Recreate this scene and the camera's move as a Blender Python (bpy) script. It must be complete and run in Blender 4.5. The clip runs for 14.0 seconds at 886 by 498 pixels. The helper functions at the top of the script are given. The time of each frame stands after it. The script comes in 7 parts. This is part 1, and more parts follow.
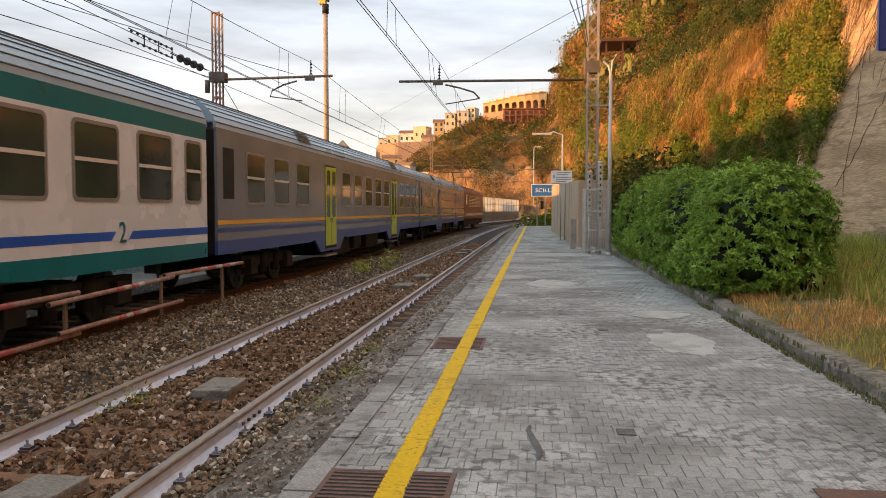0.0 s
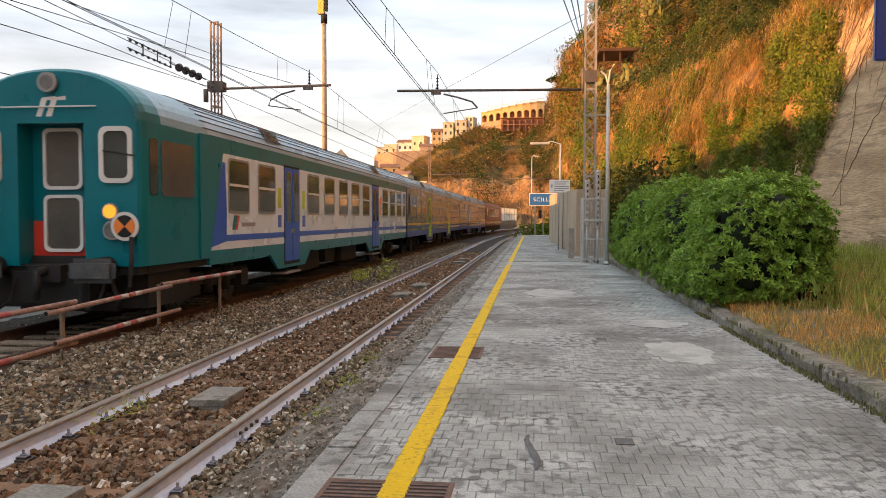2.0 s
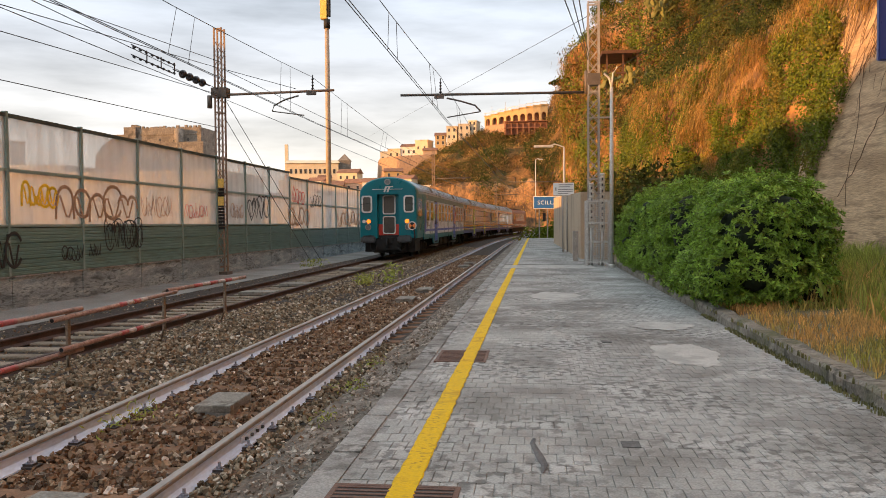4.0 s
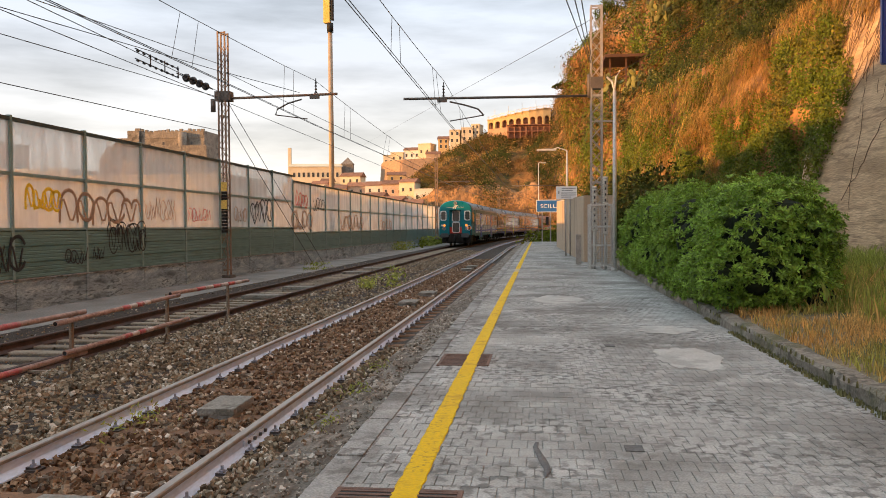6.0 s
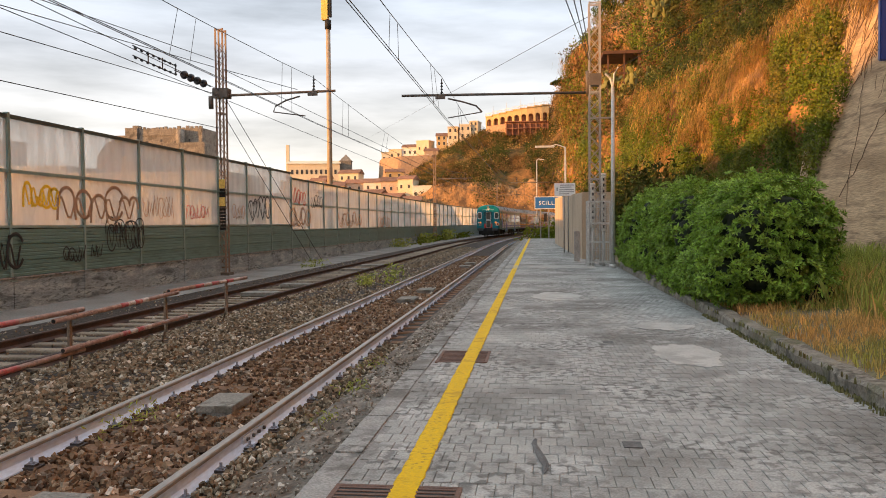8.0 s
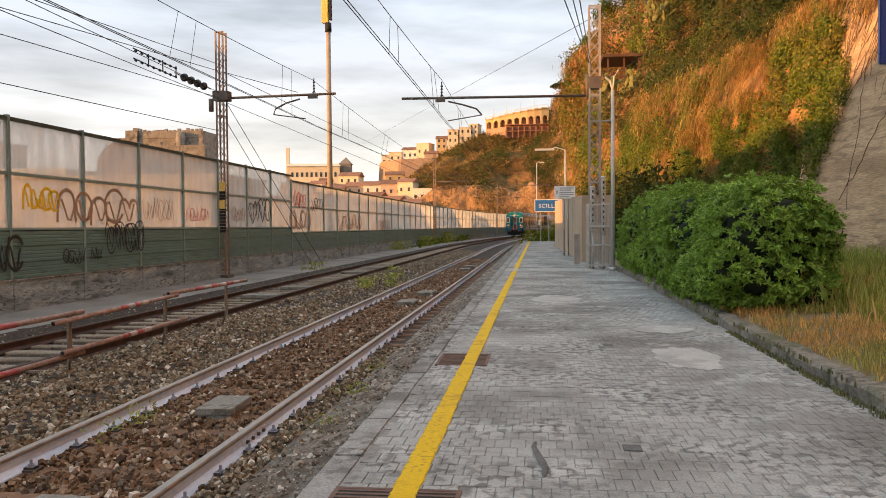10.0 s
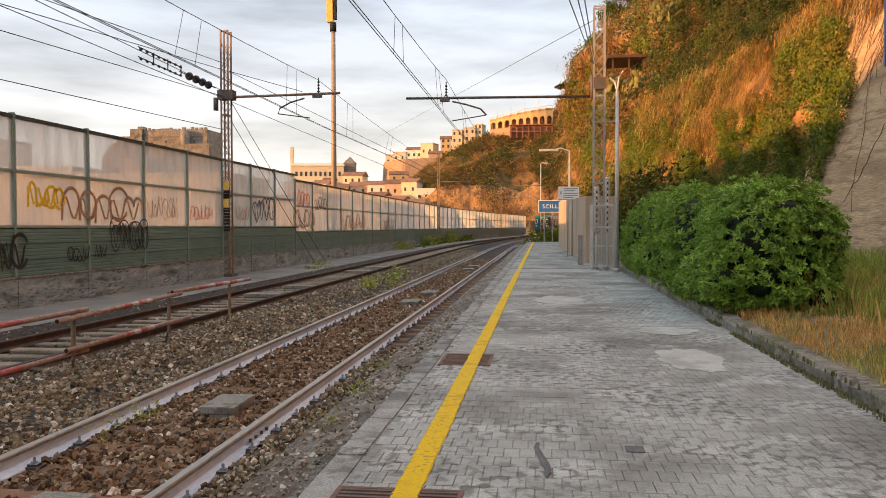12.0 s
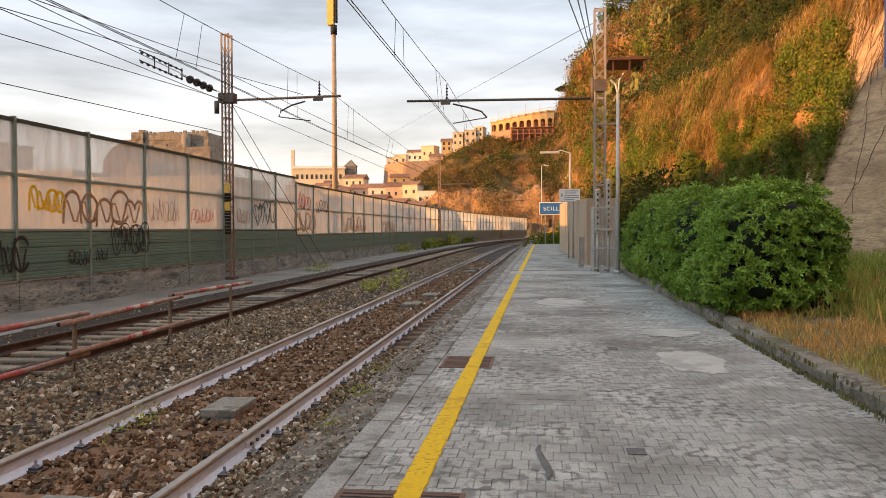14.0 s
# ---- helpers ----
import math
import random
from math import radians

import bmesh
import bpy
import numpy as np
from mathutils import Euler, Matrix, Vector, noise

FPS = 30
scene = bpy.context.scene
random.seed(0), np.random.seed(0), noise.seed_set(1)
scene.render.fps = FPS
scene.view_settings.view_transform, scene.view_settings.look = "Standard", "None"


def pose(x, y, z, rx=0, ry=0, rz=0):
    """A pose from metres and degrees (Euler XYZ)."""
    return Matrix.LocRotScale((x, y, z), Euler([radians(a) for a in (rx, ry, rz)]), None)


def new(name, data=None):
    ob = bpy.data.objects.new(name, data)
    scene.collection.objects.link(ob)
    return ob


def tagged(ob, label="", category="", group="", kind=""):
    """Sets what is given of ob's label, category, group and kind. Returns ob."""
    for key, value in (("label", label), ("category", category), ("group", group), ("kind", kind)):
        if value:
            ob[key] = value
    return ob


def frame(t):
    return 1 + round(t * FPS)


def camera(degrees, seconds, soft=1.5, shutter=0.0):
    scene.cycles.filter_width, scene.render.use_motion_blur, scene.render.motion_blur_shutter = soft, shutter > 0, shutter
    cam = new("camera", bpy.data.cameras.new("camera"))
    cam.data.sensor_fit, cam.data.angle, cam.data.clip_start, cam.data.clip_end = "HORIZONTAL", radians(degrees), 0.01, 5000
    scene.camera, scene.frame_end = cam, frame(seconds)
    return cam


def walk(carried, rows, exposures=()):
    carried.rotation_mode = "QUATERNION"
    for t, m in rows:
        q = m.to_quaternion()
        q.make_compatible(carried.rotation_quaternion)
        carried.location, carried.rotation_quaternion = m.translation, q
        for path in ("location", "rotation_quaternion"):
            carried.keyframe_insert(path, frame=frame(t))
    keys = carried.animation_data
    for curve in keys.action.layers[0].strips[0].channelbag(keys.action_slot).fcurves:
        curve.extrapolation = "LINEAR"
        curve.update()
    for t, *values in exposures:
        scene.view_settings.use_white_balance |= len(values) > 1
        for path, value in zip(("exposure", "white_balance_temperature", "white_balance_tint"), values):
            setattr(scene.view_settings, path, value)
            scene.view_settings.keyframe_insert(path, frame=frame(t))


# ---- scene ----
cam = camera(58.0, 14.0, soft=0.9, shutter=0.12)
EYE = (0.0, 0.0, 1.485)
# seconds, yaw, pitch, roll: held in the hand by somebody who stands still
TURNS = [
    (0, 6.49, -2.77, 0.00), (0.5, 5.07, -2.77, 0.08), (1, 4.86, -2.66, 0.13), (1.5, 6.21, -2.39, 0.02),
    (2, 6.35, -2.12, -0.04), (2.5, 6.44, -2.00, 0.05), (3, 6.67, -2.00, 0.36), (5.5, 6.67, -1.56, 0.47),
    (6, 6.86, -1.59, 0.41), (6.5, 6.79, -1.59, 0.39), (7, 6.73, -1.73, 0.28), (7.5, 6.79, -1.71, 0.39),
    (8, 6.74, -1.81, 0.49), (10.5, 6.73, -1.59, 0.38), (11, 6.82, -1.62, 0.21), (11.5, 6.82, -1.56, 0.20),
    (12, 7.00, -1.61, 0.11), (12.5, 7.02, -1.66, 0.15), (13, 7.20, -1.64, 0.38), (13.5, 7.12, -1.53, 0.36),
    (14, 7.07, -1.43, 0.24)]
walk(cam, [(t, pose(*EYE, 90 + p, r, y)) for t, y, p, r in TURNS],
     [(0, 0.56), (0.5, 0.72), (1.0, 0.74), (2.0, 0.74), (2.5, 0.66), (3.0, 0.56), (5.5, 0.54), (14, 0.54)])

# ---- light: a low evening sun from the left and a little behind, under a thinly clouded sky ----
SUN_ELEVATION = radians(8.0)
SUN_FROM = Vector((-0.88, -0.475, 0.0)).normalized()
sun_data = bpy.data.lights.new("sun", "SUN")
sun_data.energy, sun_data.angle, sun_data.color = 5.6, radians(0.8), (1.0, 0.47, 0.13)
sun = new("sun", sun_data)
sun_way = SUN_FROM * math.cos(SUN_ELEVATION) + Vector((0, 0, math.sin(SUN_ELEVATION)))
sun.matrix_world = Matrix.Translation((-60, -40, 60)) @ sun_way.to_track_quat("Z", "Y").to_matrix().to_4x4()


def sky_world():
    w = bpy.data.worlds.new("evening_sky")
    w.use_nodes = True
    nt = w.node_tree
    nt.nodes.clear()
    out = nt.nodes.new("ShaderNodeOutputWorld")
    back = nt.nodes.new("ShaderNodeBackground")
    sky = nt.nodes.new("ShaderNodeTexSky")
    sky.sky_type, sky.sun_disc = "NISHITA", False
    sky.sun_elevation = SUN_ELEVATION
    sky.sun_rotation = math.atan2(SUN_FROM.x, SUN_FROM.y)
    dim = nt.nodes.new("ShaderNodeVectorMath")
    dim.operation = "SCALE"
    dim.inputs["Scale"].default_value = 0.16
    nt.links.new(sky.outputs[0], dim.inputs[0])
    co = nt.nodes.new("ShaderNodeTexCoord")
    sep = nt.nodes.new("ShaderNodeSeparateXYZ")
    nt.links.new(co.outputs["Generated"], sep.inputs[0])
    # height over the horizon
    ramp = nt.nodes.new("ShaderNodeValToRGB")
    e = ramp.color_ramp.elements
    e[0].position, e[0].color = 0.0, (0.88, 0.77, 0.66, 1)
    e[1].position, e[1].color = 0.62, (0.845, 0.92, 0.965, 1)
    for at, colour in ((0.10, (0.84, 0.80, 0.77)), (0.20, (0.63, 0.645, 0.69)), (0.32, (0.59, 0.66, 0.76))):
        e.new(at).color = (*colour, 1)
    nt.links.new(sep.outputs["Z"], ramp.inputs[0])
    # flat streaks of cloud
    mp = nt.nodes.new("ShaderNodeMapping")
    mp.inputs["Scale"].default_value = (1.6, 1.6, 9.0)
    nt.links.new(co.outputs["Generated"], mp.inputs[0])
    nz = nt.nodes.new("ShaderNodeTexNoise")
    nz.inputs["Scale"].default_value, nz.inputs["Detail"].default_value, nz.inputs["Roughness"].default_value = 2.2, 7, 0.55
    nt.links.new(mp.outputs[0], nz.inputs[0])
    band = nt.nodes.new("ShaderNodeMapRange")
    band.inputs[1].default_value, band.inputs[2].default_value = 0.40, 0.66
    band.inputs[3].default_value, band.inputs[4].default_value = 1.09, 0.70
    nt.links.new(nz.outputs["Fac"], band.inputs[0])
    shade = nt.nodes.new("ShaderNodeVectorMath")
    shade.operation = "SCALE"
    nt.links.new(ramp.outputs[0], shade.inputs[0])
    nt.links.new(band.outputs[0], shade.inputs["Scale"])
    mix = nt.nodes.new("ShaderNodeMix")
    mix.data_type = "RGBA"
    mix.inputs[0].default_value = 0.86
    nt.links.new(dim.outputs[0], mix.inputs[6])
    nt.links.new(shade.outputs[0], mix.inputs[7])
    nt.links.new(mix.outputs[2], back.inputs[0])
    back.inputs[1].default_value = 1.0
    nt.links.new(back.outputs[0], out.inputs[0])
    scene.world = w


sky_world()


# ---- materials ----
def material(name, a, b, rough=0.8, scale=3.0, fine=40.0, bump=0.25, metal=0.0, rand=0.0, island=0.0,
             stretch=(1, 1, 1), grain=0.35, contrast=0.22, spec=0.5, third=None, third_scale=0.7, third_at=0.55,
             translucent=0.0, pale=None, pale_scale=0.5, pale_at=0.6, world=False, blotch=None):
    """Two colours over large noise, fine grain, an optional third colour in stains, and bump."""
    m = bpy.data.materials.new(name)
    m.use_nodes = True
    nt = m.node_tree
    L, N = nt.links.new, nt.nodes.new
    p = nt.nodes["Principled BSDF"]
    co = N("ShaderNodeTexCoord")
    mp = N("ShaderNodeMapping")
    mp.inputs["Scale"].default_value = stretch
    L(N("ShaderNodeNewGeometry").outputs["Position"] if world else co.outputs["Object"], mp.inputs[0])

    def noise_at(s, detail=4.0):
        n = N("ShaderNodeTexNoise")
        n.inputs["Scale"].default_value, n.inputs["Detail"].default_value = s, detail
        L(mp.outputs[0], n.inputs[0])
        return n.outputs["Fac"]

    def remap(v, lo, hi, c, d):
        r = N("ShaderNodeMapRange")
        for i, x in enumerate((lo, hi, c, d)):
            r.inputs[i + 1].default_value = x
        L(v, r.inputs[0])
        return r.outputs[0]

    def blend(f, x, y):
        k = N("ShaderNodeMix")
        k.data_type = "RGBA"
        L(f, k.inputs[0])
        for i, v in ((6, x), (7, y)):
            if isinstance(v, tuple):
                k.inputs[i].default_value = (*v, 1)
            else:
                L(v, k.inputs[i])
        return k.outputs[2]

    def times(c, v):
        k = N("ShaderNodeVectorMath")
        k.operation = "SCALE"
        L(c, k.inputs[0])
        L(v, k.inputs["Scale"])
        return k.outputs[0]

    big = noise_at(scale)
    col = blend(remap(big, 0.5 - contrast, 0.5 + contrast, 0, 1), a, b)
    if third:
        col = blend(remap(noise_at(third_scale, 6), third_at - 0.06, third_at + 0.08, 0, 1), col, third)
    if pale:
        col = blend(remap(noise_at(pale_scale, 7), pale_at - 0.10, pale_at + 0.10, 0, 0.8), col, pale)
    if blotch:
        # small dark stains, thicker where the larger noise allows them
        where = remap(noise_at(blotch[2], 5), 0.40, 0.60, 0.12, 1)
        spots = remap(noise_at(blotch[1], 6), blotch[3] - 0.05, blotch[3] + 0.05, 0, 0.85)
        k = N("ShaderNodeMath")
        k.operation = "MULTIPLY"
        L(where, k.inputs[0])
        L(spots, k.inputs[1])
        col = blend(k.outputs[0], col, blotch[0])
    small = noise_at(fine, 3)
    col = times(col, remap(small, 0.25, 0.75, 1 - grain, 1 + grain))
    if rand:
        o = N("ShaderNodeObjectInfo")
        col = times(col, remap(o.outputs["Random"], 0, 1, 1 - rand, 1 + rand))
    if island:
        g = N("ShaderNodeNewGeometry")
        col = times(col, remap(g.outputs["Random Per Island"], 0, 1, 1 - island, 1 + island))
    L(col, p.inputs["Base Color"])
    if grain < 0.05:
        L(remap(big, 0.2, 0.8, max(0.03, rough - 0.05), min(1, rough + 0.05)), p.inputs["Roughness"])
    else:
        L(remap(small, 0.2, 0.8, max(0.03, rough - 0.12), min(1, rough + 0.1)), p.inputs["Roughness"])
    p.inputs["Metallic"].default_value = metal
    p.inputs["Specular IOR Level"].default_value = spec
    if bump:
        bn = N("ShaderNodeBump")
        bn.inputs["Strength"].default_value, bn.inputs["Distance"].default_value = bump, 0.02
        L(small, bn.inputs["Height"])
        L(bn.outputs[0], p.inputs["Normal"])
    if translucent:
        out = nt.nodes["Material Output"]
        tr = N("ShaderNodeBsdfTranslucent")
        L(col, tr.inputs[0])
        mx = N("ShaderNodeMixShader")
        mx.inputs[0].default_value = translucent
        L(p.outputs[0], mx.inputs[1])
        L(tr.outputs[0], mx.inputs[2])
        L(mx.outputs[0], out.inputs[0])
    return m


def stone_material(name, stops, rough=0.9):
    """Broken stones: each has one of several colours, with grain of its own."""
    m = bpy.data.materials.new(name)
    m.use_nodes = True
    nt = m.node_tree
    L, N = nt.links.new, nt.nodes.new
    p = nt.nodes["Principled BSDF"]
    g, ramp, co, nz, rg, k, bn = (N("ShaderNode" + x) for x in ("NewGeometry", "ValToRGB", "TexCoord", "TexNoise", "MapRange", "VectorMath", "Bump"))
    ramp.color_ramp.interpolation = "CONSTANT"
    e = ramp.color_ramp.elements
    e[0].position, e[0].color = 0.0, (*stops[0][1], 1)
    e[1].position, e[1].color = stops[1][0], (*stops[1][1], 1)
    for at, colour in stops[2:]:
        e.new(at).color = (*colour, 1)
    L(g.outputs["Random Per Island"], ramp.inputs[0])
    nz.inputs["Scale"].default_value, nz.inputs["Detail"].default_value = 38, 4
    L(co.outputs["Object"], nz.inputs[0])
    for i, v in enumerate((0.25, 0.75, 0.55, 1.4)):
        rg.inputs[i + 1].default_value = v
    L(nz.outputs["Fac"], rg.inputs[0])
    k.operation = "SCALE"
    L(ramp.outputs[0], k.inputs[0])
    L(rg.outputs[0], k.inputs["Scale"])
    L(k.outputs[0], p.inputs["Base Color"])
    p.inputs["Roughness"].default_value = rough
    p.inputs["Specular IOR Level"].default_value = 0.25
    bn.inputs["Strength"].default_value, bn.inputs["Distance"].default_value = 0.5, 0.012
    L(nz.outputs["Fac"], bn.inputs["Height"])
    L(bn.outputs[0], p.inputs["Normal"])
    return m


def glow(name, colour, strength):
    m = bpy.data.materials.new(name)
    m.use_nodes = True
    p = m.node_tree.nodes["Principled BSDF"]
    p.inputs["Base Color"].default_value = (*colour, 1)
    p.inputs["Emission Color"].default_value = (*colour, 1)
    p.inputs["Emission Strength"].default_value = strength
    return m


def clear_panel(name, tint, haze, rough=0.08):
    """Weathered acrylic: mostly seen through, with a dusty haze and a gloss."""
    m = bpy.data.materials.new(name)
    m.use_nodes = True
    nt = m.node_tree
    nt.nodes.clear()
    L, N = nt.links.new, nt.nodes.new
    out, tr, df, gl = N("ShaderNodeOutputMaterial"), N("ShaderNodeBsdfTransparent"), N("ShaderNodeBsdfDiffuse"), N("ShaderNodeBsdfGlossy")
    tl = N("ShaderNodeBsdfTranslucent")
    tr.inputs[0].default_value = (*tint, 1)
    df.inputs[0].default_value = (0.80, 0.79, 0.78, 1)
    tl.inputs[0].default_value = (0.88, 0.85, 0.82, 1)
    gl.inputs["Roughness"].default_value = rough
    co = N("ShaderNodeTexCoord")
    mp = N("ShaderNodeMapping")
    mp.inputs["Scale"].default_value = (1, 1.2, 0.35)
    nz = N("ShaderNodeTexNoise")
    nz.inputs["Scale"].default_value, nz.inputs["Detail"].default_value = 1.6, 6
    L(co.outputs["Object"], mp.inputs[0])
    L(mp.outputs[0], nz.inputs[0])
    rg = N("ShaderNodeMapRange")
    for i, v in enumerate((0.3, 0.7, haze * 0.75, haze * 1.3)):
        rg.inputs[i + 1].default_value = v
    L(nz.outputs["Fac"], rg.inputs[0])
    dust, a, b = N("ShaderNodeMixShader"), N("ShaderNodeMixShader"), N("ShaderNodeMixShader")
    dust.inputs[0].default_value = 0.5
    L(df.outputs[0], dust.inputs[1])
    L(tl.outputs[0], dust.inputs[2])
    L(rg.outputs[0], a.inputs[0])
    L(tr.outputs[0], a.inputs[1])
    L(dust.outputs[0], a.inputs[2])
    lw = N("ShaderNodeLayerWeight")
    lw.inputs[0].default_value = 0.5
    gr = N("ShaderNodeMapRange")
    for i, v in enumerate((0.4, 1.0, 0.02, 0.16)):
        gr.inputs[i + 1].default_value = v
    L(lw.outputs["Facing"], gr.inputs[0])
    L(gr.outputs[0], b.inputs[0])
    L(a.outputs[0], b.inputs[1])
    L(gl.outputs[0], b.inputs[2])
    L(b.outputs[0], out.inputs[0])
    return m


M = {}
M["paver"] = material("grey_concrete_paver", (0.285, 0.288, 0.272), (0.40, 0.402, 0.385), 0.85, 0.9, 70, 0.35, rand=0.08, grain=0.30, world=True, contrast=0.16,
                      third=(0.19, 0.186, 0.172), third_scale=0.55, third_at=0.53, pale=(0.52, 0.525, 0.51), pale_scale=1.6, pale_at=0.60, blotch=((0.10, 0.098, 0.09), 11.0, 0.8, 0.535))
M["paver_rest"] = material("grey_concrete_paver_field", (0.285, 0.288, 0.272), (0.40, 0.402, 0.385), 0.85, 0.9, 70, 0.35, island=0.08, grain=0.30, world=True, contrast=0.16,
                      third=(0.19, 0.186, 0.172), third_scale=0.55, third_at=0.53, pale=(0.52, 0.525, 0.51), pale_scale=1.6, pale_at=0.60, blotch=((0.10, 0.098, 0.09), 11.0, 0.8, 0.535))
M["joint"] = material("dark_paving_joint", (0.21, 0.207, 0.195), (0.30, 0.295, 0.28), 0.95, 3, 60, world=True)
M["mortar"] = material("smooth_mortar_patch", (0.40, 0.40, 0.38), (0.48, 0.48, 0.455), 0.9, 2, 50, 0.15, grain=0.2, blotch=((0.30, 0.297, 0.28), 3.0, 1.0, 0.52))
M["mortar_dark"] = material("old_mortar_repair", (0.09, 0.09, 0.09), (0.14, 0.14, 0.14), 0.9, 4, 50, 0.3)
M["coping"] = material("worn_edge_stone", (0.25, 0.248, 0.232), (0.37, 0.366, 0.35), 0.85, 1.5, 60, 0.5, third=(0.15, 0.14, 0.125), third_scale=1.2, third_at=0.58, rand=0.06, world=True, blotch=((0.09, 0.085, 0.075), 9.0, 1.1, 0.53))
M["yellow"] = material("yellow_safety_paint", (0.69, 0.435, 0.001), (0.75, 0.49, 0.003), 0.7, 2.5, 60, 0.3, grain=0.14, third=(0.56, 0.33, 0.01), third_scale=5, third_at=0.60, spec=0.2, blotch=((0.36, 0.22, 0.03), 30.0, 2.0, 0.60))
M["grate"] = material("rusty_cast_grate", (0.10, 0.055, 0.04), (0.17, 0.09, 0.06), 0.75, 5, 60, 0.3)
M["dirt"] = material("trackside_dirt", (0.075, 0.062, 0.048), (0.17, 0.15, 0.125), 0.95, 3.4, 34, 1.0, grain=0.5, contrast=0.13, third=(0.10, 0.072, 0.05), third_scale=2.2, third_at=0.56, stretch=(1, 0.6, 1), blotch=((0.34, 0.31, 0.265), 7.0, 1.3, 0.52))
M["grit"] = stone_material("pale_grit", [(0, (0.15, 0.125, 0.10)), (0.3, (0.25, 0.22, 0.18)), (0.6, (0.36, 0.32, 0.27)), (0.85, (0.48, 0.44, 0.38))])
# bed nearly black: the shade in gaps between stones is painted in
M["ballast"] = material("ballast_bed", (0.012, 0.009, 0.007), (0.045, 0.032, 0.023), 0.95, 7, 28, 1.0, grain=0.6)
M["ballast_rust"] = stone_material("rust_stained_ballast", [(0, (0.070, 0.043, 0.027)), (0.18, (0.145, 0.087, 0.050)), (0.42, (0.21, 0.132, 0.078)), (0.62, (0.28, 0.195, 0.125)), (0.78, (0.19, 0.15, 0.115)), (0.90, (0.40, 0.31, 0.225)), (0.97, (0.62, 0.55, 0.47))])
M["ballast_grey"] = stone_material("grey_ballast", [(0, (0.085, 0.066, 0.045)), (0.18, (0.16, 0.126, 0.086)), (0.42, (0.24, 0.195, 0.135)), (0.62, (0.31, 0.262, 0.19)), (0.78, (0.22, 0.15, 0.09)), (0.90, (0.41, 0.355, 0.28)), (0.965, (0.58, 0.53, 0.45))])
M["strip"] = material("dusty_concrete_strip", (0.20, 0.20, 0.19), (0.29, 0.285, 0.27), 0.92, 0.8, 25, 0.5, third=(0.18, 0.17, 0.155), third_scale=0.5, third_at=0.55)
# weathered steel; the pale blue is sky sheen put into the colour
M["rail_web"] = material("sky_sheen_weathered_rail", (0.54, 0.66, 0.85), (0.68, 0.80, 0.97), 0.45, 3, 40, 0.15, metal=0.0, grain=0.15, stretch=(1, 0.3, 1), third=(0.42, 0.50, 0.62), third_scale=1.4, third_at=0.61)
M["rail_head"] = material("worn_rail_head", (0.24, 0.20, 0.17), (0.36, 0.32, 0.28), 0.42, 3, 50, 0.1, metal=0.3, stretch=(1, 0.15, 1))
M["rail_rust"] = material("rusty_rail", (0.030, 0.018, 0.014), (0.080, 0.042, 0.030), 0.7, 4, 50, 0.3, metal=0.1)
M["sleeper"] = material("pale_concrete_sleeper", (0.17, 0.14, 0.10), (0.29, 0.245, 0.19), 0.9, 3, 40, 0.4, rand=0.25, world=True)
M["sleeper_rust"] = material("stained_sleeper", (0.13, 0.068, 0.035), (0.22, 0.125, 0.07), 0.9, 3, 40, 0.4, rand=0.2, world=True)
M["bolt"] = material("dark_steel_fastening", (0.04, 0.034, 0.034), (0.10, 0.085, 0.08), 0.5, 6, 60, 0.2, metal=0.4)
M["nut"] = material("grey_steel_nut", (0.22, 0.24, 0.30), (0.34, 0.36, 0.43), 0.4, 6, 60, 0.1, metal=0.3)
M["box_lid"] = material("grey_cable_pit_lid", (0.20, 0.19, 0.165), (0.28, 0.265, 0.235), 0.9, 2, 45, 0.4, blotch=((0.11, 0.10, 0.08), 8.0, 1.5, 0.55))
M["pipe"] = material("faded_orange_pipe", (0.29, 0.165, 0.13), (0.42, 0.28, 0.23), 0.65, 3, 40, 0.2, grain=0.35, blotch=((0.16, 0.09, 0.07), 14.0, 2.0, 0.54))
M["pipe_red"] = material("red_pipe_band", (0.34, 0.05, 0.055), (0.44, 0.11, 0.11), 0.6, 3, 40, 0.2, grain=0.3, blotch=((0.42, 0.24, 0.20), 12.0, 2.0, 0.54))
M["pipe_white"] = material("white_pipe_band", (0.44, 0.36, 0.33), (0.56, 0.47, 0.43), 0.65, 3, 40, 0.2, grain=0.3, blotch=((0.26, 0.17, 0.14), 12.0, 2.0, 0.54))
M["old_wood"] = material("weathered_fence_post", (0.19, 0.145, 0.105), (0.28, 0.22, 0.17), 0.85, 4, 50, 0.4)
M["concrete"] = material("stained_concrete_wall", (0.20, 0.25, 0.27), (0.32, 0.385, 0.405), 0.9, 1.4, 30, 0.6, third=(0.09, 0.11, 0.115), third_scale=1.6, third_at=0.61, stretch=(1, 0.5, 2.2), world=True, pale=(0.45, 0.51, 0.52), pale_scale=2.4, pale_at=0.60, blotch=((0.07, 0.084, 0.088), 9.0, 1.0, 0.565))
M["hut_concrete"] = material("pale_board_marked_concrete", (0.40, 0.30, 0.205), (0.50, 0.385, 0.275), 0.9, 0.6, 30, 0.4, stretch=(1, 1, 0.35), third=(0.26, 0.20, 0.145), third_scale=0.7, third_at=0.60, grain=0.2)
M["slope_concrete"] = material("sprayed_concrete_slope", (0.45, 0.305, 0.18), (0.60, 0.42, 0.255), 0.92, 0.7, 9, 1.0, third=(0.37, 0.245, 0.14), third_scale=0.6, third_at=0.54, stretch=(1, 0.35, 3.0), grain=0.28, blotch=((0.28, 0.185, 0.11), 2.5, 0.5, 0.55))
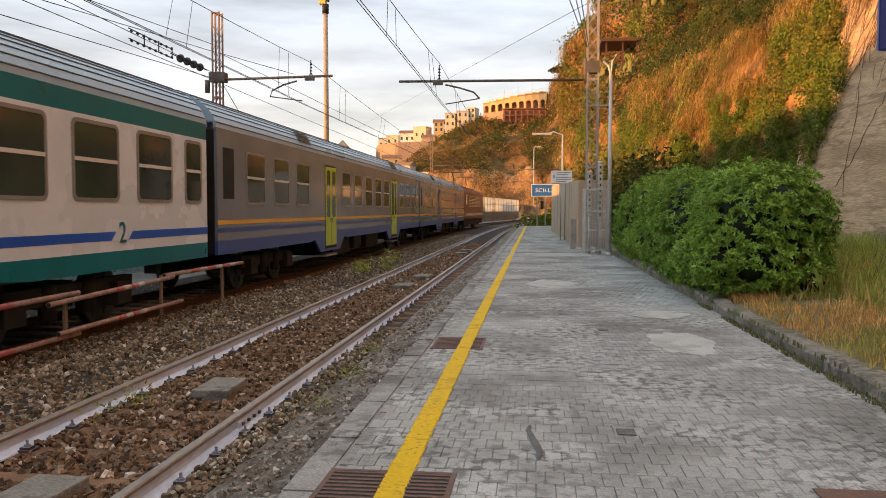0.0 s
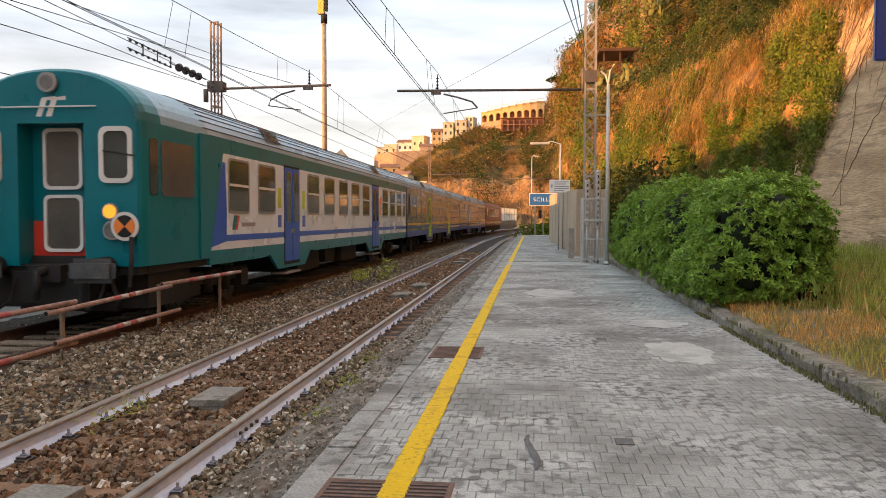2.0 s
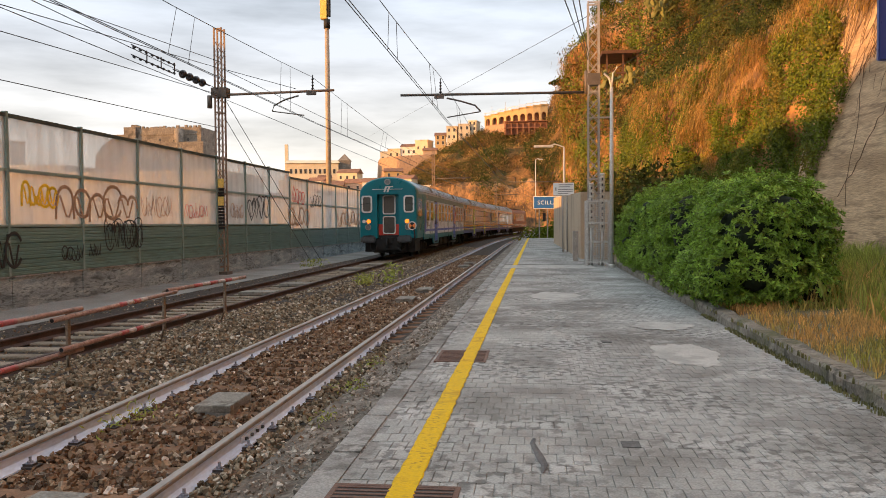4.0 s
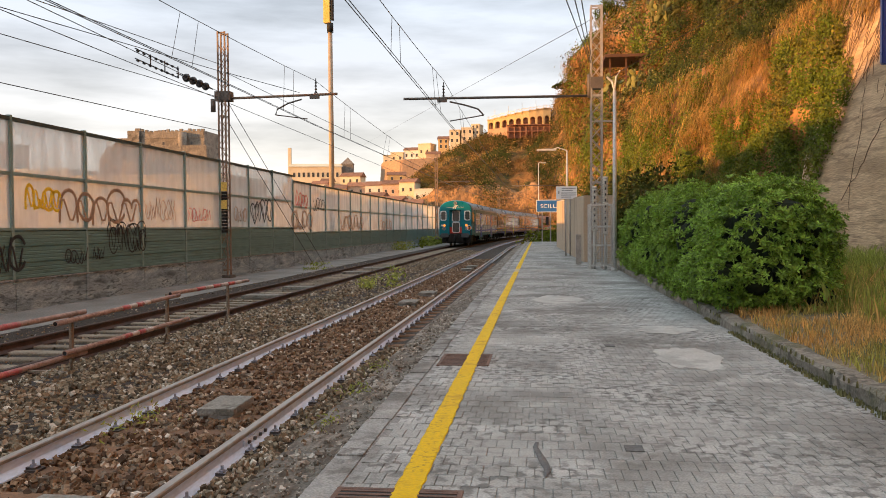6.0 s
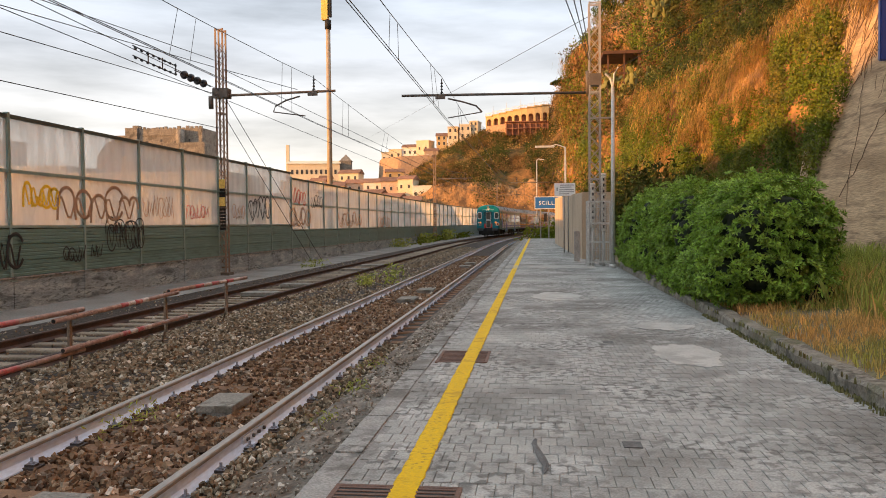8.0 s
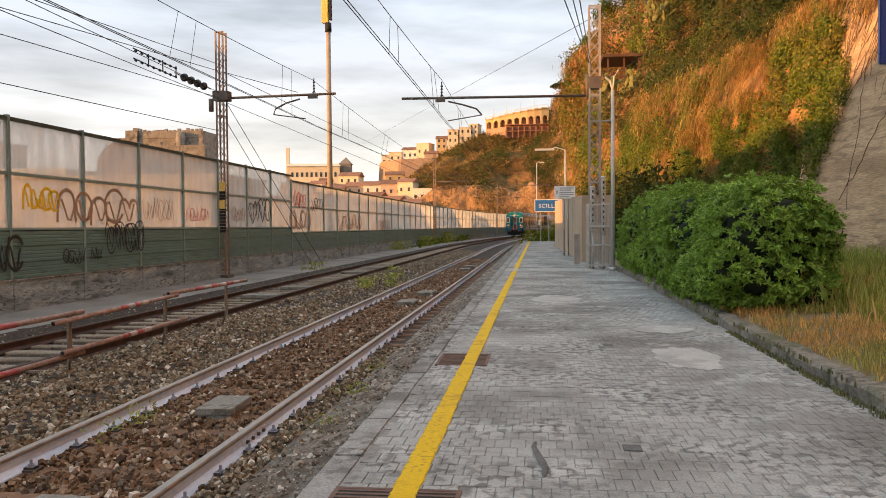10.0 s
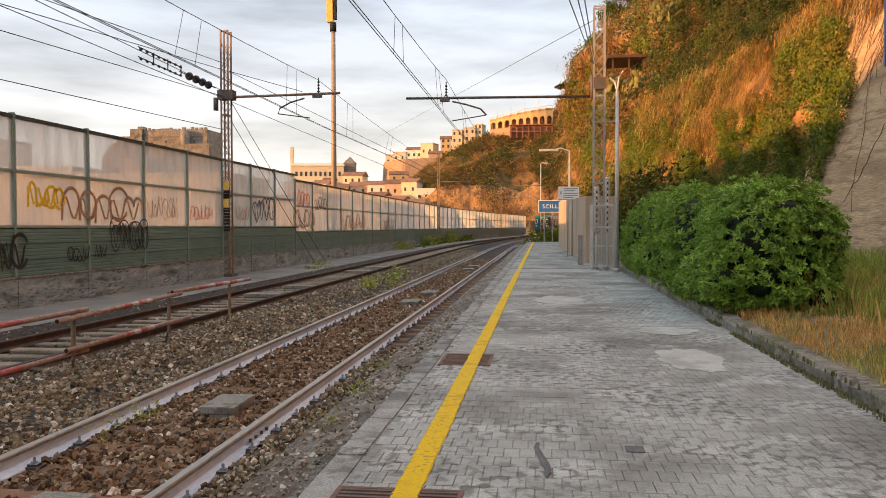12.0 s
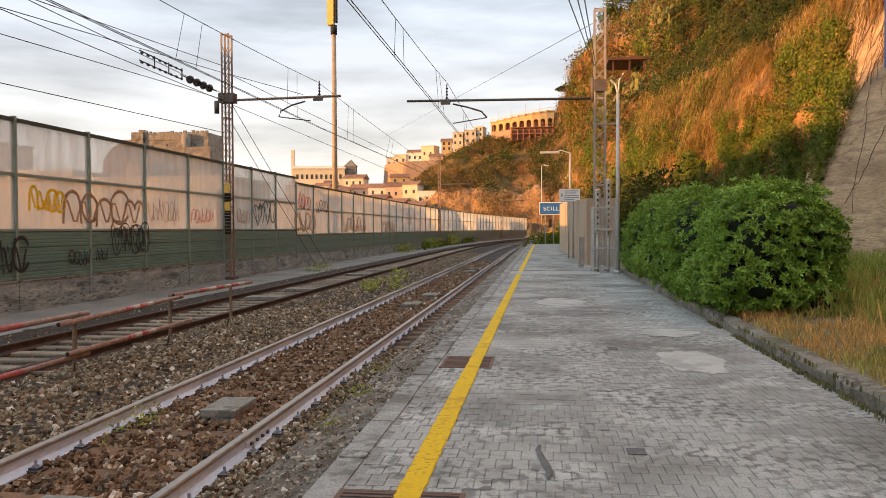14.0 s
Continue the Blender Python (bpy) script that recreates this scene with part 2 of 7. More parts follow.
M["green_steel"] = material("green_sound_panel", (0.11, 0.20, 0.178), (0.17, 0.275, 0.245), 0.5, 1.2, 30, 0.1, metal=0.1, grain=0.18, stretch=(1, 0.4, 2), blotch=((0.065, 0.10, 0.09), 4.0, 0.8, 0.57))
M["post_green"] = material("green_painted_post", (0.175, 0.255, 0.235), (0.26, 0.345, 0.32), 0.5, 2, 40, 0.1, grain=0.2)
M["post_dark"] = material("dark_green_steel_frame", (0.03, 0.045, 0.04), (0.06, 0.08, 0.07), 0.5, 2, 40, 0.1)
M["acrylic"] = clear_panel("dusty_acrylic", (0.98, 0.97, 0.96), 0.50)
M["spray_black"] = material("black_spray_paint", (0.012, 0.012, 0.014), (0.03, 0.03, 0.03), 0.6, 5, 60, 0)
M["spray_yellow"] = material("yellow_spray_paint", (0.80, 0.50, 0.01), (0.90, 0.60, 0.03), 0.6, 5, 60, 0)
M["spray_brown"] = material("brown_spray_paint", (0.30, 0.19, 0.13), (0.42, 0.28, 0.19), 0.6, 5, 60, 0)
M["spray_red"] = material("red_spray_paint", (0.45, 0.06, 0.05), (0.55, 0.10, 0.08), 0.6, 5, 60, 0)
M["mast_rust"] = material("rusty_lattice_steel", (0.20, 0.125, 0.085), (0.34, 0.245, 0.185), 0.7, 2.5, 40, 0.3, metal=0.1)
M["mast_grey"] = material("galvanised_lattice_steel", (0.30, 0.275, 0.25), (0.42, 0.39, 0.36), 0.55, 2.5, 40, 0.2, metal=0.4)
M["arm_steel"] = material("dull_bracket_steel", (0.10, 0.085, 0.075), (0.17, 0.14, 0.12), 0.6, 3, 40, 0.2, metal=0.4)
M["wire"] = material("dark_copper_wire", (0.035, 0.035, 0.04), (0.06, 0.06, 0.065), 0.5, 3, 40, 0, metal=0.5)
M["insulator"] = material("black_glazed_insulator", (0.015, 0.015, 0.018), (0.04, 0.035, 0.035), 0.25, 6, 40, 0)
M["pole_tan"] = material("tan_coated_pole", (0.33, 0.25, 0.17), (0.42, 0.33, 0.24), 0.6, 2, 30, 0.1)
M["antenna_yellow"] = material("yellow_antenna_cover", (0.72, 0.50, 0.10), (0.80, 0.58, 0.16), 0.5, 2, 30, 0)
M["lamp_grey"] = material("grey_lamp_steel", (0.46, 0.45, 0.43), (0.60, 0.585, 0.56), 0.45, 3, 40, 0.05, metal=0.3)
M["sign_blue"] = material("blue_sign_enamel", (0.02, 0.12, 0.38), (0.03, 0.15, 0.44), 0.35, 2, 40, 0, grain=0.05)
M["sign_navy"] = material("navy_sign_enamel", (0.009, 0.03, 0.17), (0.012, 0.04, 0.21), 0.35, 2, 40, 0, grain=0.05)
M["sign_white"] = material("white_sign_enamel", (0.78, 0.78, 0.78), (0.84, 0.84, 0.84), 0.4, 2, 40, 0, grain=0.05)
M["print_grey"] = material("grey_print", (0.25, 0.25, 0.26), (0.32, 0.32, 0.33), 0.6, 2, 40, 0)
M["sensor_white"] = material("cream_insulator_stack", (0.55, 0.50, 0.44), (0.66, 0.62, 0.56), 0.5, 4, 40, 0.1)
M["rock"] = material("ochre_cliff_rock", (0.27, 0.125, 0.042), (0.42, 0.225, 0.085), 0.95, 0.35, 2.2, 1.0, third=(0.11, 0.062, 0.03), third_scale=0.30, third_at=0.545, grain=0.55, stretch=(1, 1, 0.45), world=True, blotch=((0.075, 0.05, 0.025), 1.3, 0.2, 0.54))
M["scrub"] = material("brown_hillside_scrub", (0.15, 0.072, 0.025), (0.26, 0.135, 0.048), 0.95, 0.16, 1.0, 1.0, third=(0.06, 0.05, 0.016), third_scale=0.12, third_at=0.49, grain=0.6, spec=0.1, blotch=((0.05, 0.042, 0.014), 0.5, 0.1, 0.5))
M["ivy"] = material("ivy_leaf", (0.066, 0.118, 0.010), (0.175, 0.195, 0.017), 0.6, 0.5, 6, 0, island=0.5, translucent=0.25, third=(0.20, 0.14, 0.022), third_scale=0.35, third_at=0.61, grain=0.2, spec=0.2)
M["ivy_dark"] = material("dark_creeper_leaf", (0.029, 0.049, 0.010), (0.076, 0.088, 0.015), 0.7, 0.4, 6, 0, island=0.55, translucent=0.2, grain=0.2, third=(0.115, 0.085, 0.02), third_scale=0.3, third_at=0.57, spec=0.15)
M["brush"] = material("rusty_brown_brush", (0.115, 0.066, 0.022), (0.23, 0.135, 0.046), 0.85, 0.2, 3, 0, island=0.5, translucent=0.15, grain=0.2, spec=0.1)
M["dry_grass"] = material("dry_hanging_grass", (0.29, 0.165, 0.042), (0.47, 0.29, 0.082), 0.85, 0.5, 6, 0, island=0.55, translucent=0.25, grain=0.2, third=(0.19, 0.16, 0.03), third_scale=0.6, third_at=0.55)
M["cactus"] = material("yellow_green_succulent", (0.11, 0.115, 0.028), (0.19, 0.17, 0.045), 0.7, 1, 10, 0, island=0.3)
M["hedge"] = material("glossy_hedge_leaf", (0.135, 0.235, 0.026), (0.31, 0.45, 0.075), 0.42, 1.3, 8, 0, island=0.6, translucent=0.18, grain=0.15, spec=0.3)
# near-black, so that shade within the hedge is in the colour
M["hedge_core"] = material("hedge_shade_black", (0.006, 0.013, 0.004), (0.016, 0.027, 0.009), 0.9, 3, 20, 0)
M["soil"] = material("dry_bank_soil", (0.17, 0.13, 0.08), (0.26, 0.20, 0.12), 0.95, 0.8, 18, 0.8, third=(0.10, 0.11, 0.04), third_scale=0.6, third_at=0.52)
M["moss"] = material("olive_moss", (0.12, 0.12, 0.045), (0.20, 0.18, 0.07), 0.9, 1.5, 8, 0, island=0.4)
M["grass"] = material("green_grass_blade", (0.21, 0.26, 0.04), (0.38, 0.40, 0.085), 0.7, 0.5, 6, 0, island=0.4, translucent=0.35)
M["straw"] = material("straw_grass_blade", (0.55, 0.31, 0.095), (0.72, 0.47, 0.18), 0.75, 0.5, 6, 0, island=0.4, translucent=0.35, third=(0.40, 0.37, 0.09), third_scale=0.9, third_at=0.55)
M["kerb"] = material("mossy_kerb_concrete", (0.17, 0.15, 0.122), (0.285, 0.255, 0.21), 0.92, 2.4, 30, 0.9, third=(0.10, 0.098, 0.045), third_scale=1.6, third_at=0.57, world=True, blotch=((0.075, 0.066, 0.05), 9.0, 1.4, 0.54))
M["ground"] = material("bare_ground", (0.16, 0.14, 0.11), (0.24, 0.21, 0.17), 0.95, 0.05, 2, 0.4)
M["stem"] = material("bare_brown_stem", (0.085, 0.05, 0.03), (0.16, 0.10, 0.06), 0.9, 3, 30, 0.2)
M["shed_roof"] = material("rusty_brown_shed_roof", (0.075, 0.036, 0.022), (0.13, 0.062, 0.038), 0.85, 1.5, 12, 0.3)
# rolling stock
M["t_green"] = material("teal_green_coach_paint", (0.001, 0.145, 0.185), (0.002, 0.175, 0.215), 0.30, 1.2, 18, 0.0, grain=0.025, third=(0.005, 0.13, 0.165), third_scale=0.8, third_at=0.6, spec=0.35)
M["t_white"] = material("off_white_coach_paint", (0.64, 0.735, 0.83), (0.71, 0.80, 0.89), 0.28, 1.0, 18, 0.0, grain=0.025, third=(0.60, 0.68, 0.76), third_scale=0.6, third_at=0.6)
M["t_blue"] = material("blue_coach_paint", (0.012, 0.085, 0.50), (0.02, 0.11, 0.58), 0.32, 1.2, 18, 0.0, grain=0.025)
M["t_grey"] = material("warm_grey_coach_paint", (0.165, 0.195, 0.24), (0.215, 0.245, 0.29), 0.20, 0.9, 18, 0.0, grain=0.025)
M["t_indigo"] = material("faded_indigo_coach_paint", (0.035, 0.07, 0.28), (0.055, 0.10, 0.36), 0.35, 1.2, 18, 0.0, grain=0.025)
M["t_yellow"] = material("amber_coach_stripe", (0.75, 0.38, 0.03), (0.80, 0.45, 0.05), 0.35, 1.2, 18, 0, grain=0.025)
M["t_lime"] = material("lime_green_door_paint", (0.42, 0.58, 0.03), (0.50, 0.66, 0.05), 0.35, 1.2, 18, 0, grain=0.025)
M["t_red"] = material("red_cab_panel", (0.62, 0.035, 0.02), (0.70, 0.06, 0.03), 0.4, 1.2, 18, 0, grain=0.025)
M["t_roof"] = material("ribbed_steel_roof", (0.27, 0.41, 0.54), (0.36, 0.50, 0.63), 0.30, 0.8, 14, 0.0, metal=0.0, grain=0.025, stretch=(1, 0.2, 1))
M["t_rib"] = material("dark_roof_groove", (0.055, 0.08, 0.10), (0.09, 0.12, 0.15), 0.5, 0.8, 14, 0.0, grain=0.025)
M["t_black"] = material("black_underframe", (0.006, 0.006, 0.006), (0.018, 0.017, 0.017), 0.75, 3, 30, 0.2)
M["t_grime"] = material("brake_dust_bogie", (0.008, 0.008, 0.008), (0.026, 0.024, 0.023), 0.8, 3, 30, 0.3)
M["t_buffer"] = material("dark_grey_buffer_shroud", (0.05, 0.055, 0.06), (0.09, 0.095, 0.10), 0.55, 3, 30, 0.1)
M["t_glass"] = material("dark_coach_glass", (0.030, 0.040, 0.038), (0.062, 0.075, 0.068), 0.06, 1, 10, 0, grain=0.025, spec=0.6)
M["t_cabglass"] = material("dusty_cab_glass", (0.075, 0.07, 0.062), (0.12, 0.112, 0.10), 0.10, 1.5, 12, 0, grain=0.03)
M["t_frame"] = material("aluminium_window_frame", (0.24, 0.24, 0.235), (0.33, 0.33, 0.32), 0.4, 3, 30, 0, metal=0.3, grain=0.03)
M["t_rubber"] = material("pale_rubber_gasket", (0.62, 0.61, 0.58), (0.70, 0.69, 0.66), 0.6, 3, 30, 0, grain=0.03)
M["t_loco"] = material("brick_red_loco_paint", (0.20, 0.05, 0.045), (0.27, 0.08, 0.07), 0.35, 1.2, 18, 0.0, grain=0.025)
M["t_steel"] = material("dull_wheel_steel", (0.04, 0.037, 0.035), (0.085, 0.078, 0.072), 0.45, 3, 30, 0.1, metal=0.6)
M["t_lamp"] = glow("amber_tail_lamp_lens", (1.0, 0.25, 0.02), 1.0)
M["t_lens"] = material("dull_lamp_lens", (0.12, 0.13, 0.13), (0.22, 0.23, 0.23), 0.12, 5, 30, 0, grain=0.03)
M["t_orange"] = material("orange_disc_paint", (0.80, 0.20, 0.03), (0.85, 0.25, 0.04), 0.5, 5, 30, 0, grain=0.03)
# town
M["plaster_cream"] = material("cream_plaster", (0.58, 0.47, 0.32), (0.70, 0.58, 0.41), 0.9, 0.3, 3, 0.1, grain=0.12, rand=0.12)
M["plaster_pink"] = material("pink_plaster", (0.48, 0.33, 0.23), (0.58, 0.42, 0.30), 0.9, 0.3, 3, 0.1, grain=0.16, rand=0.2)
M["plaster_white"] = material("white_plaster", (0.66, 0.60, 0.52), (0.74, 0.68, 0.60), 0.9, 0.3, 3, 0.1, grain=0.10, rand=0.12)
M["plaster_ochre"] = material("ochre_plaster", (0.52, 0.34, 0.15), (0.60, 0.42, 0.20), 0.9, 0.3, 3, 0.1, grain=0.12, rand=0.12)
M["castle_stone"] = material("castle_masonry", (0.16, 0.135, 0.11), (0.28, 0.235, 0.19), 0.95, 0.25, 2, 0.5, grain=0.35, blotch=((0.07, 0.058, 0.046), 0.6, 0.12, 0.53))
M["bluff"] = material("brown_masonry_bluff", (0.38, 0.235, 0.145), (0.46, 0.30, 0.19), 0.95, 0.15, 1.5, 0.4, grain=0.2)
M["roof_tile"] = material("terracotta_roof", (0.17, 0.075, 0.04), (0.28, 0.135, 0.075), 0.9, 0.8, 5, 0.3, grain=0.4, rand=0.3, world=True)
M["dark_window"] = material("dark_far_window", (0.03, 0.027, 0.025), (0.07, 0.06, 0.05), 0.3, 1, 5, 0)
M["brick_red"] = material("red_brown_terrace", (0.24, 0.105, 0.058), (0.34, 0.16, 0.09), 0.9, 0.4, 4, 0.2)


# ---- small builders ----
def box(bm, x0, y0, z0, x1, y1, z1):
    v = [bm.verts.new(p) for p in ((x0, y0, z0), (x1, y0, z0), (x1, y1, z0), (x0, y1, z0), (x0, y0, z1), (x1, y0, z1), (x1, y1, z1), (x0, y1, z1))]
    for q in ((3, 2, 1, 0), (4, 5, 6, 7), (0, 1, 5, 4), (1, 2, 6, 5), (2, 3, 7, 6), (3, 0, 4, 7)):
        bm.faces.new([v[i] for i in q])
    return bm


def tube(bm, p, q, r0, r1=None, n=10):
    """A capped round bar from p to q."""
    p, q = Vector(p), Vector(q)
    r1 = r0 if r1 is None else r1
    t = (q - p).to_track_quat("Z", "Y")
    rings = []
    for c, r in ((p, r0), (q, r1)):
        rings.append([bm.verts.new(c + t @ Vector((r * math.cos(a), r * math.sin(a), 0))) for a in [2 * math.pi * i / n for i in range(n)]])
    for i in range(n):
        j = (i + 1) % n
        f = bm.faces.new((rings[0][i], rings[0][j], rings[1][j], rings[1][i]))
        f.smooth = n > 6
    bm.faces.new(rings[0][::-1])
    bm.faces.new(rings[1])
    return bm


def bars(bm, pts, r, n=8):
    """One continuous round strand through the points."""
    pts = [Vector(p) for p in pts]
    rows = []
    for i, p in enumerate(pts):
        d = (pts[min(i + 1, len(pts) - 1)] - pts[max(i - 1, 0)]).normalized()
        s = d.cross(Vector((0, 0, 1)) if abs(d.z) < 0.9 else Vector((1, 0, 0))).normalized()
        w = d.cross(s)
        rows.append([bm.verts.new(p + (s * math.cos(2 * math.pi * k / n) + w * math.sin(2 * math.pi * k / n)) * r) for k in range(n)])
    for a, b in zip(rows, rows[1:]):
        for k in range(n):
            bm.faces.new((a[k], a[(k + 1) % n], b[(k + 1) % n], b[k]))
    bm.faces.new(rows[0][::-1])
    bm.faces.new(rows[-1])
    return bm


def sweep(bm, profile, y0, y1, steps=1, bend=None, closed=True):
    """Carries an x-z profile along y; bend(y) gives the sideways shift."""
    rows = []
    for k in range(steps + 1):
        y = y0 + (y1 - y0) * k / steps
        s = bend(y) if bend else 0.0
        rows.append([bm.verts.new((x + s, y, z)) for x, z in profile])
    n = len(profile)
    for a, b in zip(rows, rows[1:]):
        for i in range(n if closed else n - 1):
            j = (i + 1) % n
            bm.faces.new((a[i], a[j], b[j], b[i]))
    if closed:
        bm.faces.new(rows[0][::-1])
        bm.faces.new(rows[-1])
    return bm


def ring_plate(bm, outer, inner, x0, x1):
    """A flat frame in the y-z plane, between x0 and x1, from two outlines with equal counts."""
    n = len(outer)
    v = [[bm.verts.new((x, y, z)) for y, z in o] for x in (x0, x1) for o in (outer, inner)]
    a, b, c, d = v
    for i in range(n):
        j = (i + 1) % n
        for q in ((a[i], a[j], b[j], b[i]), (c[j], c[i], d[i], d[j]), (a[j], a[i], c[i], c[j]), (b[i], b[j], d[j], d[i])):
            bm.faces.new(q)
    return bm


def rounded(y0, z0, y1, z1, r, n=4):
    pts = []
    for cy, cz, a0 in ((y1 - r, z1 - r, 0), (y0 + r, z1 - r, 90), (y0 + r, z0 + r, 180), (y1 - r, z0 + r, 270)):
        for k in range(n + 1):
            a = radians(a0 + 90 * k / n)
            pts.append((cy + r * math.cos(a), cz + r * math.sin(a)))
    return pts


def slab_plate(bm, outline, x0, x1):
    """A filled outline in the y-z plane between x0 and x1."""
    a = [bm.verts.new((x0, y, z)) for y, z in outline]
    b = [bm.verts.new((x1, y, z)) for y, z in outline]
    bm.faces.new(a)
    bm.faces.new(b[::-1])
    n = len(a)
    for i in range(n):
        j = (i + 1) % n
        bm.faces.new((a[j], a[i], b[i], b[j]))
    return bm


def finish(bm, name, mat):
    bmesh.ops.recalc_face_normals(bm, faces=bm.faces[:])
    me = bpy.data.meshes.new(name)
    bm.to_mesh(me)
    bm.free()
    me.materials.append(mat)
    return me


def part(name, bm, mat, parent, label="", bevel=0.0):
    if bevel:
        bmesh.ops.bevel(bm, geom=[e for e in bm.edges], offset=bevel, segments=2, affect="EDGES", clamp_overlap=True)
    ob = new(name, finish(bm, name, mat))
    ob.parent = parent
    return tagged(ob, label)


def solo(name, bm, mat, label, category, group="", kind="", bevel=0.0):
    if bevel:
        bmesh.ops.bevel(bm, geom=[e for e in bm.edges], offset=bevel, segments=2, affect="EDGES", clamp_overlap=True)
    return tagged(new(name, finish(bm, name, mat)), label, category, group, kind)


def thing(name, label, category, m=None, group="", kind=""):
    ob = new(name)
    ob.empty_display_size = 0.2
    if m is not None:
        ob.matrix_basis = m
    return tagged(ob, label, category, group, kind)


def raw(name, verts, faces, mat, smooth=False):
    me = bpy.data.meshes.new(name)
    me.from_pydata(verts, [], faces)
    me.materials.append(mat)
    if smooth:
        me.shade_smooth()
    return me


def leaves(name, centres, normals, size, mat, rng, spread=0.9, aspect=0.5, fold=0.25):
    """Many small folded leaves, each four-cornered, turned about the given normals."""
    c, nrm = np.asarray(centres, float), np.asarray(normals, float)
    k = len(c)
    d = nrm + rng.normal(0, spread, (k, 3))
    d /= np.linalg.norm(d, axis=1)[:, None] + 1e-9
    u = np.cross(d, rng.normal(0, 1, (k, 3)))
    u /= np.linalg.norm(u, axis=1)[:, None] + 1e-9
    w = np.cross(d, u)
    s = size * rng.uniform(0.6, 1.35, (k, 1))
    v = np.empty((k, 4, 3))
    v[:, 0] = c - u * s * 0.5
    v[:, 1] = c + w * s * aspect * 0.5 + d * s * fold
    v[:, 2] = c + u * s * 0.5
    v[:, 3] = c - w * s * aspect * 0.5 + d * s * fold
    f = np.arange(k * 4).reshape(k, 4)
    return raw(name, v.reshape(-1, 3).tolist(), f.tolist(), mat)


def scatter_stones(name, xyz, size, mat, rng, coarse=False):
    if coarse:
        base = np.array([(1, 0, 0), (-1, 0, 0), (0, 1, 0), (0, -1, 0), (0, 0, 1), (0, 0, -1)], float)
        tri = np.array([(0, 2, 4), (2, 1, 4), (1, 3, 4), (3, 0, 4), (2, 0, 5), (1, 2, 5), (3, 1, 5), (0, 3, 5)])
    else:
        base = np.array([(x, y, z) for z in (-0.62, 0.62) for x, y in ((-0.8, -0.8), (0.8, -0.8), (0.8, 0.8), (-0.8, 0.8))], float)
        tri = np.array([(0, 2, 1), (0, 3, 2), (4, 5, 6), (4, 6, 7), (0, 1, 5), (0, 5, 4), (1, 2, 6), (1, 6, 5), (2, 3, 7), (2, 7, 6), (3, 0, 4), (3, 4, 7)])
    k, n = len(xyz), len(base)
    q = rng.normal(0, 1, (k, 4))
    q /= np.linalg.norm(q, axis=1)[:, None]
    a, b, c, d = q.T
    rot = np.stack([1 - 2 * (c * c + d * d), 2 * (b * c - a * d), 2 * (b * d + a * c), 2 * (b * c + a * d), 1 - 2 * (b * b + d * d), 2 * (c * d - a * b),
                    2 * (b * d - a * c), 2 * (c * d + a * b), 1 - 2 * (b * b + c * c)], 1).reshape(k, 3, 3)
    s = size * rng.uniform(0.55, 1.25, (k, 1, 1)) * rng.uniform(0.65, 1.2, (k, 1, 3))
    v = base[None] * s * 0.5 * rng.uniform(0.55, 1.2, (k, n, 3))
    v = np.einsum("kij,knj->kni", rot, v) + np.asarray(xyz)[:, None]
    f = tri[None] + (np.arange(k) * n)[:, None, None]
    return raw(name, v.reshape(-1, 3).tolist(), f.reshape(-1, 3).tolist(), mat)


# ---- the line of the track: straight, then a curve to the right ----
BEND_AT, RADIUS, END_Y = 58.0, 690.0, 330.0
NEAR_X, FAR_X, RAIL_Z = -3.19, -7.17, -0.20


def bend(y):
    return 0.0 if y < BEND_AT else (y - BEND_AT) ** 2 / (2 * RADIUS)


# ---- the setting ----
def ground_sheet():
    bm = bmesh.new()
    for x0, x1, y0, y1 in ((-2500, 2500, -2500, 2500),):
        bm.faces.new([bm.verts.new(p) for p in ((x0, y0, -0.72), (x1, y0, -0.72), (x1, y1, -0.72), (x0, y1, -0.72))])
    solo("ground", bm, M["ground"], "bare brown ground under the station", "ground", kind="structure")


EDGE_X, KERB_X, PLATFORM_END = -1.33, 2.66, 77.2


def platform_body():
    bm = bmesh.new()
    box(bm, EDGE_X + 0.03, -14, -0.72, KERB_X, PLATFORM_END, -0.0075)
    solo("pavement", bm, M["joint"], "raised station platform bed under the paving", "platform", kind="structure")
    floor = tagged(new("platform_floor"), "worn grey brick-paved station platform with pale stains", "paving", kind="structure")
    # coping along the track
    bm = box(bmesh.new(), 0, 0, -0.30, 0.20, 0.985, 0.004)
    bmesh.ops.bevel(bm, geom=bm.edges[:], offset=0.012, segments=2, affect="EDGES")
    stone = finish(bm, "coping_stone", M["coping"])
    for k in range(92):
        ob = new("coping_stone", stone)
        ob.parent = floor
        ob.matrix_basis = pose(EDGE_X + 0.006 * math.sin(k * 2.3), -13.8 + k * 0.992, 0.003 * math.sin(k * 1.7))
    return floor


PAVER_W, PAVER_D = 0.104, 0.205


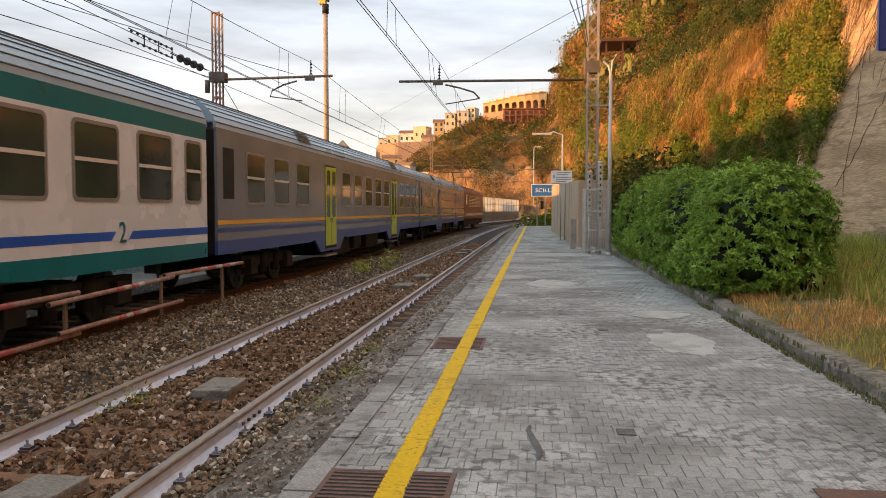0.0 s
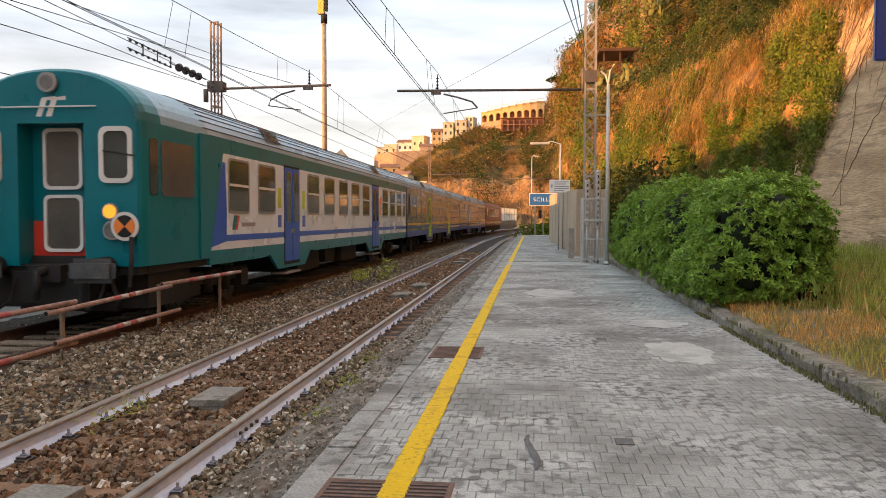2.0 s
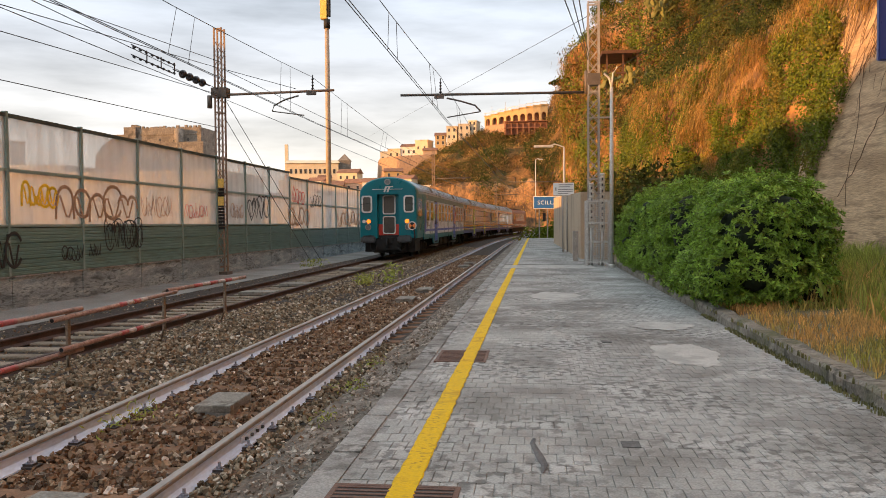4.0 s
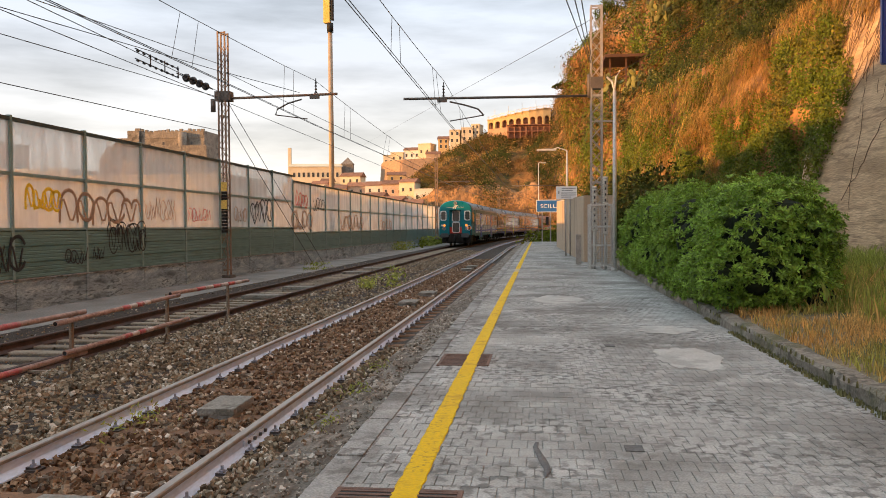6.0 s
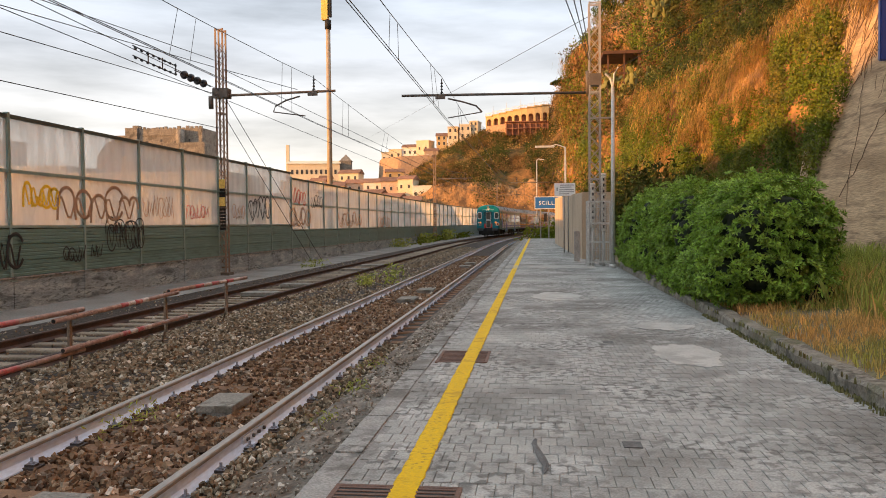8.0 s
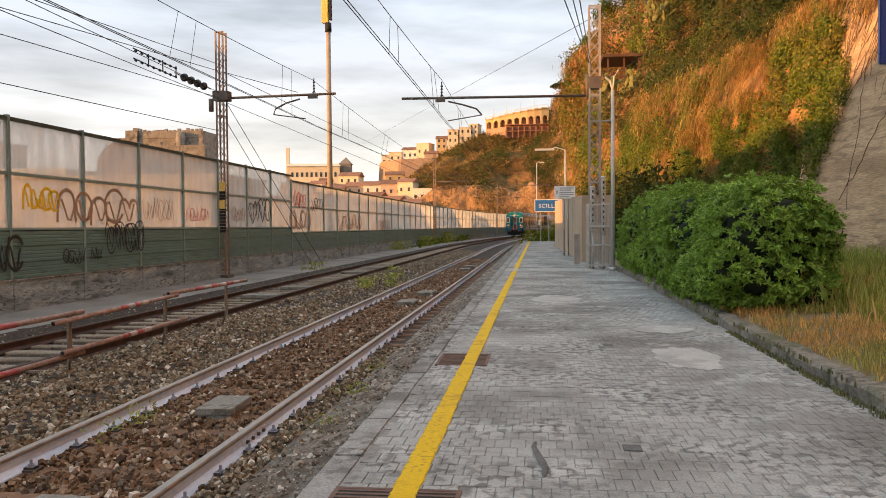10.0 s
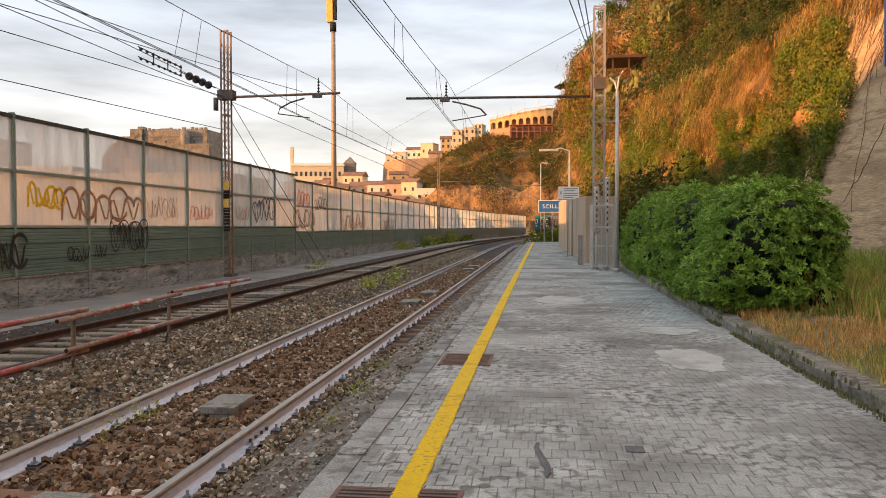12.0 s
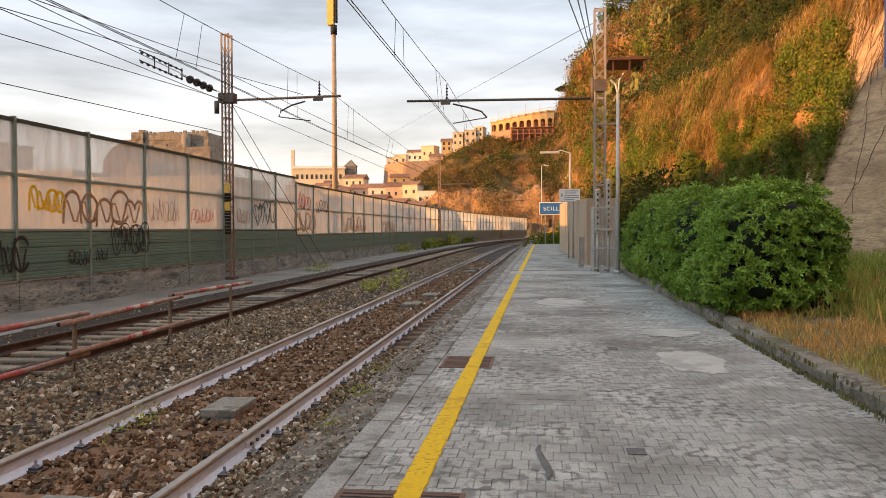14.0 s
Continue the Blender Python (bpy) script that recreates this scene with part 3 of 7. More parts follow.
def pavers(floor):
    """The nearest pavers one by one, the others joined."""
    rng = np.random.default_rng(4)
    bm = box(bmesh.new(), 0.002, 0.002, -0.04, PAVER_W - 0.002, PAVER_D - 0.002, 0.0)
    top = [e for e in bm.edges if all(v.co.z > -0.01 for v in e.verts)]
    bmesh.ops.bevel(bm, geom=top, offset=0.0025, segments=1, affect="EDGES")
    one = finish(bm, "paver", M["paver"])
    x0, cols = EDGE_X + 0.205, int((KERB_X - EDGE_X - 0.21) / PAVER_W)
    verts, faces = [], []
    singles = 0
    for r in range(-66, int(PLATFORM_END / PAVER_D)):
        y = r * PAVER_D
        shift = (r % 2) * PAVER_W / 2
        for c in range(cols):
            x = x0 + c * PAVER_W + shift
            if x + PAVER_W > KERB_X:
                continue
            z = rng.normal(0, 0.0007) + 0.0035 * noise.noise((x * 0.7, y * 0.5, 3.0))
            if 4.2 < y < 6.7 and -0.6 < x < 1.95 and singles < 300:
                ob = new("paver", one)
                ob.parent = floor
                ob.matrix_basis = pose(x, y, z, rng.normal(0, 0.2), rng.normal(0, 0.3), 0)
                singles += 1
                continue
            b = len(verts)
            g, h = 0.0012, 0.0022
            t = rng.normal(0, 0.0006, 4)
            verts += [(x + g, y + g, -0.04), (x + PAVER_W - g, y + g, -0.04), (x + PAVER_W - g, y + PAVER_D - g, -0.04), (x + g, y + PAVER_D - g, -0.04),
                      (x + g + h, y + g + h, z + t[0]), (x + PAVER_W - g - h, y + g + h, z + t[1]), (x + PAVER_W - g - h, y + PAVER_D - g - h, z + t[2]), (x + g + h, y + PAVER_D - g - h, z + t[3])]
            faces += [(b + 4, b + 5, b + 6, b + 7), (b, b + 1, b + 5, b + 4), (b + 1, b + 2, b + 6, b + 5), (b + 2, b + 3, b + 7, b + 6), (b + 3, b, b + 4, b + 7)]
    ob = new("paver_field", raw("paver_field", verts, faces, M["paver_rest"]))
    ob.parent = floor
    tagged(ob, kind="stuff")


def platform_marks():
    # the yellow line, laid a little over the pavers, with worn edges
    rng = random.Random(3)
    bm = bmesh.new()
    rows = []
    y = -13.5
    while y < PLATFORM_END - 0.1:
        j = 0.006
        rows.append([bm.verts.new((x + rng.uniform(-j, j), y, z)) for x, z in ((-0.822, 0.003), (-0.815, 0.0085), (-0.672, 0.0085), (-0.665, 0.003))])
        y += 0.09
    for a, b in zip(rows, rows[1:]):
        for i in range(3):
            bm.faces.new((a[i], a[i + 1], b[i + 1], b[i]))
    solo("safety_line", bm, M["yellow"], "continuous yellow painted safety line along the platform edge", "floor marking")

    def patch(name, cx, cy, rx, ry, mat, label, z=0.0055, wob=0.30, seed=1.0, n=90):
        b = bmesh.new()
        c = b.verts.new((cx, cy, z + 0.002))
        ring = []
        for i in range(n):
            a = 2 * math.pi * i / n
            k = 1 + wob * noise.fractal(Vector((math.cos(a) * 1.8 + seed * 7, math.sin(a) * 1.8, seed)), 0.9, 2.1, 4)
            ring.append(b.verts.new((cx + rx * k * math.cos(a), cy + ry * k * math.sin(a), z)))
        for i in range(n):
            b.faces.new((c, ring[i], ring[(i + 1) % n]))
        solo(name, b, mat, label, "floor patch")

    patch("mortar_patch", 1.66, 9.15, 0.36, 0.72, M["mortar"], "smooth pale mortar patch on the paving", seed=2.0)
    patch("mortar_patch", 1.74, 11.6, 0.42, 0.42, M["mortar"], "smooth pale mortar patch beside the shrub", seed=5.0)
    patch("mortar_patch", 0.35, 16.2, 0.52, 0.9, M["mortar"], "pale mortar patch on worn paving", seed=8.0)
    # crooked dark repair
    b = bmesh.new()
    path = [(0.03, 4.70), (0.045, 4.86), (0.02, 5.02), (-0.005, 5.18), (-0.03, 5.34), (-0.02, 5.46)]
    wid = [0.008, 0.022, 0.028, 0.022, 0.018, 0.012]
    row = [(b.verts.new((x - w, y, 0.008)), b.verts.new((x, y, 0.013)), b.verts.new((x + w, y, 0.008))) for (x, y), w in zip(path, wid)]
    for p, q in zip(row, row[1:]):
        b.faces.new((p[0], p[1], q[1], q[0]))
        b.faces.new((p[1], p[2], q[2], q[1]))
    solo("crack_filler", b, M["mortar_dark"], "crooked dark strip of mortar filling a crack", "floor patch")
    # pale plank-like band across the platform
    b = bmesh.new()
    for k in range(3):
        box(b, EDGE_X + 0.25, 26.2 + k * 0.62, 0.002, 1.9, 26.62 + k * 0.62, 0.010)
    solo("pale_crossing_band", b, M["mortar"], "pale worn bands laid across the platform paving", "floor marking")
    # pit covers
    for cx, cy, w, d, lab in ((-0.82, 8.84, 0.56, 0.76, "rusty cast-iron drain grate crossed by the yellow line"), (-0.785, 4.06, 0.72, 0.72, "rusty cast-iron pit cover crossed by the yellow line")):
        t = thing("drain_grate", lab, "grate", pose(cx, cy, 0))
        b = bmesh.new()
        for x0, y0, x1, y1 in ((-w / 2, -d / 2, w / 2, -d / 2 + 0.03), (-w / 2, d / 2 - 0.03, w / 2, d / 2), (-w / 2, -d / 2 + 0.03, -w / 2 + 0.03, d / 2 - 0.03), (w / 2 - 0.03, -d / 2 + 0.03, w / 2, d / 2 - 0.03)):
            box(b, x0, y0, -0.02, x1, y1, 0.0075)
        part("frame", b, M["grate"], t)
        part("cover", box(bmesh.new(), -w / 2 + 0.03, -d / 2 + 0.03, -0.03, w / 2 - 0.03, d / 2 - 0.03, 0.004), M["t_black"], t)
        n = int((d - 0.08) / 0.05)
        for i in range(n):
            y = -d / 2 + 0.05 + i * (d - 0.1) / (n - 1)
            part("bar", box(bmesh.new(), -w / 2 + 0.032, y - 0.014, 0.002, w / 2 - 0.032, y + 0.014, 0.0078), M["grate"], t)
    t = thing("inspection_cover", "small dark square inspection cover set in the paving", "cover", pose(0.62, 5.38, 0))
    part("lid", box(bmesh.new(), -0.06, -0.07, 0.001, 0.06, 0.07, 0.009), M["mortar_dark"], t)
    t = thing("inspection_cover", "small dark square inspection cover set in the paving", "cover", pose(0.86, 10.0, 0))
    part("lid", box(bmesh.new(), -0.06, -0.07, 0.001, 0.06, 0.07, 0.009), M["mortar_dark"], t)
    t = thing("inspection_cover", "rusty cover at the corner of the platform paving", "cover", pose(1.78, 4.16, 0))
    part("lid", box(bmesh.new(), -0.3, -0.22, 0.001, 0.3, 0.22, 0.009), M["grate"], t)


def kerb():
    """A rounded, worn concrete kerb beside the bank, in lengths."""
    row = tagged(new("kerb_row"), "worn mossy concrete kerb edging the platform", "kerb", kind="structure")
    for k in range(28):
        y0 = -6 + k * 1.25
        bm = bmesh.new()
        prof = [(0, -0.1), (0.015, 0.10), (0.05, 0.135), (0.20, 0.145), (0.24, 0.12), (0.25, -0.1)]
        sweep(bm, prof, 0.004, 1.246, 24)
        for v in bm.verts:
            o = Vector((v.co.x * 3, (y0 + v.co.y) * 2.2, v.co.z * 4))
            v.co += Vector((noise.noise(o), 0, noise.noise(o + Vector((9, 0, 0))) * (1 if v.co.z > 0 else 0))) * 0.034
        ob = part("kerb_stone", bm, M["kerb"], row)
        ob.matrix_basis = pose(KERB_X, y0, 0.0, 0, 0, 0)


def bank_height(x, y):
    h = 0.10 + 0.08 * max(0.0, x - KERB_X - 0.25) + 0.05 * noise.noise((x * 0.8, y * 0.5, 0.0))
    return h


def bank():
    bm = bmesh.new()
    nx, ny = 26, 80
    g = [[None] * (ny + 1) for _ in range(nx + 1)]
    for i in range(nx + 1):
        for j in range(ny + 1):
            x = KERB_X + 0.2 + 14 * (i / nx) ** 1.4
            y = -15 + 150 * (j / ny) ** 1.3
            g[i][j] = bm.verts.new((x, y, bank_height(x, y) if x > KERB_X + 0.25 else 0.08))
    for i in range(nx):
        for j in range(ny):
            bm.faces.new((g[i][j], g[i + 1][j], g[i + 1][j + 1], g[i][j + 1]))
    solo("bank", bm, M["soil"], "dry earth bank at the foot of the cliff", "bank", kind="structure")
    rng = np.random.default_rng(11)

    def blades(name, count, x0, x1, y0, y1, h, mat, label, w=0.006):
        x = rng.uniform(x0, x1, count)
        y = rng.uniform(y0, y1, count)
        keep = np.array([noise.noise((a * 0.9, b * 0.9, 5.0)) > -0.25 for a, b in zip(x, y)])
        x, y = x[keep], y[keep]
        k = len(x)
        z = np.array([bank_height(a, b) if a > KERB_X + 0.24 else (0.01 if a < KERB_X else 0.13) for a, b in zip(x, y)])
        hh = h * rng.uniform(0.4, 1.3, k)
        a = rng.uniform(0, 2 * np.pi, k)
        lx, ly = rng.normal(0, 0.32, k) * hh, rng.normal(0, 0.32, k) * hh
        v = np.empty((k, 5, 3))
        dx, dy = np.cos(a) * w, np.sin(a) * w
        v[:, 0] = np.stack([x - dx, y - dy, z - 0.03], 1)
        v[:, 1] = np.stack([x + dx, y + dy, z - 0.03], 1)
        v[:, 2] = np.stack([x + dx * 0.7 + lx * 0.4, y + dy * 0.7 + ly * 0.4, z + hh * 0.6], 1)
        v[:, 3] = np.stack([x + lx, y + ly, z + hh], 1)
        v[:, 4] = np.stack([x - dx * 0.7 + lx * 0.4, y - dy * 0.7 + ly * 0.4, z + hh * 0.6], 1)
        f = np.arange(k * 5).reshape(k, 5)
        tagged(new(name, raw(name, v.reshape(-1, 3).tolist(), f.tolist(), mat)), label, "grass", kind="stuff")

    blades("straw_grass", 34000, KERB_X + 0.28, 7.5, 6, 20, 0.13, M["straw"], "dry straw-coloured grass on the bank")
    blades("green_grass", 13000, KERB_X + 1.5, 8.5, 9, 22, 0.42, M["grass"], "tall green weeds on the bank behind the shrub", 0.008)
    blades("tall_straw", 3500, KERB_X + 1.2, 7.5, 8, 16, 0.42, M["straw"], "tall dry seed stalks on the bank", 0.005)
    blades("kerb_weeds", 1100, KERB_X - 0.09, KERB_X + 0.01, 4, 13, 0.026, M["moss"], "moss and low weeds along the foot of the kerb", 0.010)


def trackbed():
    """One cross-section of ballast carried along both tracks."""
    bm = bmesh.new()
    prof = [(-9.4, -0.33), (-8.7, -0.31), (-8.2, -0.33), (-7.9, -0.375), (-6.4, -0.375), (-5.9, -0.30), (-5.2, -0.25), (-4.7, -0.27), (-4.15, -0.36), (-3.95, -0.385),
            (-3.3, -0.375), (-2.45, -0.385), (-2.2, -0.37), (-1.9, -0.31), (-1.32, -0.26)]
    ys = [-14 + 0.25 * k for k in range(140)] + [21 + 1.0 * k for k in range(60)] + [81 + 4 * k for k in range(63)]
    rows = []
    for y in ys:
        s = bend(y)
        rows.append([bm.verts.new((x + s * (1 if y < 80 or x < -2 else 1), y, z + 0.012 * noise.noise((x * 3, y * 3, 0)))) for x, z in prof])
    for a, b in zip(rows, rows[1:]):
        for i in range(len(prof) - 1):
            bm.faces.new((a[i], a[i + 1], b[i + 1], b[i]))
    solo("ballast_bed", bm, M["ballast"], "ballast bed of the double track, blackened as shade between its stones", "ballast", kind="structure")
    bm = bmesh.new()
    sweep(bm, [(-11.6, -0.7), (-11.6, -0.30), (-10.5, -0.315), (-9.3, -0.325), (-9.3, -0.7)], -14, 250, 90, bend)
    solo("service_strip", bm, M["strip"], "dusty grey strip between the far track and the wall", "service path", kind="structure")
    # dirt between the near rail and the platform edge
    bm = bmesh.new()
    sweep(bm, [(-2.02, -0.60), (-2.05, -0.318), (-1.85, -0.285), (-1.5, -0.24), (-1.30, -0.21), (-1.30, -0.60)], -14, PLATFORM_END, 260, None)
    for v in bm.verts:
        v.co.z += 0.03 * noise.noise((v.co.x * 5, v.co.y * 3, 1.0)) if v.co.z > -0.5 else 0
    solo("dirt_strip", bm, M["dirt"], "dirty broken concrete strip below the platform edge", "dirt strip", kind="structure")


def stones():
    rng = np.random.default_rng(7)

    def field(count, x0, x1, y0, y1, z, mound=0.0, avoid=()):
        x, y = rng.uniform(x0, x1, count), y0 + (y1 - y0) * rng.uniform(0, 1, count) ** 1.15
        keep = np.ones(count, bool)
        for r in avoid:
            keep &= np.abs(x - r) > 0.085
        x, y = x[keep], y[keep]
        zz = z + mound * np.exp(-((x - (-5.1)) / 0.45) ** 2) + rng.normal(0, 0.017, len(x))
        return np.stack([x + np.where(y > BEND_AT, (y - BEND_AT) ** 2 / (2 * RADIUS), 0), y, zz], 1)

    near = field(15500, -3.87, -2.50, 2.5, 13, -0.366)
    # fewer stones lie over the sleepers
    over = np.abs((near[:, 1] - 2.64 + 0.3) % 0.6 - 0.3) < 0.10
    near = near[~over | (rng.uniform(0, 1, len(near)) < 0.22)]
    tagged(new("ballast_stones", scatter_stones("ballast_stones", near, 0.060, M["ballast_rust"], rng)), "rust-brown ballast stones between the rails", "ballast", kind="stuff")
    mid = field(27000, -6.25, -4.05, 4, 17, -0.335, 0.085)
    tagged(new("ballast_stones", scatter_stones("ballast_stones", mid, 0.067, M["ballast_grey"], rng)), "grey-brown ballast stones between the two tracks", "ballast", kind="stuff")
    side = field(3000, -2.35, -1.95, 2.5, 12, -0.350)
    tagged(new("ballast_stones", scatter_stones("ballast_stones", side, 0.055, M["ballast_grey"], rng)), "dark ballast stones beside the rail", "ballast", kind="stuff")
    bits = field(3800, -1.98, -1.36, 2.5, 22, -0.268)
    bits[:, 2] += (bits[:, 0] + 1.65) * 0.13
    tagged(new("gravel_litter", scatter_stones("gravel_litter", bits, 0.028, M["grit"], rng)), "loose gravel on the dirty strip by the platform", "gravel", kind="stuff")
    flakes = field(1100, -1.95, -1.38, 2.5, 16, -0.278)
    flakes[:, 2] += (flakes[:, 0] + 1.65) * 0.13
    tagged(new("concrete_crumbs", scatter_stones("concrete_crumbs", flakes, 0.060, M["grit"], rng)), "pale crumbs of broken concrete by the platform edge", "rubble", kind="stuff")
    a = field(12000, -3.87, -2.50, 13, 45, -0.368)
    tagged(new("ballast_stones", scatter_stones("ballast_stones", a, 0.085, M["ballast_rust"], rng, True)), "rust-brown ballast stones between the rails", "ballast", kind="stuff")
    b = field(19000, -6.25, -4.05, 16, 58, -0.335, 0.085)
    tagged(new("ballast_stones", scatter_stones("ballast_stones", b, 0.09, M["ballast_grey"], rng, True)), "grey-brown ballast stones between the two tracks", "ballast", kind="stuff")
    c = field(2200, -7.8, -6.5, 8, 40, -0.375)
    tagged(new("ballast_stones", scatter_stones("ballast_stones", c, 0.07, M["ballast_grey"], rng, True)), "grey ballast stones between the sleepers", "ballast", kind="stuff")
    d = field(2500, -9.2, -8.05, 10, 40, -0.335)
    tagged(new("ballast_stones", scatter_stones("ballast_stones", d, 0.06, M["ballast_grey"], rng, True)), "dark ballast stones beside the far rail", "ballast", kind="stuff")


def rail(name, x, web, label):
    """Head, web and foot of one rail."""
    t = thing(name, label, "rail", pose(x, 0, RAIL_Z))
    ys = 46
    head = [(-0.036, -0.032), (-0.036, -0.010), (-0.028, -0.001), (0.028, -0.001), (0.036, -0.010), (0.036, -0.032)]
    body = [(-0.034, -0.033), (0.034, -0.033), (0.018, -0.044), (0.018, -0.105), (0.068, -0.146), (0.070, -0.158), (-0.070, -0.158), (-0.068, -0.146), (-0.018, -0.105), (-0.018, -0.044)]
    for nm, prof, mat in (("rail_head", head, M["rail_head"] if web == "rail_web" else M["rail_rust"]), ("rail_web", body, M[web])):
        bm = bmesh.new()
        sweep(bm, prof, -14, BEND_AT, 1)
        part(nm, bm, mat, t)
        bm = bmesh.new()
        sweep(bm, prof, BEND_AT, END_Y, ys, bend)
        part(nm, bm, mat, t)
    return t


def fastening_mesh():
    bm = bmesh.new()
    box(bm, -0.075, -0.065, -0.005, 0.075, 0.065, 0.012)
    box(bm, -0.028, -0.035, 0.012, 0.05, 0.035, 0.030)
    tube(bm, (0.012, 0, 0.028), (0.012, 0, 0.045), 0.026, n=6)
    tube(bm, (0.012, 0, 0.045), (0.012, 0, 0.080), 0.012, n=6)
    me = finish(bm, "fastening", M["bolt"])
    me.materials.append(M["nut"])
    for f in me.polygons:
        if f.center.z > 0.029:
            f.material_index = 1
    return me


def tracks():
    fast = fastening_mesh()
    for x, web, lab, inner in ((NEAR_X - 0.752, "rail_web", "worn steel rail with a bluish sky sheen painted on its side", 1), (NEAR_X + 0.752, "rail_web", "worn steel rail beside the platform", 1),
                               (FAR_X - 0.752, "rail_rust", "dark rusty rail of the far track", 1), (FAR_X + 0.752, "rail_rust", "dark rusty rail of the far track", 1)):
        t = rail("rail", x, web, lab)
        if web == "rail_web":
            for k in range(62):
                y = 2.64 + k * 0.6
                for side in (1, -1):
                    ob = new("fastening", fast)
                    ob.parent = t
                    ob.matrix_basis = pose(side * 0.085, y, -0.150, 0, 0, 0 if side > 0 else 180)
    # fishplate at a rail joint
    j = thing("fishplate", "rusty bolted joint plate on the rail", "rail joint", pose(NEAR_X + 0.752 + 0.014, 6.55, RAIL_Z - 0.09))
    part("plate", box(bmesh.new(), 0, -0.28, -0.035, 0.018, 0.28, 0.030), M["rail_web"], j)
    for k in range(4):
        part("bolt", tube(bmesh.new(), (0.015, -0.2 + k * 0.13, 0), (0.04, -0.2 + k * 0.13, 0), 0.016, n=6), M["bolt"], j)
    # sleepers
    for x, mat, z, y0, count, lab in ((NEAR_X, M["sleeper_rust"], -0.352, 2.64, 62, "stained sleepers nearly buried in ballast"), (FAR_X, M["sleeper"], -0.338, 1.5, 130, "pale concrete sleepers of the far track")):
        row = tagged(new("sleeper_row"), lab, "sleepers", kind="structure")
        bm = box(bmesh.new(), -1.2, -0.12, -0.16, 1.2, 0.12, 0.0)
        bmesh.ops.bevel(bm, geom=bm.edges[:], offset=0.015, segments=1, affect="EDGES")
        me = finish(bm, "sleeper", mat)
        for k in range(count):
            y = y0 + k * 0.6
            ob = new("sleeper", me)
            ob.parent = row
            ob.matrix_basis = pose(x + bend(y), y, z + 0.003 * math.sin(k * 2.1), 0, 0, 0.4 * math.sin(k * 1.3))
    # loose slabs laid between the far rails
    for cx, cy, w, d in ((-7.2, 20.2, 0.95, 0.6), (-7.05, 23.1, 1.0, 0.6), (-7.2, 31.0, 1.0, 0.7), (-7.1, 34.2, 1.0, 0.7)):
        solo("track_slab", box(bmesh.new(), cx - w / 2, cy - d / 2, -0.345, cx + w / 2, cy + d / 2, -0.255), M["box_lid"], "grey concrete slab lying between the far rails", "slab", bevel=0.012)
    # cable pit lids between the rails
    for cx, cy, w, d, h, r in ((-3.09, 7.58, 0.36, 0.62, 0.095, 2), (-3.05, 4.55, 0.37, 0.55, 0.095, -2), (-3.05, 18.6, 0.42, 0.75, 0.08, 0), (-2.97, 21.2, 0.42, 0.75, 0.08, 0), (-3.0, 33, 0.45, 0.7, 0.08, 0), (-2.98, 35.5, 0.45, 0.7, 0.08, 0)):
        t = thing("cable_pit", "grey concrete cable pit lid standing on the ballast", "pit lid", pose(cx, cy, -0.335, 0, 0, r))
        part("lid", box(bmesh.new(), -w / 2, -d / 2, 0.03, w / 2, d / 2, h), M["box_lid"], t, bevel=0.006)
        part("collar", box(bmesh.new(), -w / 2 + 0.02, -d / 2 + 0.02, -0.05, w / 2 - 0.02, d / 2 - 0.02, 0.03), M["joint"], t)


def pipe_fence():
    """Low worksite rails of striped pipe, clamped to the far track by angle-iron arms."""
    X = -5.55

    def pipe(p, q, bands, label):
        t = thing("barrier_pipe", label, "barrier rail", Matrix.Translation(p))
        a, b = Vector((0, 0, 0)), Vector(q) - Vector(p)
        part("pipe", tube(bmesh.new(), a, b, 0.032, n=12), M["pipe"], t)
        for u, v, col in bands:
            part("band", tube(bmesh.new(), a.lerp(b, u), a.lerp(b, v), 0.0335, n=12), M[col], t)
        part("bore", tube(bmesh.new(), a - (b.normalized() * 0.003), a + b.normalized() * 0.002, 0.024, n=12), M["t_black"], t)

    rw = lambda s, n, w: [(s + i * w, s + (i + 1) * w, "pipe_red" if i % 2 == 0 else "pipe_white") for i in range(n)]
    lab = "faded orange pipe with red and white bands"
    pipe((X, 2.0, 0.45), (X, 9.2, 0.475), rw(0.66, 3, 0.055), lab)
    pipe((X + 0.03, 8.55, 0.40), (X + 0.02, 11.75, 0.46), rw(0.46, 4, 0.06), lab)
    pipe((X, 11.5, 0.50), (X, 14.75, 0.485), rw(0.28, 6, 0.1), lab)
    pipe((X, 2.0, -0.05), (X, 9.2, -0.02), rw(0.66, 3, 0.055), lab)
    pipe((X + 0.03, 8.72, 0.035), (X + 0.02, 12.05, 0.06), rw(0.40, 4, 0.06), lab)
    for y, z0, z1 in ((5.6, -0.12, 0.43), (9.0, -0.12, 0.44), (11.5, -0.10, 0.50), (13.88, -0.10, 0.47)):
        t = thing("barrier_post", "weathered post clamped to the rail by an angle-iron arm", "barrier post", pose(X - 0.045, y, 0))
        part("upright", box(bmesh.new(), -0.028, -0.03, z0, 0.008, 0.03, z1), M["old_wood"], t, bevel=0.004)
        b = bmesh.new()
        box(b, -0.9, 0.30, -0.31, -0.22, 0.34, -0.285)
        tube(b, (-0.22, 0.32, -0.30), (-0.03, 0.02, z0 + 0.03), 0.016, n=6)
        box(b, -0.86, 0.29, -0.40, -0.82, 0.35, -0.28)
        box(b, -0.26, 0.30, -0.36, -0.22, 0.34, -0.285)
        part("arm", b, M["old_wood"], t, "rusty angle-iron arm")


# ---- sound wall on the far side ----
WALL_X, BAY, BAY0 = -11.4, 2.86, 4.70


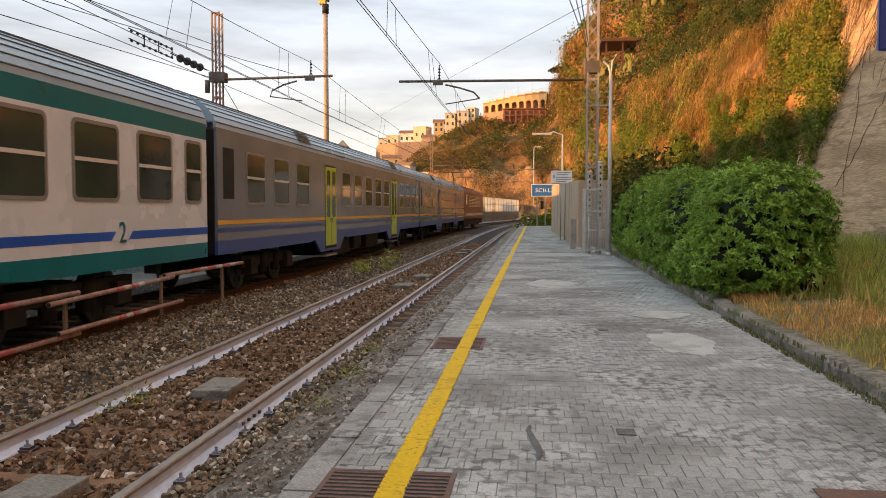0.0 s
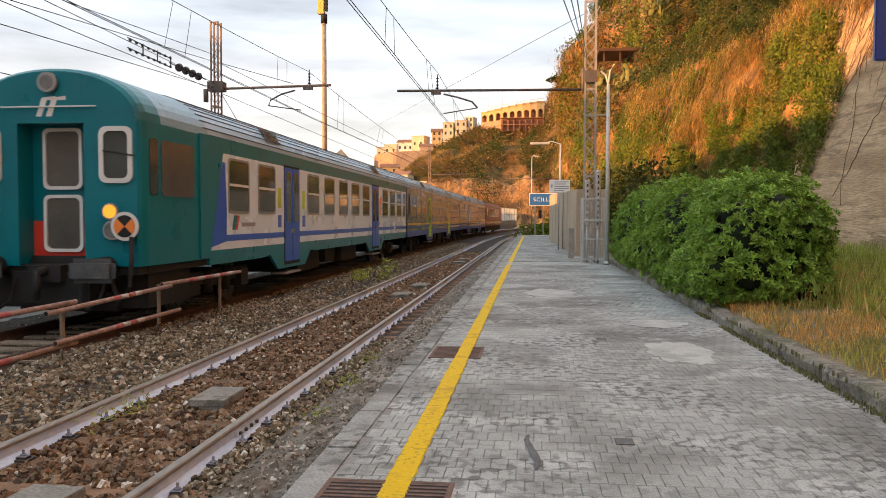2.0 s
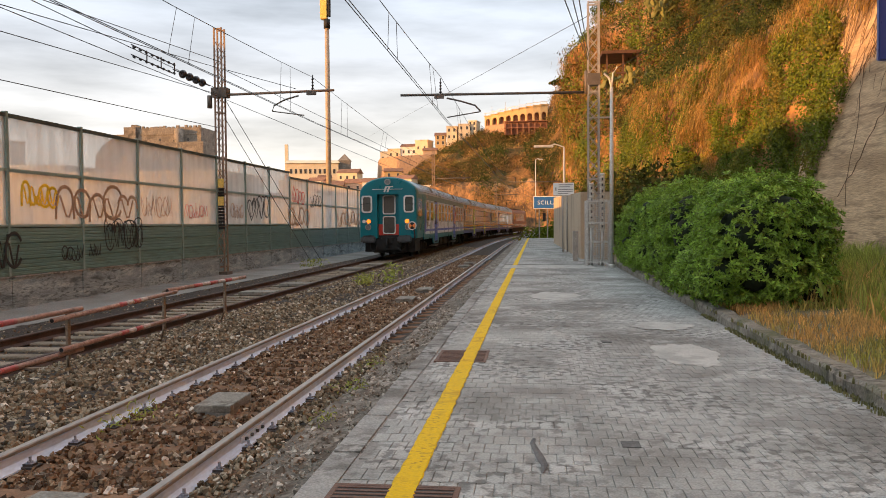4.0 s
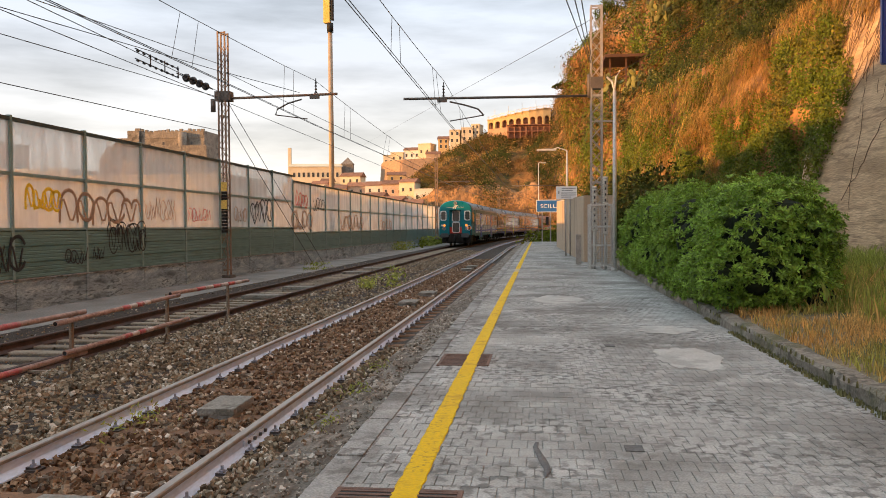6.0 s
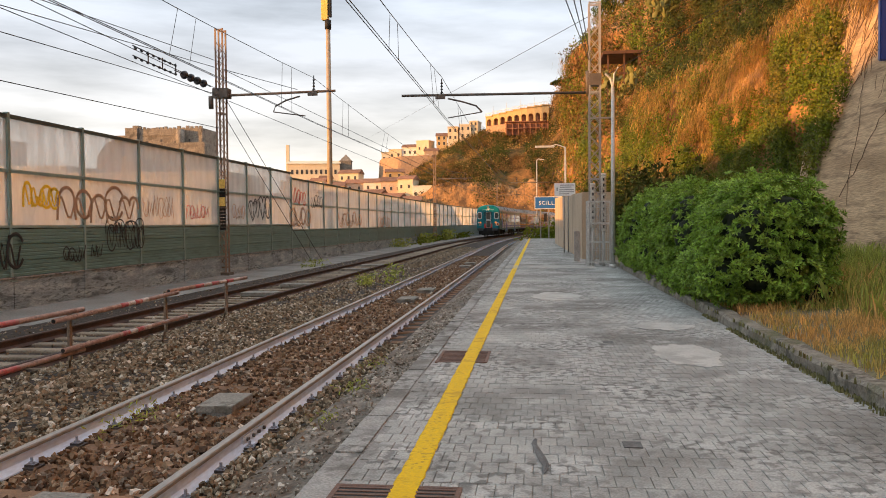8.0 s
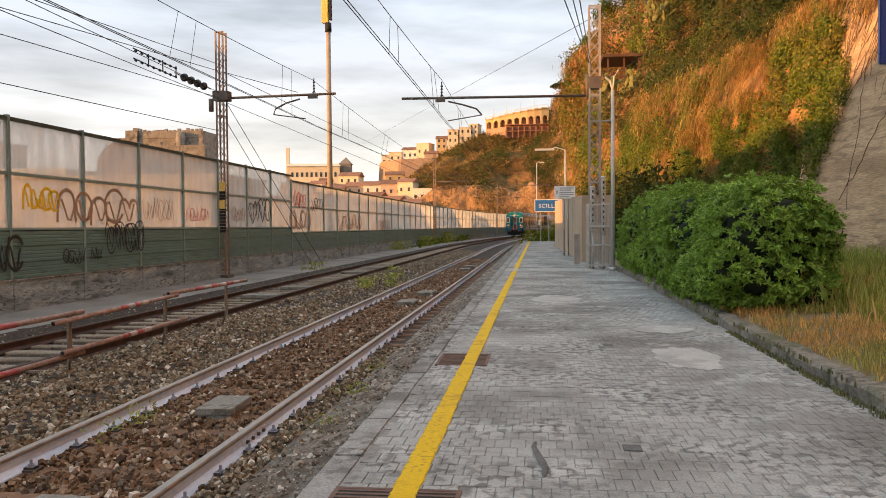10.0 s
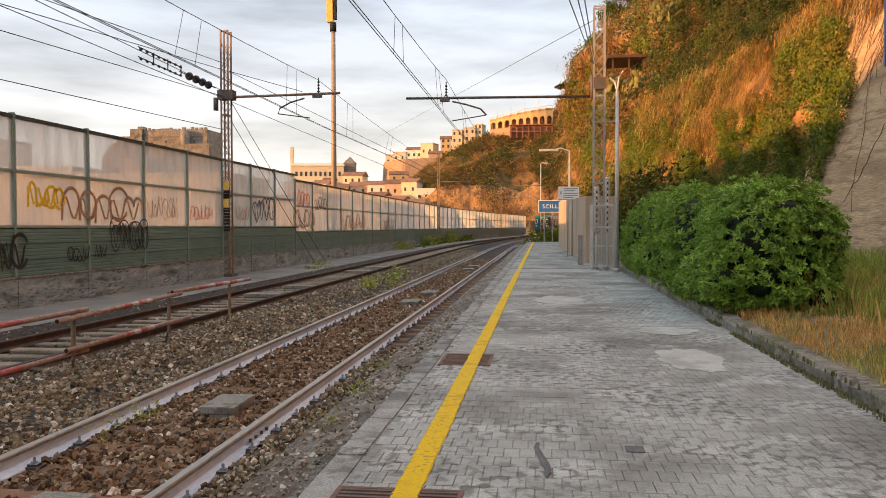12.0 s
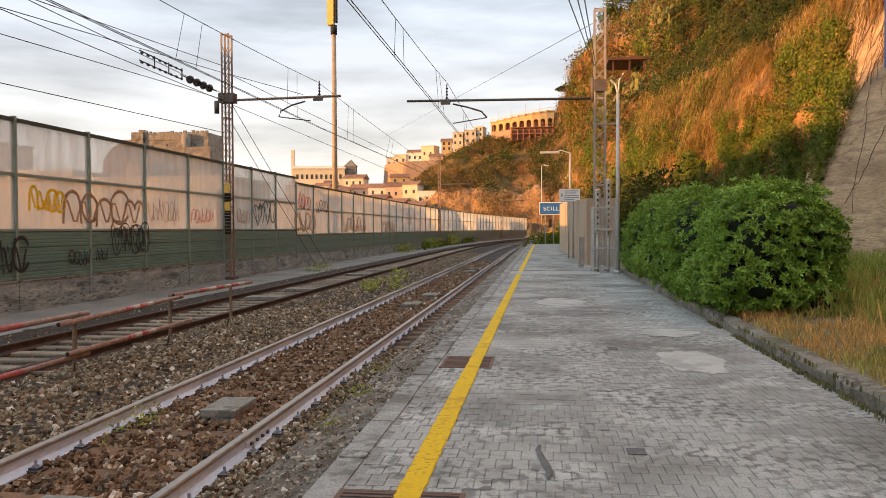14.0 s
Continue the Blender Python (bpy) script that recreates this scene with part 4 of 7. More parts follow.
def sound_wall():
    wall = tagged(new("wall_concrete"), "low stained concrete wall carrying the sound screen", "wall", kind="structure")
    for k in range(60):
        y0 = BAY0 + (k - 5) * BAY
        bm = bmesh.new()
        box(bm, -0.2, 0.004, -0.6, 0.2, BAY - 0.004, 0.37 - (0.06 if k > 16 else 0))
        ob = part("wall_panel", bm, M["concrete"], wall, bevel=0.012)
        ob.matrix_basis = pose(WALL_X - 0.12 + bend(y0), y0, 0, 0, 0, -math.degrees(math.atan(max(0, y0 - BEND_AT) / RADIUS)))
        cap = part("cap", box(bmesh.new(), -0.22, 0.003, 0.362 - (0.06 if k > 16 else 0), 0.225, BAY - 0.003, 0.40 - (0.06 if k > 16 else 0)), M["coping"], wall, bevel=0.008)
        cap.matrix_basis = ob.matrix_basis.copy()
        # stained buttress strips
        if 5 < k < 22 and k % 2 == 0:
            ob = part("pier", box(bmesh.new(), 0.19, -0.16, -0.5, 0.225, 0.16, 0.36 - (0.06 if k > 16 else 0)), M["concrete"], wall, bevel=0.01)
            ob.matrix_basis = pose(WALL_X - 0.12 + bend(y0), y0, 0)
    screen = thing("sound_screen", "green noise barrier with dusty clear acrylic panes", "noise barrier", pose(WALL_X, 0, 0))
    bm = bmesh.new()
    box(bm, -0.055, -0.045, 0.30, 0.055, 0.045, 3.98)
    box(bm, -0.10, -0.11, 0.30, 0.10, 0.11, 0.33)
    bmesh.ops.bevel(bm, geom=bm.edges[:], offset=0.006, segments=1, affect="EDGES")
    post = finish(bm, "post", M["post_green"])
    bm = bmesh.new()
    prof = [(-0.05, 0.40)]
    z = 0.40
    while z < 1.40:
        prof += [(0.012, z), (0.036, z + 0.012)]
        for r in (0.085, 0.165, 0.245):
            prof += [(0.036, z + r - 0.014), (0.029, z + r - 0.007), (0.029, z + r + 0.007), (0.036, z + r + 0.014)]
        prof += [(0.036, z + 0.333), (0.012, z + 0.345)]
        z += 0.357
    prof += [(-0.05, z)]
    sweep(bm, prof, 0.047, BAY - 0.047)
    steel = finish(bm, "steel_panel", M["green_steel"])

    def rail_mesh(z0, z1, d):
        return finish(box(bmesh.new(), -d, 0.047, z0, d, BAY - 0.047, z1), "crossbar", M["post_dark"] if z0 > 3 else M["post_green"])

    rails = [rail_mesh(1.47, 1.53, 0.05), rail_mesh(2.68, 2.75, 0.05), rail_mesh(3.86, 3.94, 0.055)]
    panes = [finish(box(bmesh.new(), -0.008, 0.047, z0, 0.008, BAY - 0.047, z1), "pane", M["acrylic"]) for z0, z1 in ((1.53, 2.68), (2.75, 3.86))]
    for k in range(-3, 56):
        y0 = BAY0 + k * BAY
        low = -0.24 if k >= 11 else 0.0
        turn = -math.degrees(math.atan(max(0, y0 - BEND_AT) / RADIUS))
        s = bend(y0)
        for me, name in [(post, "post"), (steel, "steel_panel")] + [(r, "crossbar") for r in rails] + [(p, "pane") for p in panes]:
            ob = new(name, me)
            ob.parent = screen
            ob.matrix_basis = pose(s, y0, low, 0, 0, turn)
    # spray-paint tags: knots of arches, rings and zigzags that run over each other
    rng = random.Random(9)

    def arc(cy, cz, ry, rz, a0, a1, n=14):
        return [(cy + ry * math.cos(radians(a0 + (a1 - a0) * i / n)), cz + rz * math.sin(radians(a0 + (a1 - a0) * i / n))) for i in range(n + 1)]

    marks = {
        "n": lambda: [[(0.08, 0.0), (0.10, 0.55)] + arc(0.48, 0.55, 0.36, 0.42, 180, 0) + [(0.90, 0.0)]],
        "o": lambda: [arc(0.5, 0.45, 0.38, 0.45, 60, 425, 20)],
        "w": lambda: [arc(0.28, 0.35, 0.24, 0.35, 180, 360) + arc(0.74, 0.35, 0.22, 0.35, 180, 380)],
        "z": lambda: [[(0.05, 0.1), (0.25, 1.0), (0.5, 0.25), (0.72, 0.95), (0.95, 0.05)]],
        "h": lambda: [[(0.5, 0.0)] + arc(0.28, 0.72, 0.24, 0.26, 200, 0) + arc(0.74, 0.72, 0.22, 0.26, 180, -30) + [(0.5, 0.0)]],
        "c": lambda: [arc(0.5, 0.5, 0.46, 0.5, 30, 330, 16)],
    }

    def tag(y, z, w, h, mat, code, r, label):
        b = bmesh.new()
        step = w / len(code)
        for k, c in enumerate(code):
            grow, drop, slant = rng.uniform(0.85, 1.12), rng.uniform(-0.08, 0.08), rng.uniform(-0.06, 0.16)
            flip, over = rng.random() < 0.45, rng.uniform(1.25, 1.7)
            for line in marks[c]():
                bars(b, [(WALL_X + 0.066, y + step * (k + u * over - 0.2 + slant * v), z + h * (drop + ((1 - v) if flip else v) * grow)) for u, v in line], r, 5)
        wave = [(WALL_X + 0.066, y + w * q / 30, z + h * (0.42 + 0.34 * math.sin(q * 0.21 * len(code) + 1.0))) for q in range(31)]
        bars(b, wave, r * 0.8, 5)
        for v in b.verts:
            v.co.x = WALL_X + 0.060 + (v.co.x - WALL_X - 0.066) * 0.12
        solo("graffiti", b, M[mat], label, "graffiti")

    Y = lambda k: BAY0 + k * BAY
    tag(Y(4) + 0.45, 1.95, 1.25, 0.58, "spray_yellow", "nwco", 0.042, "yellow spray-paint tag on a clear pane")
    tag(Y(4) + 1.75, 1.62, 3.6, 0.80, "spray_brown", "noncw", 0.050, "large faded brown spray-paint tag across the clear panes")
    tag(Y(6) + 0.15, 1.75, 1.9, 0.62, "spray_brown", "nzzchz", 0.018, "thin brown spray-paint tag on a clear pane")
    tag(Y(7) + 0.15, 1.75, 1.7, 0.45, "spray_red", "nownoz", 0.017, "thin red spray-paint tag on a clear pane")
    tag(Y(8) + 1.2, 1.70, 1.3, 0.62, "spray_brown", "ozzo", 0.024, "brown spray-paint tag on a clear pane")
    tag(Y(9) + 0.15, 1.70, 2.4, 0.95, "spray_black", "hwho", 0.035, "bold black spray-paint tag on a clear pane")
    tag(Y(11) + 0.3, 2.50, 1.9, 0.70, "spray_red", "hono", 0.035, "red spray-paint tag on a clear pane")
    tag(Y(12) + 0.4, 2.40, 2.1, 0.60, "spray_black", "wono", 0.032, "black spray-paint tag on a clear pane")
    tag(Y(11) - 0.4, 1.40, 3.4, 0.85, "spray_brown", "onoo", 0.055, "faded brown spray-paint tag on the clear panes")
    tag(Y(14) + 0.2, 1.40, 6.0, 0.80, "spray_brown", "nnonnno", 0.06, "faded brown row of sprayed arches")
    tag(Y(18) + 0.2, 1.30, 4.6, 0.70, "spray_brown", "nonno", 0.06, "faded brown row of sprayed arches")
    tag(Y(5) + 1.05, 0.86, 1.95, 0.78, "spray_black", "cwzcwo", 0.022, "black spray-paint tag over the steel panel and pane")
    tag(Y(5) + 1.0, 1.30, 2.0, 0.42, "spray_black", "nnnn", 0.020, "black cloud outline sprayed over a tag")
    tag(Y(4) + 1.9, 0.66, 0.9, 0.34, "spray_black", "ocwz", 0.018, "small black spray-paint tag on the steel panel")
    tag(Y(5) + 0.25, 0.70, 0.5, 0.34, "spray_black", "zz", 0.018, "small black spray-paint tag on the steel panel")
    tag(Y(3) + 2.35, 0.55, 0.8, 0.75, "spray_black", "zc", 0.04, "thick black spray-paint tag on the steel panel")


# ---- overhead line ----
def lattice(parent, h, w, d, mat, step=0.45, name="leg"):
    for sx in (-1, 1):
        for sy in (-1, 1):
            part(name, box(bmesh.new(), sx * w / 2 - 0.028, sy * d / 2 - 0.02, 0, sx * w / 2 + 0.028, sy * d / 2 + 0.02, h), mat, parent)
    for sy in (-d / 2 + 0.02, d / 2 - 0.02):
        b = bmesh.new()
        z, s = 0.3, 1
        while z + step < h:
            tube(b, (-s * w / 2, sy, z), (s * w / 2, sy, z + step), 0.014, n=5)
            tube(b, (s * w / 2, sy, z), (-s * w / 2, sy, z + step), 0.010, n=5)
            z += step
            s = -s
        part("lacing", b, mat, parent)
    for zz in (0.3, h * 0.33, h * 0.66, h - 0.04):
        for sy in (-d / 2 + 0.01, d / 2 - 0.01):
            part("batten", box(bmesh.new(), -w / 2, sy - 0.008, zz - 0.03, w / 2, sy + 0.008, zz + 0.03), mat, parent)


def cantilever(parent, z, reach, side, support, mat):
    """A straight bracket arm with a hanging insulator and a curved steady arm. side: +1 reaches to +x."""
    part("bracket_arm", tube(bmesh.new(), (side * 0.2, 0, z), (side * reach, 0, z + 0.06), 0.045, n=10), mat, parent)
    u = side * support
    b = bmesh.new()
    for k in range(4):
        tube(b, (u, 0, z + 0.12 + k * 0.11), (u, 0, z + 0.17 + k * 0.11), 0.05, 0.03, n=10)
    tube(b, (u, 0, z + 0.05), (u, 0, z + 0.62), 0.02, n=8)
    tube(b, (u - 0.08, 0, z + 0.06), (u, 0, z + 0.2), 0.012, n=6)
    tube(b, (u + 0.08, 0, z + 0.06), (u, 0, z + 0.2), 0.012, n=6)
    part("insulator", b, M["insulator"], parent)
    b = bmesh.new()
    box(b, u - 0.22, -0.05, z - 0.09, u + 0.12, 0.05, z + 0.05)
    part("clamp", b, M["arm_steel"], parent)
    return u


def masts():
    # rusty mast on the wall side
    t = thing("catenary_mast", "rusty lattice catenary mast with a bracket arm", "catenary mast", pose(-11.28, 27.8, -0.32), group="catenary masts")
    lattice(t, 8.85, 0.26, 0.30, M["mast_rust"])
    part("foot", box(bmesh.new(), -0.26, -0.26, 0, 0.26, 0.26, 0.12), M["arm_steel"], t)
    cantilever(t, 6.48, 4.2, 1, 3.42, M["mast_rust"])
    b = bmesh.new()
    bars(b, [(2.9, 0, 6.38), (2.4, 0, 6.25), (2.0, 0, 6.05), (1.93, 0, 5.85)], 0.03)
    tube(b, (1.93, 0, 5.85), (3.1, 0, 5.68), 0.02)
    part("steady_arm", b, M["arm_steel"], t)
    b = bmesh.new()
    for z in (2.50, 3.14):
        box(b, -0.04, -0.255, z, 0.17, -0.225, z + 0.32)
    part("warning_plate", b, M["antenna_yellow"], t, "yellow warning plate")
    b = bmesh.new()
    for k in range(14):
        box(b, -0.36, -0.22, 1.65 + k * 0.115, -0.08, 0.0, 1.74 + k * 0.115)
        box(b, -0.03, -0.22, 1.65 + k * 0.115, 0.16, -0.155, 1.74 + k * 0.115)
    part("counterweight", b, M["t_grime"], t, "stacked rusty counterweight discs")
    b = bmesh.new()
    box(b, -0.26, -0.2, 6.38, 0.30, 0.2, 6.72)
    tube(b, (-0.35, -0.1, 6.0), (-0.35, -0.1, 6.45), 0.09)
    part("pulley", b, M["arm_steel"], t)
    for q in ((0.16, 0.1, 6.3, 2.6, 9.0, 0.05), (0.16, 0.1, 5.6, 2.2, 8.6, 0.05)):
        part("stay", tube(bmesh.new(), q[:3], (q[3] - 1.4, q[4], q[5]), 0.012, n=5), M["wire"], t)
    # grey mast beside the platform
    g = thing("catenary_mast", "grey lattice catenary mast with a long bracket arm", "catenary mast", pose(1.98, 28.2, 0), group="catenary masts")
    lattice(g, 9.05, 0.36, 0.34, M["mast_grey"], 0.42)
    cantilever(g, 5.98, 6.75, -1, 5.32, M["arm_steel"])
    b = bmesh.new()
    bars(b, [(-5.1, 0, 5.9), (-4.6, 0, 5.78), (-4.1, 0, 5.62), (-3.9, 0, 5.40)], 0.03)
    tube(b, (-3.9, 0, 5.40), (-5.1, 0, 5.22), 0.02)
    part("steady_arm", b, M["arm_steel"], g)
    b = bmesh.new()
    box(b, -0.2, -0.2, 6.2, 0.22, 0.2, 6.6)
    tube(b, (-0.24, -0.1, 5.9), (-0.24, -0.1, 6.7), 0.07)
    part("pulley", b, M["arm_steel"], g)
    part("crossbar", box(bmesh.new(), -0.2, -0.2, 5.05, 0.55, -0.14, 5.10), M["mast_grey"], g)
    # smaller masts further on
    for x, y, h, side, reach in ((-10.9, 82, 9.3, 1, 3.9), (2.4, 92, 8.8, -1, 6.2), (-10.2, 132, 8.6, 1, 3.9), (4.6, 140, 8.6, -1, 6.0)):
        t = thing("catenary_mast", "slim rusty lattice catenary mast", "catenary mast", pose(x + bend(y) * 0.9, y, -0.3), group="catenary masts")
        lattice(t, h, 0.24, 0.26, M["mast_rust"], 0.6)
        cantilever(t, 6.4, reach, side, reach - 0.7, M["arm_steel"])


def wire_between(name, label, spans, r=0.010, droppers=()):
    t = thing(name, label, "overhead wire")
    for pts in spans:
        b = bmesh.new()
        bars(b, pts, r, 5)
        part("wire", b, M["wire"], t)
    for p, q in droppers:
        part("dropper", tube(bmesh.new(), p, q, 0.006, n=4), M["wire"], t)
    return t


def overhead():
    def run(x0, xc, z_support, z_contact, sag_by, swing, sup, label):
        """sup: the y of the supports; a sagging carrier above a level contact wire."""
        carry, touch, drops = [], [], []
        for i, (a, b) in enumerate(zip(sup, sup[1:])):
            n = 14
            for k in range(n + (1 if b == sup[-1] else 0)):
                u = k / n
                y = a + (b - a) * u
                s = bend(max(y, 0))
                hump = 4 * u * (1 - u)
                p = (x0 + s + swing * hump, y, z_support - sag_by * hump)
                q = (xc + s + 0.3 * swing * hump, y, z_contact)
                carry.append(p)
                touch.append(q)
                if k % 2 == 1:
                    drops.append((p, q))
                    drops.append(((p[0], y + 0.9, p[2]), (q[0] + 0.05, y + 0.9, z_contact)))
        two = [(x + 0.06, y, z) for x, y, z in touch]
        wire_between("overhead_line", label, [carry, touch, two], 0.009, drops)

    run(-3.34, -3.16, 6.67, 5.10, 1.15, 0.45, [-26, 28.2, 92, 140, 200], "dark overhead contact wire with droppers over the near track")
    run(-7.90, -7.85, 6.72, 5.10, 0.95, 0.55, [-26, 27.8, 82, 132, 200], "dark overhead contact wire with droppers over the far track")
    # feeders and stays that end on the masts
    wire_between("feeder_wire", "thin feeder wires anchored on the rusty mast", [
        [(-11.3, 27.8, 7.36), (-11.3, 5, 5.94)], [(-11.3, 27.8, 7.12), (-11.3, 8, 5.6)], [(-11.3, 27.8, 6.17), (-11.3, 6, 5.2)], [(-11.3, 27.8, 6.09), (-11.3, 6, 6.2)], [(-11.3, 27.8, 6.34), (-11.3, 4, 6.9)],
        [(-11.3, 27.8, 4.98), (-11.3, 2, 4.17)], [(-11.2, 27.8, 7.1), (-8.46, 27.8, 6.3)], [(-11.2, 27.8, 7.1), (-7.6, 60, 5.4)], [(-11.1, 27.8, 6.0), (-8.6, 82, 4.6)]], 0.011)
    wire_between("feeder_wire", "thin stay wires anchored on the grey mast", [
        [(1.85, 28.2, 8.62), (-66, 290, 31)], [(1.78, 28.2, 7.1), (0.30, 12, 5.1)], [(1.8, 28.2, 7.1), (0.46, 12, 5.1)], [(1.86, 28.2, 7.0), (0.58, 12, 5.1)], [(2.1, 28.2, 6.4), (9, 34, 11)]], 0.011)
    # insulator string on the feeder
    ins = thing("insulator_string", "string of black disc insulators and spreaders on a feeder wire", "insulator", pose(-11.3, 27.2, 6.34))
    for k in range(4):
        y = -0.9 - k * 0.5
        part("disc", tube(bmesh.new(), (0, y, 0.006 * k), (0, y - 0.10, 0.006 * k), 0.14, 0.10, n=12), M["insulator"], ins)
    b = bmesh.new()
    for dz in (-0.14, 0.14):
        tube(b, (0, -3.0, 0.05 + dz), (0, -5.7, 0.1 + dz), 0.018, n=6)
    for k in range(3):
        tube(b, (0, -3.0 - k * 0.9, -0.10), (0, -3.0 - k * 0.9, 0.26), 0.02, n=6)
    for k in range(8):
        tube(b, (0, -3.0 - k * 0.36, 0.19), (0, -3.06 - k * 0.36, 0.20), 0.04, n=7)
        tube(b, (0, -3.0 - k * 0.36, -0.08), (0, -3.06 - k * 0.36, -0.07), 0.04, n=7)
    tube(b, (0, -0.3, 0), (0, -3.1, 0.04), 0.018, n=6)
    part("spreader", b, M["insulator"], ins)


# ---- platform furniture by the mast ----
def lettering(text, size, mat, parent, m, label=""):
    cu = bpy.data.curves.new("lettering", "FONT")
    cu.space_character = 1.18
    cu.body, cu.size, cu.extrude, cu.align_x, cu.align_y = text, size, 0.004, "CENTER", "CENTER"
    tmp = bpy.data.objects.new("lettering", cu)
    me = bpy.data.meshes.new_from_object(tmp)
    bpy.data.objects.remove(tmp)
    me.materials.clear()
    me.materials.append(mat)
    ob = new("lettering", me)
    ob.parent = parent
    ob.matrix_basis = m
    return tagged(ob, label)


def cage():
    t = thing("mesh_cage", "grey steel mesh cage round the cable ends at the mast foot", "cage", pose(2.1, 27.75, 0))
    w, d, h = 0.80, 0.7, 2.22
    for sx in (-1, 1):
        for sy in (-1, 1):
            part("cage_post", box(bmesh.new(), sx * w / 2 - 0.035, sy * d / 2 - 0.035, 0, sx * w / 2 + 0.035, sy * d / 2 + 0.035, h), M["lamp_grey"], t)
    for z in (0.14, 0.82, 1.46, h - 0.03):
        b = bmesh.new()
        for sy in (-1, 1):
            box(b, -w / 2, sy * d / 2 - 0.02, z - 0.025, w / 2, sy * d / 2 + 0.02, z + 0.025)
        for sx in (-1, 1):
            box(b, sx * w / 2 - 0.02, -d / 2, z - 0.025, sx * w / 2 + 0.02, d / 2, z + 0.025)
        part("cage_rail", b, M["lamp_grey"], t)
    b = bmesh.new()
    for k in range(14):
        x = -w / 2 + 0.06 + k * (w - 0.12) / 13
        tube(b, (x, -d / 2, 0.14), (x, -d / 2, h - 0.05), 0.005, n=4)
    for k in range(34):
        z = 0.16 + k * 0.063
        tube(b, (-w / 2, -d / 2, z), (w / 2, -d / 2, z), 0.004, n=4)
    part("mesh", b, M["lamp_grey"], t)
    for x, z0, z1 in ((-0.22, 1.3, 2.78), (0.14, 1.2, 3.15)):
        s = thing("cable_sealing_end", "cream ribbed insulator stack standing in the cage", "insulator", pose(2.1 + x, 27.72, 0))
        z = z0
        while z < z1:
            part("shed", tube(bmesh.new(), (0, 0, z), (0, 0, z + 0.083), 0.10, 0.085, n=12), M["sensor_white"], s)
            z += 0.085
        part("stem", tube(bmesh.new(), (0, 0, 0), (0, 0, z0), 0.05, n=10), M["lamp_grey"], s)
        b = bmesh.new()
        z = z0 + 0.1
        while z < z1 - 0.1:
            box(b, -0.03, -0.106, z, 0.02, -0.09, z + 0.09)
            z += 0.2
        part("gap", b, M["insulator"], s)
    p = thing("lamp_post", "plain grey tubular post beside the hedge", "post", pose(2.44, 26.5, 0))
    part("tube", tube(bmesh.new(), (0, 0, 0), (0, 0, 5.85), 0.075, 0.055, n=14), M["lamp_grey"], p)
    part("foot", tube(bmesh.new(), (0, 0, 0), (0, 0, 0.12), 0.11, n=14), M["lamp_grey"], p)
    b = bmesh.new()
    bars(b, [(0, 0, 5.85), (-0.08, 0, 6.15), (-0.25, 0, 6.3)], 0.035)
    bars(b, [(0, 0, 5.85), (0.05, 0, 6.3), (0.18, 0, 6.5)], 0.03)
    part("bracket", b, M["lamp_grey"], p)


